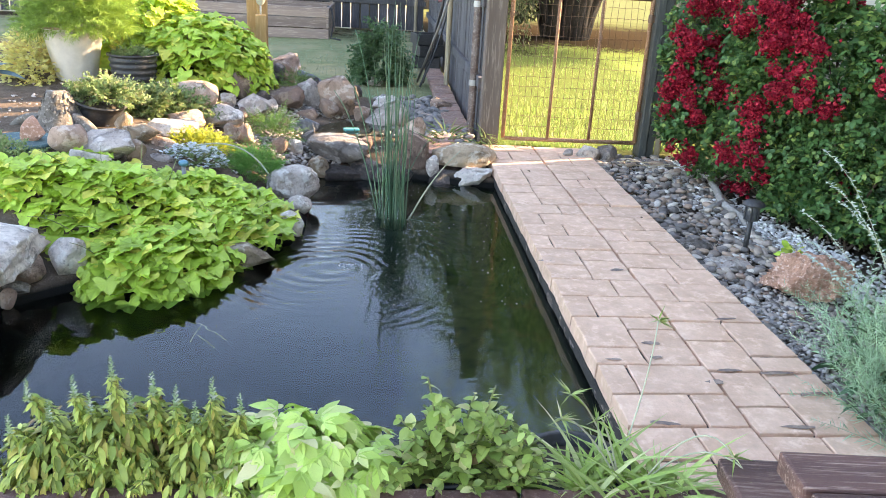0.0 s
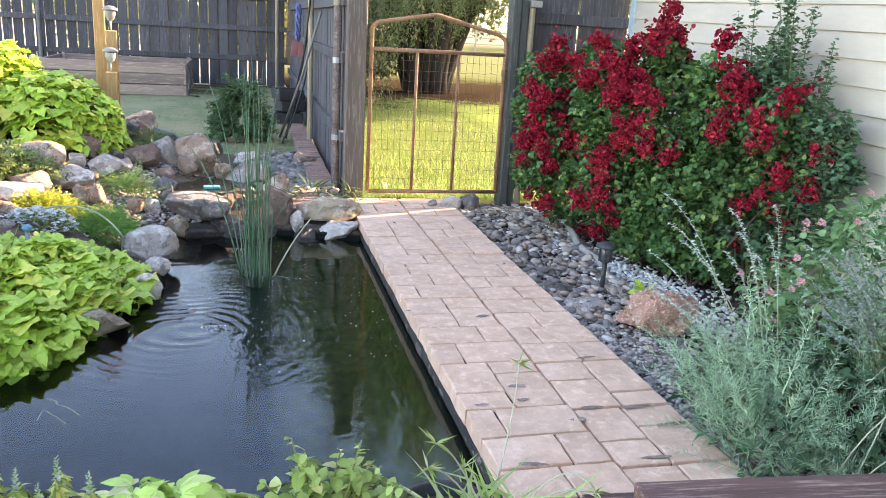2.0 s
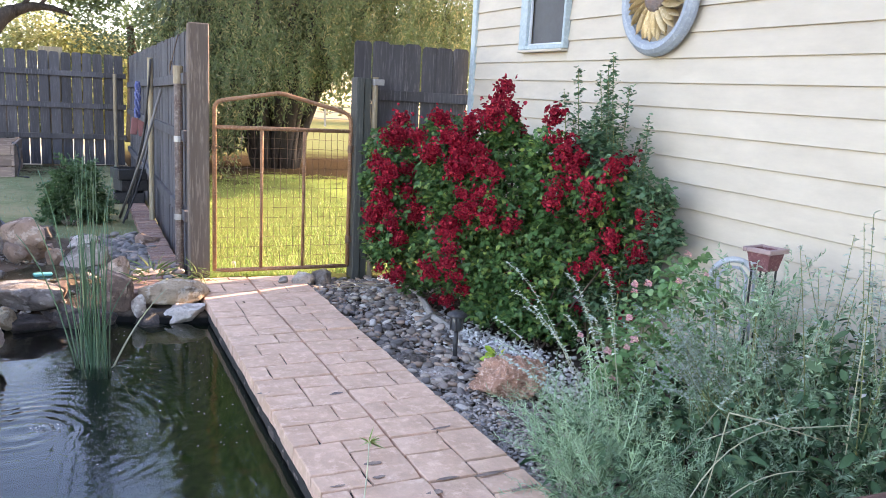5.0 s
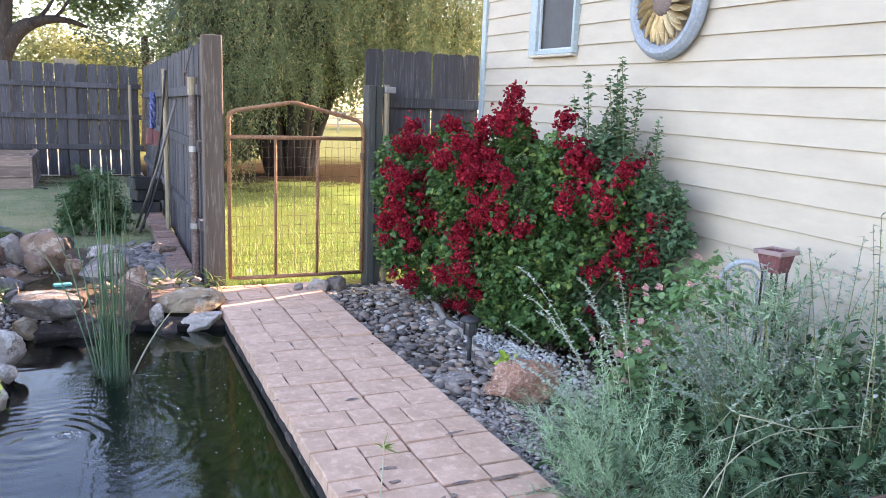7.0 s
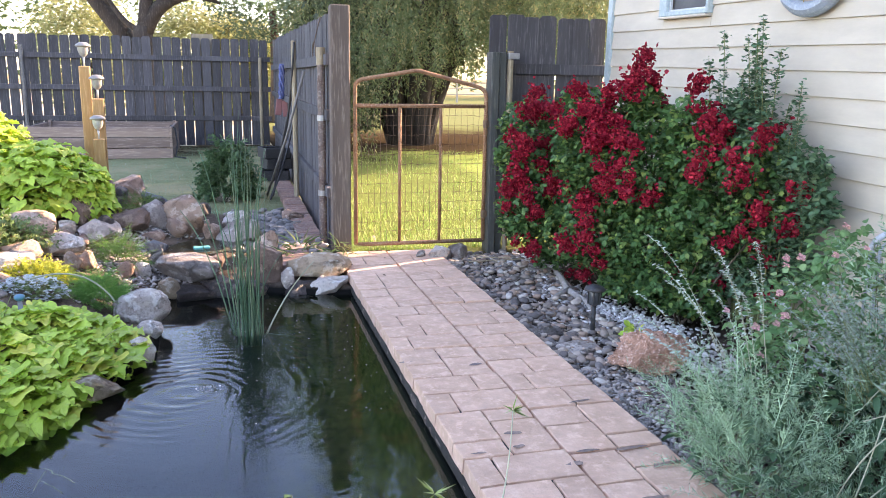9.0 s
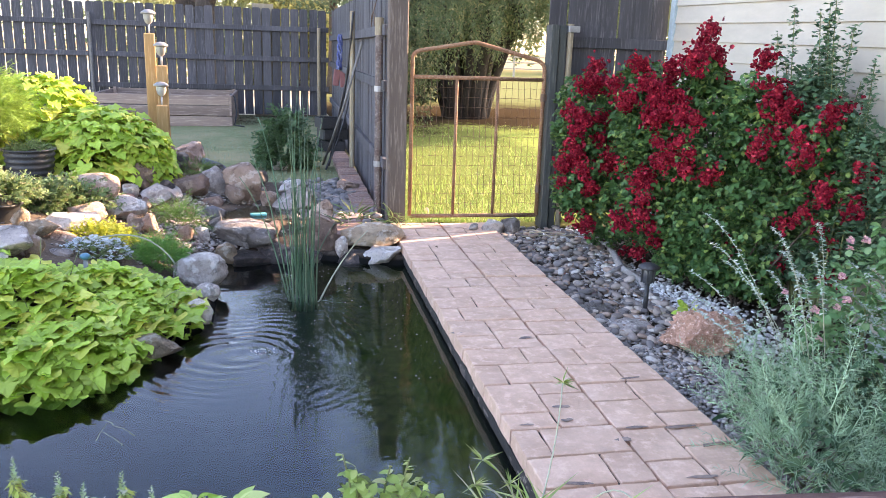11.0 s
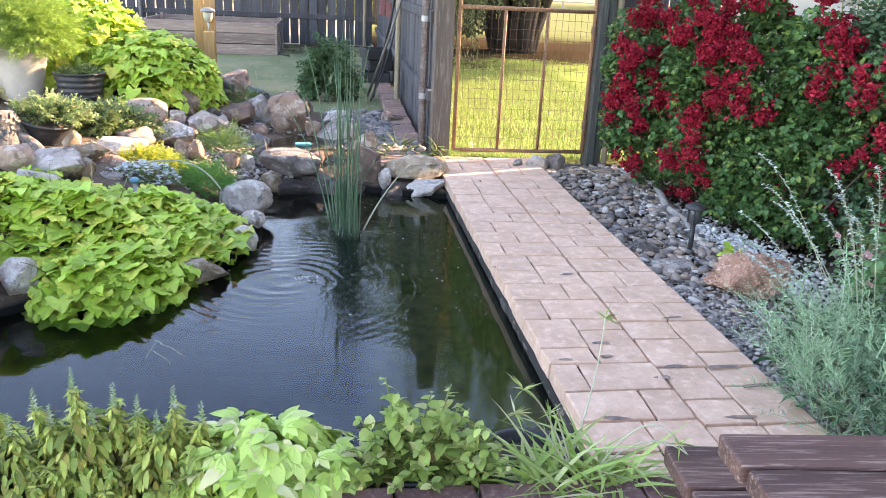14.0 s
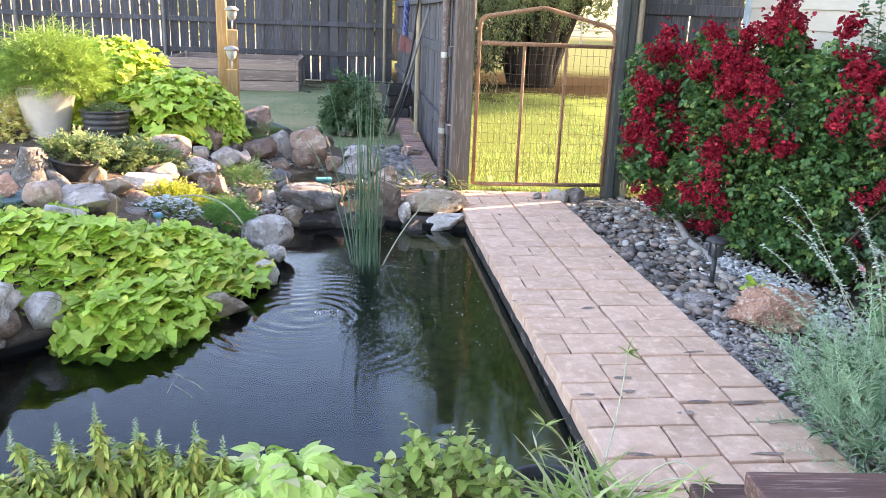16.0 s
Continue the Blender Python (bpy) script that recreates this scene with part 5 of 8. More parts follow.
# ---- bench in the foreground ----
def build_bench():
    b = thing("garden_bench", "dark maroon-stained weathered plank bench", "bench", (0.66, 1.715, 0.0), -4.6)
    rr = random.Random(8)

    def plank(name, x0, x1, y0, y1, z0, z1):
        bm = bmesh.new()
        vs = box(bm, ((x0 + x1) / 2, (y0 + y1) / 2, (z0 + z1) / 2), (x1 - x0, y1 - y0, z1 - z0), 0.007, seg=2)
        bmesh.ops.subdivide_edges(bm, edges=[e for e in bm.edges if abs(e.verts[0].co.x - e.verts[1].co.x) > 0.4], cuts=18)
        for v in bm.verts:
            q = v.co * 9
            v.co.z += 0.003 * noise.noise((q.x * 0.6, q.y * 3, q.z))
            v.co.y += 0.003 * noise.noise((q.x * 0.6, q.y * 3, q.z + 9))
            v.co.x += 0.006 * noise.noise((v.co.y * 60, v.co.z * 60, 2)) if v.co.x < x0 + 0.02 else 0
        part(name, bm, WOOD_BENCH, b, smooth=False)

    for k in range(3):
        y1 = -0.004 - 0.128 * k
        plank("seat_plank", rr.uniform(-0.004, 0.006), 1.6, y1 - 0.118, y1, 0.405, 0.45)
    plank("lower_plank", -0.005, 1.55, 0.09, 0.26, 0.2, 0.25)
    plank("lower_plank", 0.0, 1.55, -0.06, 0.08, 0.2, 0.25)
    for x in (0.1, 1.45):
        plank("leg", x, x + 0.09, -0.09, -0.03, -0.05, 0.405)
        plank("leg", x, x + 0.09, -0.36, -0.30, -0.05, 0.405)
        plank("brace", x + 0.01, x + 0.05, -0.29, 0.25, 0.13, 0.2)


build_bench()


# ---- brick ledge and the near pots ----
def build_ledge():
    b = thing("brick_ledge", "dark red brick ledge edging the pond", "ledge", (0, 0, 0))
    rr = random.Random(9)
    bm = bmesh.new()
    vs = box(bm, (0, 0, 0), (0.195, 0.095, 0.06), 0.006, seg=2)
    me = finish(bm)
    me.materials.append(BRICK)
    for row, z in ((0, 0.05), (1, 0.115)):
        for i in range(19):
            ob = new("brick", me)
            ob.parent = b
            ob.matrix_basis = pose(-2.45 + 0.205 * i + 0.1 * row + rr.uniform(-0.004, 0.004), 1.95 + rr.uniform(-0.004, 0.004), z, rr.uniform(-1, 1), rr.uniform(-1, 1), rr.uniform(-1.5, 1.5))
    bm = bmesh.new()
    box(bm, (-0.55, 1.93, 0.03), (3.95, 0.06, 0.16))
    part("mortar", bm, MORTAR, b)


build_ledge()
for x, r in ((-0.74, 0.14), (-0.52, 0.1), (-0.33, 0.12), (-0.16, 0.1), (0.06, 0.13), (0.38, 0.13)):
    pot("nursery_pot", "black plastic nursery pot at the pond's edge", (x, 2.13, -0.06), r, r * 0.8, 0.19, BLACK_PLASTIC)


# foam where the bubbler breaks the surface
def build_foam():
    rr = random.Random(77)
    mats = []
    for k in range(44):
        a, r = rr.uniform(0, 6.283), 0.055 * rr.random() ** 0.8
        s = rr.uniform(0.003, 0.009) * (1.3 - 6 * r)
        mats.append(np.array(Matrix.Translation((-0.27 + 1.3 * r * math.cos(a), 4.1 + r * math.sin(a), -0.12 + 0.012 * max(0, 1 - r / 0.04))) @ Matrix.Diagonal((s, s, s * 0.6, 1))))
    me = joined("bubbler_foam", [ICO1], mats, smooth=True)
    me.materials.append(surface("white_foam", (0.75, 0.78, 0.8), (0.65, 0.7, 0.74), rough=0.25))
    tagged(new("bubbler_foam", me), "white foam bubbling up in the pond", "foam", kind="stuff")
    mats = []
    for k in range(90):
        x, y = rr.uniform(-0.1, 0.58), 3.5 + 2.1 * rr.random() ** 0.7
        r = rr.uniform(0.002, 0.0065)
        mats.append(np.array(Matrix.Translation((x, y, -0.1195)) @ Matrix.Diagonal((r * rr.uniform(1, 2.2), r, r * 0.7, 1))))
    me = joined("surface_specks", [ICO1], mats, smooth=True)
    me.materials.append(surface("pale_speck", (0.5, 0.5, 0.46), (0.38, 0.38, 0.35), rough=0.4))
    tagged(new("surface_specks", me), "pale bubbles and specks floating on the pond", "foam", kind="stuff")


build_foam()


# ---- plants ----
def prof(*pts):
    def f(t):
        for (a, wa), (b, wb) in zip(pts, pts[1:]):
            if t <= b:
                return wa + (wb - wa) * (t - a) / (b - a)
        return pts[-1][1]
    return f


def ivy(fold, droop, wave, side=1.0):
    """A broad blade with two shallow lobes on each side."""
    half = [(-0.14, 0.12), (-0.2, 0.36), (-0.02, 0.58 * side), (0.16, 0.47), (0.38, 0.6 * side), (0.5, 0.36), (0.7, 0.27), (0.9, 0.1)]
    loop = [(0.03, 0.0)] + half + [(1.0, 0.0)] + [(x, -y) for x, y in half[::-1]]
    for _ in range(2):
        loop = [(a[0] * q + b[0] * (1 - q), a[1] * q + b[1] * (1 - q)) for a, b in zip(loop, loop[1:] + loop[:1]) for q in (0.75, 0.25)]
    n = len(loop)
    v = [(x, y, fold * abs(y) - droop * x * abs(x) + wave * math.sin(11 * x + 7 * y)) for x, y in loop + [(0.25, 0.0)]]
    return np.array(v), np.array([(n, (i + 1) % n, i) for i in range(n)])


IVY = [ivy(0.12, 0.12, 0.05), ivy(-0.05, 0.25, 0.06, 0.9), ivy(0.2, 0.05, 0.05, 1.08), ivy(0.0, 0.18, 0.07, 0.82)]
OVAL = [leaf(1.0, lambda t: 0.32 * math.sin(math.pi * min(1, 0.06 + 0.94 * t)) ** 0.8, n=4, fold=f, droop=d) for f, d in ((0.3, 0.2), (0.1, 0.35), (0.45, 0.05))]
ROUND = [leaf(1.0, lambda t: 0.42 * math.sin(math.pi * min(1, 0.1 + 0.9 * t)) ** 0.6, n=4, fold=f, droop=d) for f, d in ((0.3, 0.25), (0.15, 0.4), (0.5, 0.1))]
LANCE = [leaf(1.0, lambda t: 0.19 * math.sin(math.pi * min(1, 0.05 + 0.95 * t)) ** 0.8, n=5, fold=f, droop=d) for f, d in ((0.4, 0.45), (0.25, 0.65), (0.5, 0.25))]
ARCH = [leaf(1.0, lambda t: 0.042 * min(1.0, 1.6 * (1 - t)), n=8, fold=0.5, droop=d) for d in (0.7, 1.0, 1.4)]
BLADE = [leaf(1.0, lambda t: 0.038 * (1 - t ** 3), n=7, fold=0.6, droop=d) for d in (0.35, 0.6, 0.9)]


def diamond(w, droop, at=0.45):
    """The plainest leaflet: two triangles on a folded midrib."""
    return np.array([(0, 0, 0), (at, w, 0.3 * w), (1, 0, -droop), (at, -w, 0.3 * w)]), np.array([(0, 2, 1), (0, 3, 2)])


FINE = [diamond(0.028, 0.1, 0.35), diamond(0.034, 0.3, 0.35)]
SLIM = [diamond(0.11, 0.25, 0.4), diamond(0.13, 0.5, 0.4)]
NEEDLE = [diamond(0.05, 0.1, 0.3), diamond(0.05, 0.3, 0.3)]
LEAFLET, BROAD = diamond(0.13, 0.1), diamond(0.26, 0.15)
TINY = [leaf(1.0, lambda t: 0.3 * math.sin(math.pi * min(1, 0.1 + 0.9 * t)), n=2, fold=0.3, droop=0.2)]
LOBED = []
for d in (0.2, 0.4):
    c = leaf(1.0, lambda t: 0.25 * math.sin(math.pi * min(1, 0.1 + 0.9 * t)), n=4, fold=0.2, droop=d)
    LOBED.append(merge([c] + [moved(c, np.array(M((0, 0, 0), a, 0, 0, s))) for a, s in ((48, 0.8), (-48, 0.8), (100, 0.5), (-100, 0.5))]))


def frond(n, length, leaflet, spread=60, droop=0.3, rr=None, thick=0.006, size=0.34):
    """A stem with small leaflets on all sides, along +x."""
    rr = rr or random.Random(1)
    parts = []
    for i in range(n):
        t = (i + 0.5) / n
        at = (length * t, 0, -droop * length * t * t)
        parts.append(moved(rr.choice(leaflet), np.array(M(at, rr.choice((-1, 1)) * rr.uniform(spread * 0.5, spread), rr.uniform(-50, 50), rr.uniform(-60, 60), length * (size - 0.55 * size * t) * rr.uniform(0.7, 1.2)))))
    v, f = [], []
    for i in range(5):
        t = i / 4
        x, z, w = length * t, -droop * length * t * t, thick * length * (1.2 - t)
        v += [(x, w, z), (x, -w, z)]
    for i in range(4):
        a = 2 * i
        f += [(a, a + 1, a + 2), (a + 1, a + 3, a + 2)]
    parts.append((np.array(v), np.array(f)))
    return merge(parts)


def dome(rr, c, r, n, low=-0.1, inner=0.8):
    """Points on and just under the upper part of an ellipsoid, with outward yaw and slope."""
    out = []
    while len(out) < n:
        u = Vector((rr.gauss(0, 1), rr.gauss(0, 1), rr.gauss(0, 1))).normalized()
        if u.z < low:
            continue
        k = rr.uniform(inner, 1.03)
        p = Vector((c[0] + r[0] * u.x * k, c[1] + r[1] * u.y * k, c[2] + r[2] * u.z * k))
        nrm = Vector((u.x / r[0], u.y / r[1], u.z / r[2])).normalized()
        out.append((p, math.degrees(math.atan2(nrm.y, nrm.x)), math.degrees(math.asin(nrm.z))))
    return out


def shingled(rr, pts, size, lift=0.75, yaw=40, pitch=18, roll=25):
    """Leaves that lie on a dome like shingles, tips down and out."""
    return [M(p, a + rr.uniform(-yaw, yaw), -(90 - e) * lift + rr.uniform(-pitch, pitch), rr.uniform(-roll, roll), rr.uniform(*size)) for p, a, e in pts]


def bushy(rr, pts, size, pitch=(-40, 50)):
    return [M(p, a + rr.uniform(-80, 80), rr.uniform(*pitch), rr.uniform(-50, 50), rr.uniform(*size)) for p, a, e in pts]


def stems(owner, rr, base, tips, r, material, name="stem", sag=0.15):
    for t in tips:
        b = Vector(base) + Vector((rr.uniform(-0.03, 0.03), rr.uniform(-0.03, 0.03), 0))
        t = Vector(t)
        mid = (b + t) / 2 + Vector((0, 0, sag * (t - b).length))
        bm = bmesh.new()
        tube(bm, bez(b, mid, t, 6), r, 5, taper=r * 0.4)
        part(name, bm, material, owner, smooth=True)


LIME = foliage("lime_leaf", (0.4, 0.53, 0.07), (0.56, 0.66, 0.11), (0.72, 0.71, 0.14), trans=0.3, spread=0.45)
LIME2 = foliage("bright_lime_leaf", (0.5, 0.63, 0.13), (0.64, 0.73, 0.22), (0.75, 0.7, 0.38), trans=0.3)
ROSE_LEAF = foliage("rose_leaf", (0.05, 0.12, 0.038), (0.09, 0.19, 0.055), (0.21, 0.31, 0.08), trans=0.25, rough=0.5)
ROSE_RED = foliage("rose_petal", (0.42, 0.01, 0.034), (0.28, 0.006, 0.024), (0.66, 0.05, 0.085), trans=0.25, rough=0.6)
SAGE = foliage("sage_leaf", (0.24, 0.36, 0.22), (0.42, 0.53, 0.38), (0.13, 0.24, 0.12), trans=0.25, rough=0.7, spread=0.6)
SAGE_PALE = foliage("pale_artemisia_leaf", (0.4, 0.55, 0.34), (0.58, 0.7, 0.48), (0.27, 0.42, 0.22), trans=0.3, rough=0.7, spread=0.5)
SAGE_DARK = foliage("dark_herb_leaf", (0.05, 0.115, 0.055), (0.08, 0.16, 0.075), (0.11, 0.19, 0.09), trans=0.25, rough=0.6)
SILVER = foliage("silver_flower_spike", (0.46, 0.5, 0.42), (0.34, 0.4, 0.32), (0.44, 0.42, 0.46), trans=0.2, rough=0.8)
REED = foliage("reed_green", (0.085, 0.165, 0.095), (0.14, 0.235, 0.14), (0.22, 0.29, 0.17), trans=0.15, rough=0.5)
COLEUS = foliage("yellow_green_salvia_leaf", (0.19, 0.26, 0.05), (0.62, 0.6, 0.16), (0.46, 0.4, 0.11), trans=0.25, spread=0.7)
OREGANO = foliage("fuzzy_green_leaf", (0.25, 0.33, 0.075), (0.46, 0.52, 0.16), (0.58, 0.58, 0.26), trans=0.25, rough=0.6)
SPIDER = foliage("spider_plant_leaf", (0.3, 0.4, 0.08), (0.52, 0.56, 0.2), (0.72, 0.7, 0.4), trans=0.25)
FEATHER = foliage("feathery_yellow_green", (0.25, 0.37, 0.065), (0.34, 0.43, 0.09), (0.18, 0.3, 0.065), trans=0.36)
GOLD = foliage("golden_leaf", (0.85, 0.68, 0.25), (0.85, 0.72, 0.34), (0.68, 0.52, 0.2), trans=0.45)
SEDUM = foliage("yellow_sedum", (0.48, 0.46, 0.06), (0.56, 0.5, 0.08), (0.3, 0.36, 0.06), trans=0.3)
HERB = foliage("grey_green_herb", (0.18, 0.24, 0.09), (0.26, 0.31, 0.12), (0.34, 0.32, 0.17), trans=0.25, rough=0.6)
JUNIPER = foliage("deep_green_needles", (0.13, 0.33, 0.07), (0.2, 0.42, 0.11), (0.28, 0.48, 0.14), trans=0.5)
WHITE_PETAL = foliage("white_petal", (0.72, 0.7, 0.68), (0.6, 0.58, 0.6), trans=0.3)
PINK_PETAL = foliage("pink_petal", (0.8, 0.34, 0.4), (0.85, 0.48, 0.47), (0.85, 0.62, 0.48), trans=0.3)
STEM = surface("green_stem", (0.16, 0.2, 0.08), (0.22, 0.24, 0.1), rough=0.7)
STEM_PALE = surface("pale_dry_stem", (0.46, 0.46, 0.33), (0.36, 0.38, 0.26), rough=0.8)
BARK_DARK = surface("dark_bark", (0.045, 0.036, 0.03), (0.028, 0.023, 0.02), (0.08, 0.064, 0.052), big=6, fine=30, rough=0.95, bump=0.8, stretch=(1, 1, 0.2))
BARK = surface("brown_bark", (0.1, 0.07, 0.05), (0.06, 0.045, 0.035), (0.16, 0.12, 0.09), big=8, fine=40, rough=0.95, bump=0.8, stretch=(1, 1, 0.2))


def inside(poly, x, y):
    c = False
    for (ax, ay), (bx, by) in zip(poly, poly[1:] + poly[:1]):
        if (ay > y) != (by > y) and x < (bx - ax) * (y - ay) / (by - ay) + ax:
            c = not c
    return c


# front vine mat over the bank
def build_vine():
    rr = random.Random(31)
    v = thing("sweet_potato_vine", "lime-green heart-leaved sweet potato vine spilling into the pond", "plant", (0, 0, 0))
    area = [(-1.36, 3.64), (-1.2, 3.6), (-0.98, 3.7), (-0.86, 3.82), (-0.81, 4.1), (-0.66, 4.36), (-0.62, 4.62), (-0.7, 4.86), (-1.0, 4.84), (-1.22, 4.66), (-1.45, 4.48), (-1.62, 4.5), (-1.85, 4.3), (-2.15, 4.2), (-2.15, 3.94), (-1.8, 3.92), (-1.62, 3.88), (-1.46, 3.78)]
    mats = []
    while len(mats) < 1500:
        x, y = rr.uniform(-2.2, -0.53), rr.uniform(3.5, 4.9)
        if not inside(area, x, y):
            continue
        edge = min(math.hypot(x - (a[0] + (b[0] - a[0]) * t), y - (a[1] + (b[1] - a[1]) * t)) for a, b in zip(area, area[1:] + area[:1]) for t in (0, 0.25, 0.5, 0.75))
        top = max(height(x, y), -0.1, 0.15 * sm(-1.55, -1.7, x)) + 0.03 + 0.06 * sm(0.0, 0.26, edge) + 0.05 * noise.noise((x * 6, y * 6, 0))
        rim = sm(0.16, 0.0, edge) * sm(0.02, -0.06, height(x, y))      # the edge over the pond trails on the water
        z = max(-0.115, top - rr.random() ** 2 * 0.08 - rim * (0.05 + 0.1 * rr.random()))
        front = sm(0.12, 0.0, edge) * sm(4.2, 3.8, y)      # the rim hangs down to the water
        mats.append(M((x, y, z), rr.gauss(-80, 60), rr.uniform(-24, 14) - 24 * front, rr.uniform(-20, 20), rr.uniform(0.06, 0.12)))
    plant(v, IVY, mats, LIME, 280, near=(-1.0, 3.4, 0.3))
    for k in range(26):
        x, y = rr.uniform(-1.6, -0.8), rr.uniform(3.75, 4.5)
        stems(v, rr, (x, y, height(x, y)), [(x + rr.uniform(-0.2, 0.2), y + rr.uniform(-0.25, 0.1), height(x, y) + rr.uniform(0.05, 0.2))], 0.003, STEM)


build_vine()


# lime mound behind the rocks
def build_mound():
    rr = random.Random(32)
    v = thing("vine_mound", "lime-green sweet potato vine mounded behind the rocks", "plant", (0, 0, 0))
    pts = dome(rr, (-1.6, 6.92, 0.36), (0.56, 0.5, 0.48), 960, -0.1, 0.86) + dome(rr, (-2.05, 7.15, 0.46), (0.5, 0.5, 0.6), 860, 0.0, 0.86) + dome(rr, (-1.32, 6.95, 0.36), (0.27, 0.34, 0.36), 300, 0.0, 0.86)
    plant(v, IVY, shingled(rr, pts, (0.06, 0.115), 0.42, 60, 24), LIME, 120, near=(-1.2, 5.6, 1.2))
    stems(v, rr, (-1.65, 7.0, 0.33), [tuple(p) for p, a, e in dome(rr, (-1.65, 7.0, 0.36), (0.45, 0.42, 0.42), 24)], 0.005, STEM)


build_mound()


# ---- rose bush against the house ----
HEADS_LEFT = [
    (2.06, 5.85, 1.25, 0.058), (1.94, 5.69, 1.15, 0.088), (2.06, 5.66, 1.13, 0.056), (1.82, 5.69, 0.95, 0.056), (1.85, 5.56, 0.9, 0.075), (2.0, 5.63, 0.89, 0.06), (1.95, 5.07, 1.06, 0.069), (1.95, 5.24, 1.15, 0.033),
    (2.06, 5.19, 1.27, 0.059), (1.78, 5.56, 0.68, 0.079), (1.75, 5.58, 0.57, 0.051), (1.99, 5.56, 0.75, 0.052), (1.85, 5.47, 0.56, 0.055), (1.99, 5.45, 0.6, 0.067), (2.0, 5.19, 0.63, 0.038), (1.91, 5.47, 0.43, 0.051),
    (1.74, 5.57, 0.46, 0.032), (1.78, 5.5, 0.24, 0.04), (1.9, 5.45, 0.2, 0.055), (2.02, 5.46, 0.67, 0.035), (1.81, 5.52, 0.83, 0.047)]
HEADS_CROWN = [
    (2.37, 4.91, 1.5, 0.055), (2.35, 4.94, 1.41, 0.062), (2.39, 4.83, 1.36, 0.064), (2.25, 4.86, 1.34, 0.06), (2.21, 5.0, 1.29, 0.062), (2.25, 4.84, 1.28, 0.053), (2.53, 4.94, 1.22, 0.048), (2.06, 5.05, 1.15, 0.069),
    (2.23, 5.13, 1.19, 0.074), (2.07, 4.93, 1.1, 0.071), (2.17, 4.88, 1.09, 0.068), (2.08, 4.86, 1.02, 0.071), (2.16, 4.76, 1.02, 0.052), (2.03, 4.86, 0.95, 0.063), (2.13, 4.73, 0.98, 0.055), (2.2, 4.64, 0.98, 0.048),
    (2.11, 4.66, 0.85, 0.045), (2.15, 4.61, 0.79, 0.048), (2.09, 4.7, 0.76, 0.062), (2.07, 4.79, 0.7, 0.049), (2.15, 4.64, 0.69, 0.045)]
HEADS_MIDDLE = [
    (2.04, 4.94, 0.62, 0.054), (2.02, 4.91, 0.55, 0.061), (2.02, 4.87, 0.47, 0.039), (1.93, 5.05, 0.31, 0.033), (1.96, 4.97, 0.31, 0.055), (2.02, 4.87, 0.37, 0.043), (2.06, 4.87, 0.31, 0.047), (2.14, 4.91, 0.2, 0.041),
    (2.13, 5.06, 0.09, 0.049), (2.18, 5.4, -0.01, 0.032), (2.27, 4.57, 0.68, 0.055), (2.42, 4.51, 0.21, 0.049), (2.05, 4.82, 0.83, 0.035), (2.49, 4.45, 1.35, 0.037), (2.46, 4.47, 1.3, 0.043), (2.42, 4.38, 1.22, 0.033),
    (2.55, 4.41, 1.19, 0.044), (2.48, 4.33, 1.13, 0.053), (2.53, 4.27, 1.08, 0.056), (2.46, 4.24, 1.03, 0.045), (2.4, 4.3, 1.08, 0.029), (2.39, 4.24, 0.94, 0.032), (2.46, 4.22, 0.96, 0.029)]
HEADS_RIGHT = [
    (2.38, 4.26, 0.87, 0.052), (2.38, 4.29, 0.82, 0.043), (2.45, 4.01, 0.95, 0.037), (2.45, 3.98, 0.88, 0.04), (2.44, 4.03, 0.82, 0.025), (2.57, 3.97, 1.05, 0.053), (2.72, 4.03, 1.11, 0.019), (2.51, 3.95, 0.99, 0.025),
    (2.58, 3.95, 0.69, 0.047), (2.56, 3.93, 0.64, 0.034), (2.48, 4.08, 0.49, 0.042), (2.49, 3.99, 0.56, 0.038), (2.56, 3.93, 0.48, 0.019), (2.66, 3.94, 0.42, 0.022), (2.67, 3.77, 0.81, 0.039), (2.69, 3.74, 0.77, 0.039),
    (2.62, 3.79, 0.78, 0.03), (2.68, 3.74, 0.72, 0.033), (2.65, 3.78, 0.64, 0.043), (2.65, 3.82, 0.6, 0.04), (2.6, 4.27, 0.21, 0.048), (2.68, 3.96, 0.21, 0.036), (2.75, 3.93, 0.26, 0.026)]
BUSH = [(2.03, 5.88, 0.98, 0.26), (1.98, 5.72, 0.53, 0.27), (2.09, 5.53, 0.21, 0.2), (2.2, 5.12, 0.9, 0.3), (2.22, 5.13, 0.42, 0.32), (2.46, 5.05, 1.22, 0.12), (2.36, 4.85, 0.8, 0.31), (2.43, 4.75, 0.39, 0.3),
        (2.33, 4.9, 0.1, 0.18), (2.52, 4.45, 0.93, 0.23), (2.56, 4.42, 0.53, 0.27), (2.65, 4.1, 0.88, 0.22), (2.68, 4.1, 0.56, 0.21), (2.74, 3.9, 0.72, 0.16), (2.49, 4.62, 0.1, 0.14), (2.3, 5.5, 0.75, 0.3), (2.45, 5.3, 0.6, 0.32), (2.36, 4.95, 1.24, 0.13), (2.44, 4.95, 1.1, 0.16), (2.15, 5.3, 1.12, 0.2), (2.45, 4.5, 1.12, 0.15), (1.87, 5.7, 0.78, 0.18), (1.84, 5.6, 0.35, 0.15)]
BUSH += [(2.24, 4.72, 0.08, 0.15), (2.34, 4.48, 0.1, 0.16), (2.46, 4.3, 0.12, 0.16), (2.5, 4.6, 0.22, 0.2)]   # low skirt


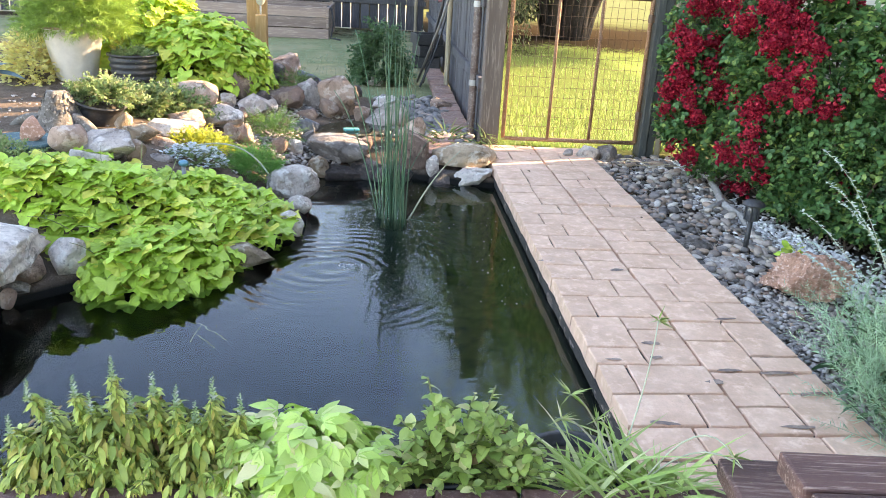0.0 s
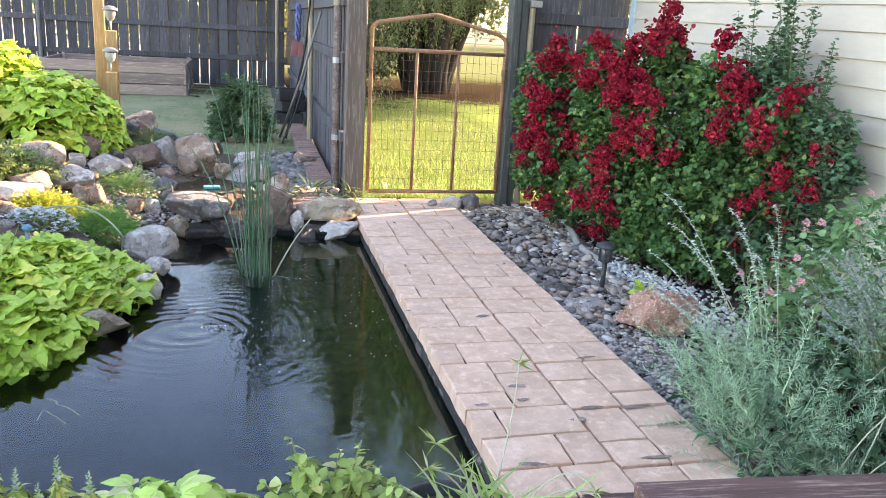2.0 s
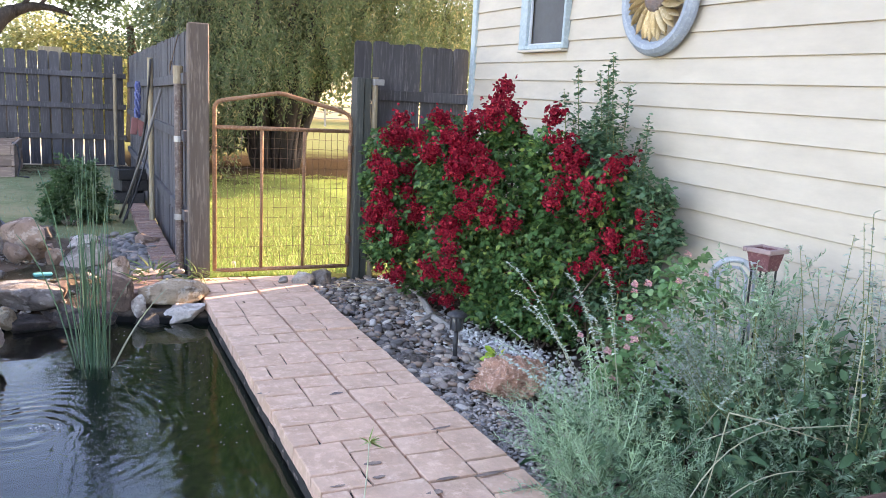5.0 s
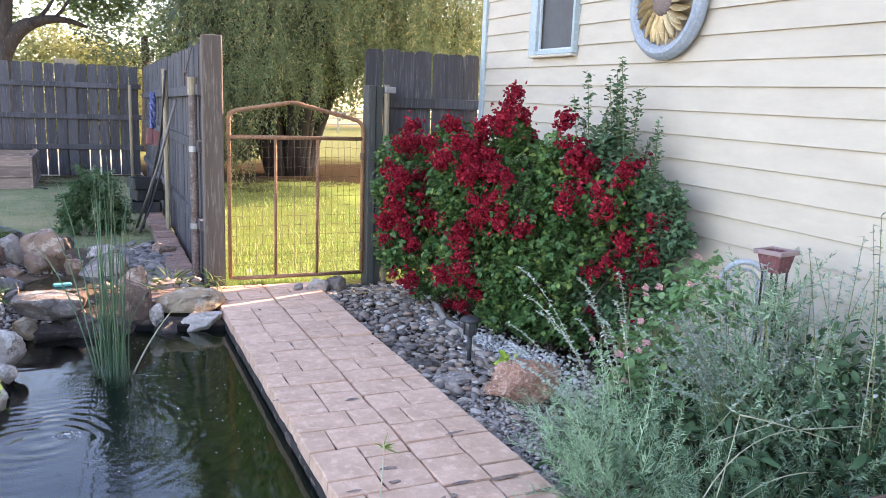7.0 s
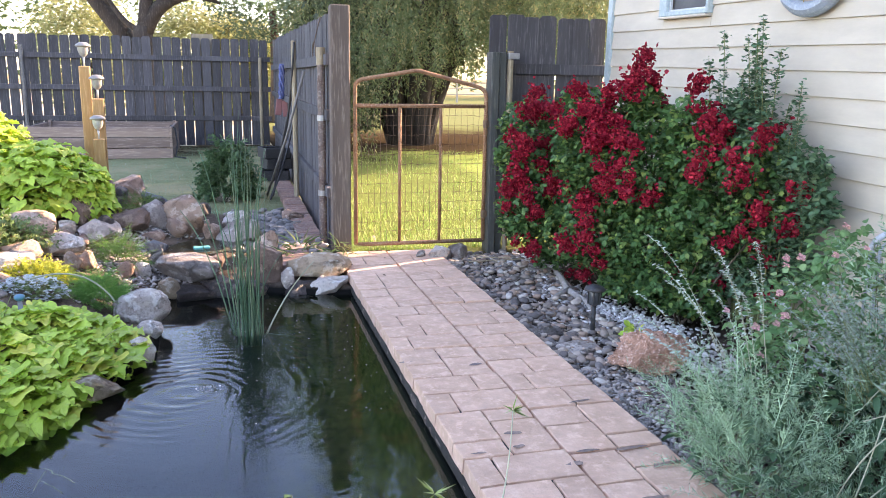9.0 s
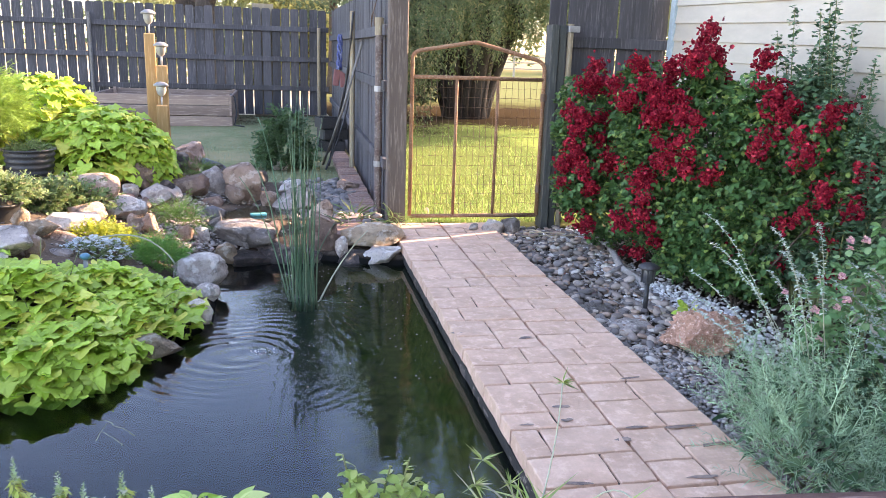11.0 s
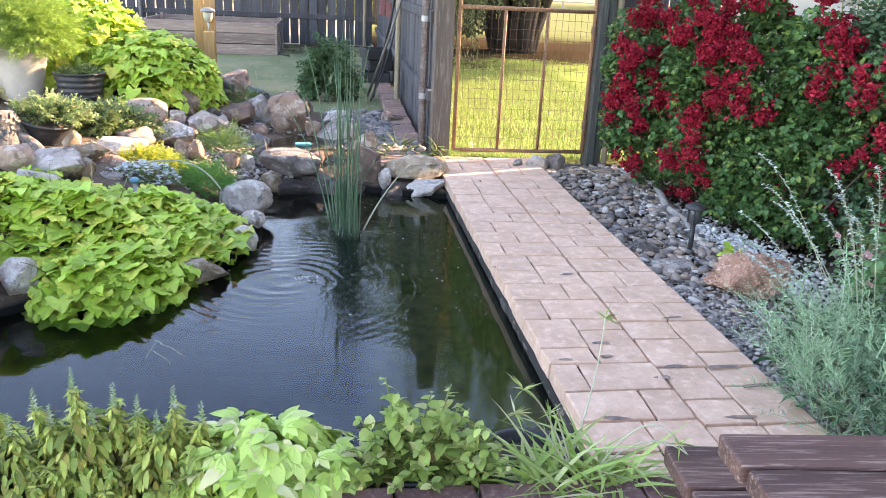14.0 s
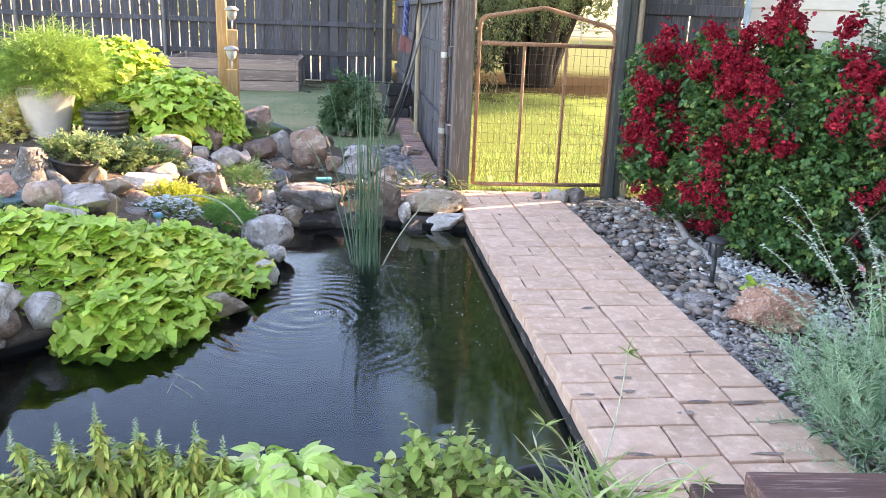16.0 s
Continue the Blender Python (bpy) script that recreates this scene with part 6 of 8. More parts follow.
def floret(seed):
    rr = random.Random(seed)
    pet = moved(diamond(0.55, -0.2, 0.62), np.array(Matrix.Scale(0.0165, 4)))
    out = []
    for ring_n, pitch, s in ((5, 18, 1.0), (3, 58, 0.75)):
        for k in range(ring_n):
            out.append(moved(pet, np.array(M((0, 0, 0), 360 * k / ring_n + rr.uniform(-20, 20), pitch + rr.uniform(-12, 12), rr.uniform(-15, 15), s * rr.uniform(0.85, 1.15)))))
    return merge(out)


def cluster_mesh(seed, n=22, r=0.042):
    """One loose flower head: small florets on a short twig."""
    rr = random.Random(seed)
    fl = [floret(seed * 10 + k) for k in range(3)] + [(ICO1[0] * r * 0.6, ICO1[1])]
    mats, pick = [np.eye(4)], [3]
    long = Vector((rr.gauss(0, 1), rr.gauss(0, 1), rr.gauss(0, 1))).normalized()
    for k in range(n):
        u = Vector((rr.gauss(0, 1), rr.gauss(0, 1), rr.gauss(0.2, 0.9))).normalized()
        q = u.to_track_quat("Z", "Y").to_matrix().to_4x4()
        at = u * r * rr.uniform(0.45, 1.0) + long * r * rr.uniform(-0.7, 0.7)
        mats.append(np.array(Matrix.Translation(at) @ q @ Matrix.Scale(rr.uniform(0.7, 1.15), 4)))
        pick.append(k % 3)
    me = joined("blossom", fl, mats, pick, smooth=True)
    me.materials.append(ROSE_RED)
    return me


def build_rose():
    rr = random.Random(33)
    bush = thing("rose_bush", "large rose bush full of dark red flower clusters against the house", "rose bush", (0, 0, 0))
    pts = []
    for x, y, z, r in BUSH:
        pts += dome(rr, (x, y, z), (r, r * 1.15, r), int(11500 * r * r), -0.95, 0.5)
    pts = [q for q in pts if q[0].z > 0.02 and q[0].x < 2.87]
    small = [leaf(1.0, lambda t: 0.4 * math.sin(math.pi * min(1, 0.12 + 0.88 * t)) ** 0.7, n=2, fold=f, droop=d) for f, d in ((0.3, 0.25), (0.15, 0.4), (0.5, 0.1))]
    trio = [merge([t] + [moved(t, np.array(M((-0.35, 0, 0), a, 0, 0, 0.85))) for a in (70, -70)]) for t in small]
    plant(bush, trio, bushy(rr, pts, (0.026, 0.046), (-60, 40)), ROSE_LEAF, 90, near=(1.2, 4.0, 0.8))
    for k in range(26):
        x, y, z, r = BUSH[k % len(BUSH)]
        stems(bush, rr, (2.4, rr.uniform(4.3, 5.4), -0.06), [(x, y, z + r * 0.5)], 0.008, BARK, "cane", 0.05)
    shapes = [cluster_mesh(s) for s in range(6)]
    spots = []
    for x, y, z, r in HEADS_LEFT + HEADS_CROWN + HEADS_MIDDLE + HEADS_RIGHT:
        for k in range(max(1, round((5.2 if x < 2.1 else 3.7) * (r / 0.055) ** 1.8))):
            off = Vector((rr.gauss(0, 1), rr.gauss(0, 1), rr.gauss(0, 1)))
            off = off.normalized() * rr.random() ** 0.5 * max(0.0, r - 0.012)
            spots.append((Vector((x, y, z + 0.01)) + off, rr.uniform(0.7, 1.2)))
    rr.shuffle(spots)
    for p, size in spots[:298]:
        ob = new("blossom", shapes[rr.randrange(6)])
        ob.parent = bush
        ob.matrix_basis = Matrix.Translation(p) @ Euler((rr.uniform(0, 6), rr.uniform(0, 6), rr.uniform(0, 6))).to_matrix().to_4x4() @ Matrix.Scale(size, 4)
    rest = [M(p + Vector((rr.gauss(0, 0.036), rr.gauss(0, 0.036), rr.gauss(0, 0.036))), rr.uniform(0, 360), rr.uniform(-20, 80), rr.uniform(0, 360), rr.uniform(0.7, 1.2)) for n, (p, size) in enumerate(spots) for k in range(6 if n < 298 else 24)]
    plant(bush, [floret(s) for s in (71, 72, 73)], rest, ROSE_RED, 0, rest="loose_petals")

    shrub = thing("wall_shrub", "slender green shrub with upright leafy shoots by the wall", "shrub", (0, 0, 0))
    mats = []
    tips = ((4.51, 1.63), (4.25, 1.7), (4.09, 1.53), (4.32, 1.6), (3.97, 1.36), (4.59, 1.49), (4.39, 1.56), (4.21, 1.63), (4.13, 1.46), (4.51, 1.36), (3.79, 1.18), (3.82, 1.08), (3.69, 0.95), (4.3, 1.4), (4.2, 1.3), (4.05, 1.25), (4.4, 1.3), (3.9, 1.0), (4.1, 1.1), (4.35, 1.15), (3.72, 0.85), (4.0, 0.95))
    for k, (ty, tz) in enumerate(tips + tips[13:]):
        tip = Vector((rr.uniform(2.6, 2.76), ty + rr.uniform(-0.03, 0.03), tz))
        base = Vector((rr.uniform(2.62, 2.78), 0.6 * ty + 0.4 * 4.05, 0.0))
        bm = bmesh.new()
        line = bez(base, (base + tip) / 2 + Vector((rr.uniform(-0.05, 0.05), rr.uniform(-0.1, 0.1), 0.1)), tip, 12)
        tube(bm, line, 0.006, 5, taper=0.002)
        part("shoot", bm, STEM, shrub, smooth=True)
        for j in range(230):
            t = rr.uniform(0.35, 1.0) * 12
            i = min(11, int(t))
            wide = 0.045 * (1.25 - t / 12)
            p = line[i].lerp(line[i + 1], t - i) + Vector((rr.gauss(0, wide), rr.gauss(0, wide), rr.gauss(0, 0.012)))
            mats.append(M(p, rr.uniform(0, 360), rr.uniform(-10, 50), rr.uniform(-30, 30), rr.uniform(0.022, 0.046) * (1.15 - 0.4 * t / 12)))
    # the low clumps are added to darken the shaded hollow by the wall
    for x, y, z, r in ((2.64, 4.3, 0.3, 0.2), (2.68, 4.05, 0.3, 0.19), (2.74, 3.85, 0.4, 0.14), (2.66, 4.3, 1.18, 0.15), (2.68, 4.12, 1.0, 0.19), (2.7, 3.8, 0.92, 0.14), (2.66, 4.42, 0.98, 0.16), (2.72, 3.72, 0.75, 0.13)):
        mats += bushy(rr, dome(rr, (x, y, z), (r * 0.8, r, r), 620, -1.0, 0.3), (0.022, 0.044))
    # leaf colour darkened for the shadow behind the rose bush
    plant(shrub, small, mats, foliage("shade_darkened_shrub_leaf", (0.085, 0.17, 0.085), (0.145, 0.25, 0.14), (0.22, 0.33, 0.19), trans=0.3), 60, near=(1.5, 3, 1.5))


build_rose()


# ---- grey-green sage and herbs on the right ----
def build_sage():
    rr = random.Random(34)
    feather = [frond(44, 1.0, FINE, 55, d, random.Random(60 + i), 0.005, 0.18) for i, d in enumerate((0.2, 0.35, 0.1, 0.5))]
    stalk = [frond(32, 1.0, SLIM, 58, d, random.Random(70 + i), 0.005, 0.165) for i, d in enumerate((0.1, 0.3, 0.05, 0.45))]
    low = "feathery grey-green artemisia clump spilling towards the walkway"
    high = "loose clump of grey-green sage stalks by the wall"
    spots = (((1.68, 2.8), 0.27, 0.32, 105, SAGE_PALE, 1.1, feather, low), ((1.56, 2.46), 0.25, 0.34, 95, SAGE_PALE, 1.1, feather, low), ((1.84, 3.0), 0.18, 0.24, 36, SAGE_PALE, 0.8, feather, low), ((1.72, 2.15), 0.3, 0.3, 60, SAGE, 1.1, feather, low),
             ((2.04, 2.62), 0.28, 0.5, 34, SAGE, 1.0, stalk, high), ((2.3, 2.6), 0.3, 0.88, 105, SAGE, 1.15, stalk, high), ((2.45, 2.42), 0.26, 0.66, 44, SAGE, 1.1, stalk, high), ((2.0, 2.2), 0.3, 0.3, 40, SAGE, 1.0, feather, low), ((2.44, 2.66), 0.15, 0.84, 42, SAGE, 1.0, stalk, high), ((2.58, 2.2), 0.26, 0.72, 56, SAGE, 1.1, stalk, high), ((2.25, 2.3), 0.24, 0.5, 44, SAGE, 1.1, stalk, high))
    for (cx, cy), r, h, n, tone, big, temps, label in spots:
        s = thing("artemisia" if temps is feather else "sage", label, "plant", (cx, cy, -0.06), group="artemisia clumps")
        mats = []
        for k in range(n):
            a, q = rr.uniform(0, 360), rr.random()
            rad = r * (q ** 0.6) * 0.8
            tall = h * (0.95 - 0.7 * (rad / r) ** 1.5)
            p = (rad * math.cos(radians(a)), rad * math.sin(radians(a)), tall * rr.uniform(0.3, 1.0))
            mats.append(M(p, a + rr.uniform(-50, 50), rr.uniform(20, 85), rr.uniform(0, 360), rr.uniform(0.12, 0.3) * big))
        plant(s, temps, mats, tone, 14, "sprig", near=(0, -1, 1))
        stems(s, rr, (0, 0, 0), [(m.translation.x, m.translation.y, m.translation.z) for m in mats[::6]], 0.003, STEM)
    d = thing("dark_herb", "dark green leafy herb under the sage", "plant", (0, 0, 0))
    pts = dome(rr, (2.1, 2.5, 0.02), (0.72, 0.72, 0.3), 1900, -0.1, 0.3)
    plant(d, LANCE, bushy(rr, pts, (0.04, 0.08)), SAGE_DARK, 60, near=(1.2, 1.6, 0.6))
    pts = dome(rr, (2.55, 2.3, 0.25), (0.32, 0.42, 0.42), 900, -0.3, 0.3)
    plant(d, LANCE + OVAL, bushy(rr, pts, (0.035, 0.07), (-50, 40)), foliage("mid_herb_leaf", (0.05, 0.11, 0.055), (0.09, 0.17, 0.085), (0.13, 0.22, 0.12), trans=0.25, rough=0.6), 0, rest="broad_foliage")
    # tall sage wands against the wall
    tall = thing("russian_sage", "tall thin silvery sage wands against the siding", "plant", (0, 0, 0))
    mats = []
    for k in range(84):
        b = Vector((rr.uniform(2.3, 2.8), rr.uniform(1.75, 2.95), 0.15))
        t = b + Vector((rr.gauss(-0.02, 0.1), rr.gauss(0, 0.1), rr.uniform(0.45, 0.9) * (0.75 + 0.5 * sm(2.6, 2.1, b.y))))
        line = bez(b, (b + t) / 2 + Vector((0, 0, 0.08)), t, 10)
        bm = bmesh.new()
        tube(bm, line, 0.0024, 4, taper=0.001)
        part("wand", bm, STEM_PALE if k % 3 == 0 else STEM, tall, smooth=True)
        for j in range(80):
            q = rr.uniform(0.25, 1.0) * 10
            i = min(9, int(q))
            p = line[i].lerp(line[i + 1], q - i)
            mats.append(M(p, rr.uniform(0, 360), rr.uniform(0, 50), rr.uniform(-40, 40), rr.uniform(0.008, 0.026)))
    plant(tall, TINY + LANCE, mats, SILVER, 0)
    # pale flower wands leaning over the pebbles
    w = thing("silver_wands", "thin arching wands with tiny pale flowers over the pebbles", "plant", (0, 0, 0))
    mats, bells = [], []
    for (bx, by, bz), (tx, ty, tz) in (((1.75, 2.9, 0.15), (1.72, 3.62, 0.66)), ((1.8, 2.85, 0.2), (1.76, 3.06, 0.62)), ((1.85, 2.9, 0.2), (1.8, 3.0, 0.55)), ((1.7, 2.9, 0.15), (1.62, 3.5, 0.42)), ((1.75, 2.9, 0.15), (1.66, 3.55, 0.3)), ((1.75, 2.95, 0.1), (1.7, 3.6, 0.22)), ((1.7, 2.8, 0.15), (1.55, 3.3, 0.3)), ((1.9, 2.9, 0.2), (1.92, 3.1, 0.6)), ((1.8, 2.3, 0.3), (2.6, 2.35, 0.36)), ((1.8, 2.4, 0.2), (2.4, 2.5, 0.5)), ((1.78, 2.95, 0.2), (1.7, 3.5, 0.55)), ((1.8, 2.95, 0.2), (1.74, 3.45, 0.48)), ((1.9, 3.0, 0.2), (1.86, 3.3, 0.66)), ((1.95, 3.0, 0.3), (2.0, 3.2, 0.7)), ((1.85, 2.95, 0.2), (1.8, 3.2, 0.5))):
        line = bez((bx, by, bz), ((bx + tx) / 2, (by + ty) / 2, max(bz, tz) * 0.95), (tx, ty, tz), 12)
        bm = bmesh.new()
        tube(bm, line, 0.0019, 5, taper=0.001)
        part("wand", bm, STEM_PALE, w, smooth=True)
        for j in range(66):
            q = (0.3 + 0.7 * (j // 3) / 22) * 12
            i = min(11, int(q))
            p = line[i].lerp(line[i + 1], q - i)
            bells.append(M(p, rr.uniform(0, 360), rr.uniform(-20, 50), 0, rr.uniform(0.012, 0.022)))
    # a fan of grey flower spikes leaning to the path
    for k in range(30):
        b = Vector((rr.uniform(1.95, 2.25), rr.uniform(2.35, 2.6), 0.25))
        t = Vector((rr.uniform(1.8, 2.1), rr.uniform(2.6, 2.85), 0.0))
        t.z = 0.66 - 0.35 * rr.random() ** 1.5
        line = bez(b, (b + t) / 2 + Vector((0, 0, 0.05)), t, 12)
        bm = bmesh.new()
        tube(bm, line, 0.0014, 4, taper=0.0007)
        part("wand", bm, STEM, w, smooth=True)
        for j in range(120):
            q = rr.uniform(0.3, 1.0) * 12
            i = min(11, int(q))
            mats.append(M(line[i].lerp(line[i + 1], q - i), rr.uniform(0, 360), rr.uniform(-20, 60), 0, rr.uniform(0.008, 0.018)))
    plant(w, TINY, mats, SILVER, 0, rest="blossom_haze")
    plant(w, TINY, bells, foliage("pale_bell_flower", (0.66, 0.68, 0.6), (0.52, 0.57, 0.46), (0.74, 0.72, 0.72), trans=0.25), 0, rest="wand_bloom")
    for pts in (((1.6, 2.14, 0.0), (1.66, 2.12, 0.22), (1.71, 2.12, 0.475)), ((1.71, 2.12, 0.475), (1.9, 2.12, 0.42), (2.2, 2.15, 0.3)), ((1.55, 2.12, 0.14), (1.66, 2.1, 0.44), (2.0, 2.13, 0.385)), ((2.0, 2.13, 0.385), (2.2, 2.14, 0.36), (2.42, 2.15, 0.34)), ((1.62, 2.1, 0.12), (1.76, 2.08, 0.3), (2.05, 2.1, 0.24))):
        bm = bmesh.new()
        tube(bm, bez(*pts), 0.0026, 6, taper=0.0016)
        part("dry_stick", bm, STEM_PALE, w, smooth=True)


build_sage()


def build_lantana():
    rr = random.Random(35)
    l = thing("lantana", "green lantana with small pink flower heads", "plant", (2.18, 3.05, -0.06))
    pts = dome(rr, (0.02, 0, 0.3), (0.3, 0.34, 0.38), 1000, -0.5, 0.4) + dome(rr, (0.12, -0.05, 0.66), (0.17, 0.2, 0.22), 360, -0.5, 0.4)
    plant(l, ROUND + LANCE, bushy(rr, pts, (0.028, 0.05)), foliage("lantana_leaf", (0.13, 0.26, 0.1), (0.22, 0.37, 0.16), (0.3, 0.42, 0.2)), 40, near=(-0.6, -0.8, 0.5))
    stems(l, rr, (0, 0, 0), [tuple(p) for p, a, e in pts[:16]], 0.005, STEM)
    fl = floret(4)
    me = joined("head", [fl], [np.array(Matrix.Translation((0.011 * math.cos(k * 0.9), 0.011 * math.sin(k * 0.9), 0.006 * (k % 3))) @ Matrix.Scale(0.6, 4)) for k in range(8)], smooth=True)
    me.materials.append(PINK_PETAL)
    for x, y, z in ((1.9, 2.87, 0.7), (1.96, 2.86, 0.7), (2.06, 2.8, 0.72), (2.12, 2.83, 0.82), (1.84, 2.88, 0.31), (1.9, 2.88, 0.56), (1.72, 2.95, 0.48), (1.82, 2.9, 0.42), (1.92, 2.86, 0.47), (1.89, 2.87, 0.44), (1.93, 2.9, 0.66), (2.2, 2.8, 0.74)):
        ob = new("flower_head", me)
        ob.parent = l
        ob.matrix_basis = Matrix.Translation(Vector((x - 2.18, y - 3.05, z + 0.06))) @ Euler((rr.uniform(0, 0.9), rr.uniform(-0.6, 0.3), 0)).to_matrix().to_4x4() @ Matrix.Scale(rr.uniform(0.65, 1.0), 4)


build_lantana()


# ---- reeds in the pond ----
def build_reeds():
    rr = random.Random(36)
    r = thing("reed_clump", "tall slender green reeds growing out of the pond", "reeds", (-0.05, 4.9, -0.3))
    meshes = []
    for k in range(8):
        lean, h = 0.01 + 0.013 * k, 1.0
        bm = bmesh.new()
        line = [p + Vector((0, 0.007 * math.sin(8 * p.z + k), 0)) for p in bez((0, 0, 0), (-lean * 0.35, 0.02, h * 0.5), (lean * (1 + 0.9 * (k > 5)), 0, h * (1.0 - 0.12 * (k > 5))), 9)]
        tube(bm, line, [0.005, 0.005, 0.0045, 0.004, 0.0036, 0.0031, 0.0026, 0.002, 0.0014, 0.0005], 5)
        me = finish(bm, True)
        me.materials.append(REED)
        meshes.append(me)
    for k in range(40):
        a = rr.uniform(0, 360)
        q = rr.random()
        ob = new("reed", meshes[rr.choice((0, 1, 1, 2, 2, 3, 4, 5, 5, 6, 7))])
        ob.parent = r
        d = 0.075 * math.sqrt(rr.random())
        ob.matrix_basis = pose(d * math.cos(radians(a)), d * math.sin(radians(a)), 0, 0, 0, a + rr.uniform(-40, 40)) @ Matrix.Diagonal((1, 1, 0.55 + 0.92 * q ** 0.8, 1))
    bm = bmesh.new()
    tube(bm, bez((0.08, 0, 0.15), (0.2, -0.06, 0.45), (0.36, -0.1, 0.62), 9), 0.006, 6, taper=0.002)
    part("dry_reed", bm, STEM_PALE, r, smooth=True)
    for a, b in (((-0.08, 0, 0.15), (-0.3, 0.05, 1.05)), ((-0.09, 0.02, 0.15), (-0.36, 0.1, 0.9)), ((-0.07, 0, 0.15), (-0.24, -0.05, 1.25)), ((0.1, 0, 0.17), (0.22, -0.02, 0.13))):
        bm = bmesh.new()
        tube(bm, bez(a, ((a[0] * 0.6 + b[0] * 0.4), a[1], a[2] + (b[2] - a[2]) * 0.75), b, 9), 0.005, 5, taper=0.002)
        part("reed", bm, REED, r, smooth=True)


build_reeds()


# ---- small clumps on the bank ----
def tuft(name, label, at, r, h, temps, material, n, size, seed, own=24, petals=None):
    rr = random.Random(seed)
    t = thing(name, label, "plant", at)
    pts = dome(rr, (0, 0, 0), (r[0], r[1], h), n, 0.0, 0.5)
    plant(t, temps, [M(p, a + rr.uniform(-50, 50), e * 0.7 + rr.uniform(-25, 25), rr.uniform(-60, 60), rr.uniform(*size)) for p, a, e in pts], material, own, near=(0.3, -1, 0.6))
    if petals:
        star = merge([moved(TINY[0], np.array(M((0, 0, 0), 72 * k, 15, 0, 1.0))) for k in range(5)])
        pts = dome(rr, (0, 0, 0.01), (r[0] * 1.1, r[1] * 1.1, h * 1.25), 430, 0.05, 0.8)
        plant(t, [star], [M(p, rr.uniform(0, 360), rr.uniform(-30, 30), rr.uniform(-30, 30), rr.uniform(0.01, 0.018)) for p, a, e in pts], petals, 0, rest="blossoms")
    return t


FR_FINE = [frond(16, 1.0, NEEDLE, 50, d, random.Random(80 + i), 0.01) for i, d in enumerate((0.1, 0.3))]
FR_SOFT = [frond(12, 1.0, TINY, 60, d, random.Random(90 + i)) for i, d in enumerate((0.15, 0.35))]
tuft("sedum", "mat of bright yellow-green sedum on the bank", (-1.26, 5.3, 0.15), (0.2, 0.14), 0.09, FR_SOFT, SEDUM, 300, (0.05, 0.09), 41)
tuft("alyssum", "low mound of small white alyssum flowers", (-1.22, 4.97, 0.13), (0.2, 0.12), 0.1, FR_SOFT, HERB, 170, (0.04, 0.07), 42, petals=WHITE_PETAL)
tuft("soft_fern", "rounded bright green feathery clump at the shore", (-0.9, 5.2, 0.04), (0.15, 0.13), 0.15, FR_FINE, JUNIPER, 620, (0.06, 0.11), 43)
tuft("succulent_tuft", "loose green succulent tuft between stones", (-0.9, 6.12, 0.06), (0.17, 0.14), 0.15, FR_FINE, foliage("fresh_green", (0.16, 0.28, 0.07), (0.22, 0.34, 0.1)), 220, (0.08, 0.14), 44)
tuft("creeper", "grey-green creeping herb on the bank", (-1.58, 5.85, 0.26), (0.32, 0.24), 0.16, FR_SOFT, HERB, 420, (0.06, 0.13), 45)
tuft("bowl_herb", "grey-green trailing herb filling the bowl pot", (-1.79, 5.3, 0.44), (0.19, 0.16), 0.07, FR_SOFT, HERB, 280, (0.06, 0.12), 46)
tuft("pot_herb", "low herb in the ribbed black pot", (-1.92, 6.38, 0.55), (0.14, 0.14), 0.06, FR_SOFT, HERB, 160, (0.04, 0.07), 47)
tuft("herb_patch", "grey-green herb below the white pot", (-1.75, 5.75, 0.29), (0.3, 0.2), 0.13, FR_SOFT, HERB, 300, (0.06, 0.12), 48)
tuft("rock_weed", "fresh green tuft growing between boulders", (-0.88, 7.25, 0.24), (0.13, 0.1), 0.14, FR_FINE, foliage("weed_green", (0.2, 0.3, 0.08), (0.26, 0.36, 0.12)), 140, (0.06, 0.12), 49)
tuft("golden_bush", "small golden-leaved bush on the bank", (-2.62, 6.4, 0.27), (0.27, 0.25), 0.46, TINY, GOLD, 2300, (0.03, 0.055), 50)
tuft("feather_plant", "airy yellow-green feathery plant overflowing the white pot", (-2.3, 6.48, 0.72), (0.34, 0.32), 0.36, FR_FINE, FEATHER, 1500, (0.1, 0.2), 51)
tuft("bank_herb", "low dusty herb beside the metal ornament", (-2.0, 4.35, 0.28), (0.22, 0.16), 0.07, FR_SOFT, HERB, 160, (0.05, 0.09), 52)
tuft("post_grass", "tuft of green grass at the gate post", (0.68, 6.42, -0.02), (0.14, 0.05), 0.12, BLADE, foliage("weed_grass", (0.18, 0.26, 0.08), (0.3, 0.34, 0.12)), 60, (0.08, 0.16), 53)
tuft("lawn_shrub", "dark green shrub at the edge of the lawn", (-0.17, 9.6, 0.0), (0.27, 0.26), 0.62, FR_SOFT, foliage("dark_shrub", (0.075, 0.135, 0.06), (0.12, 0.19, 0.085)), 430, (0.12, 0.22), 54)
tuft("water_weed", "thin green weed at the inlet rocks", (0.35, 6.3, 0.02), (0.12, 0.1), 0.14, NEEDLE, HERB, 60, (0.08, 0.16), 55)
tuft("pebble_weed", "small yellow-green seedling on the white chips", (1.98, 4.1, -0.04), (0.08, 0.08), 0.1, ROUND, LIME, 30, (0.03, 0.05), 56)


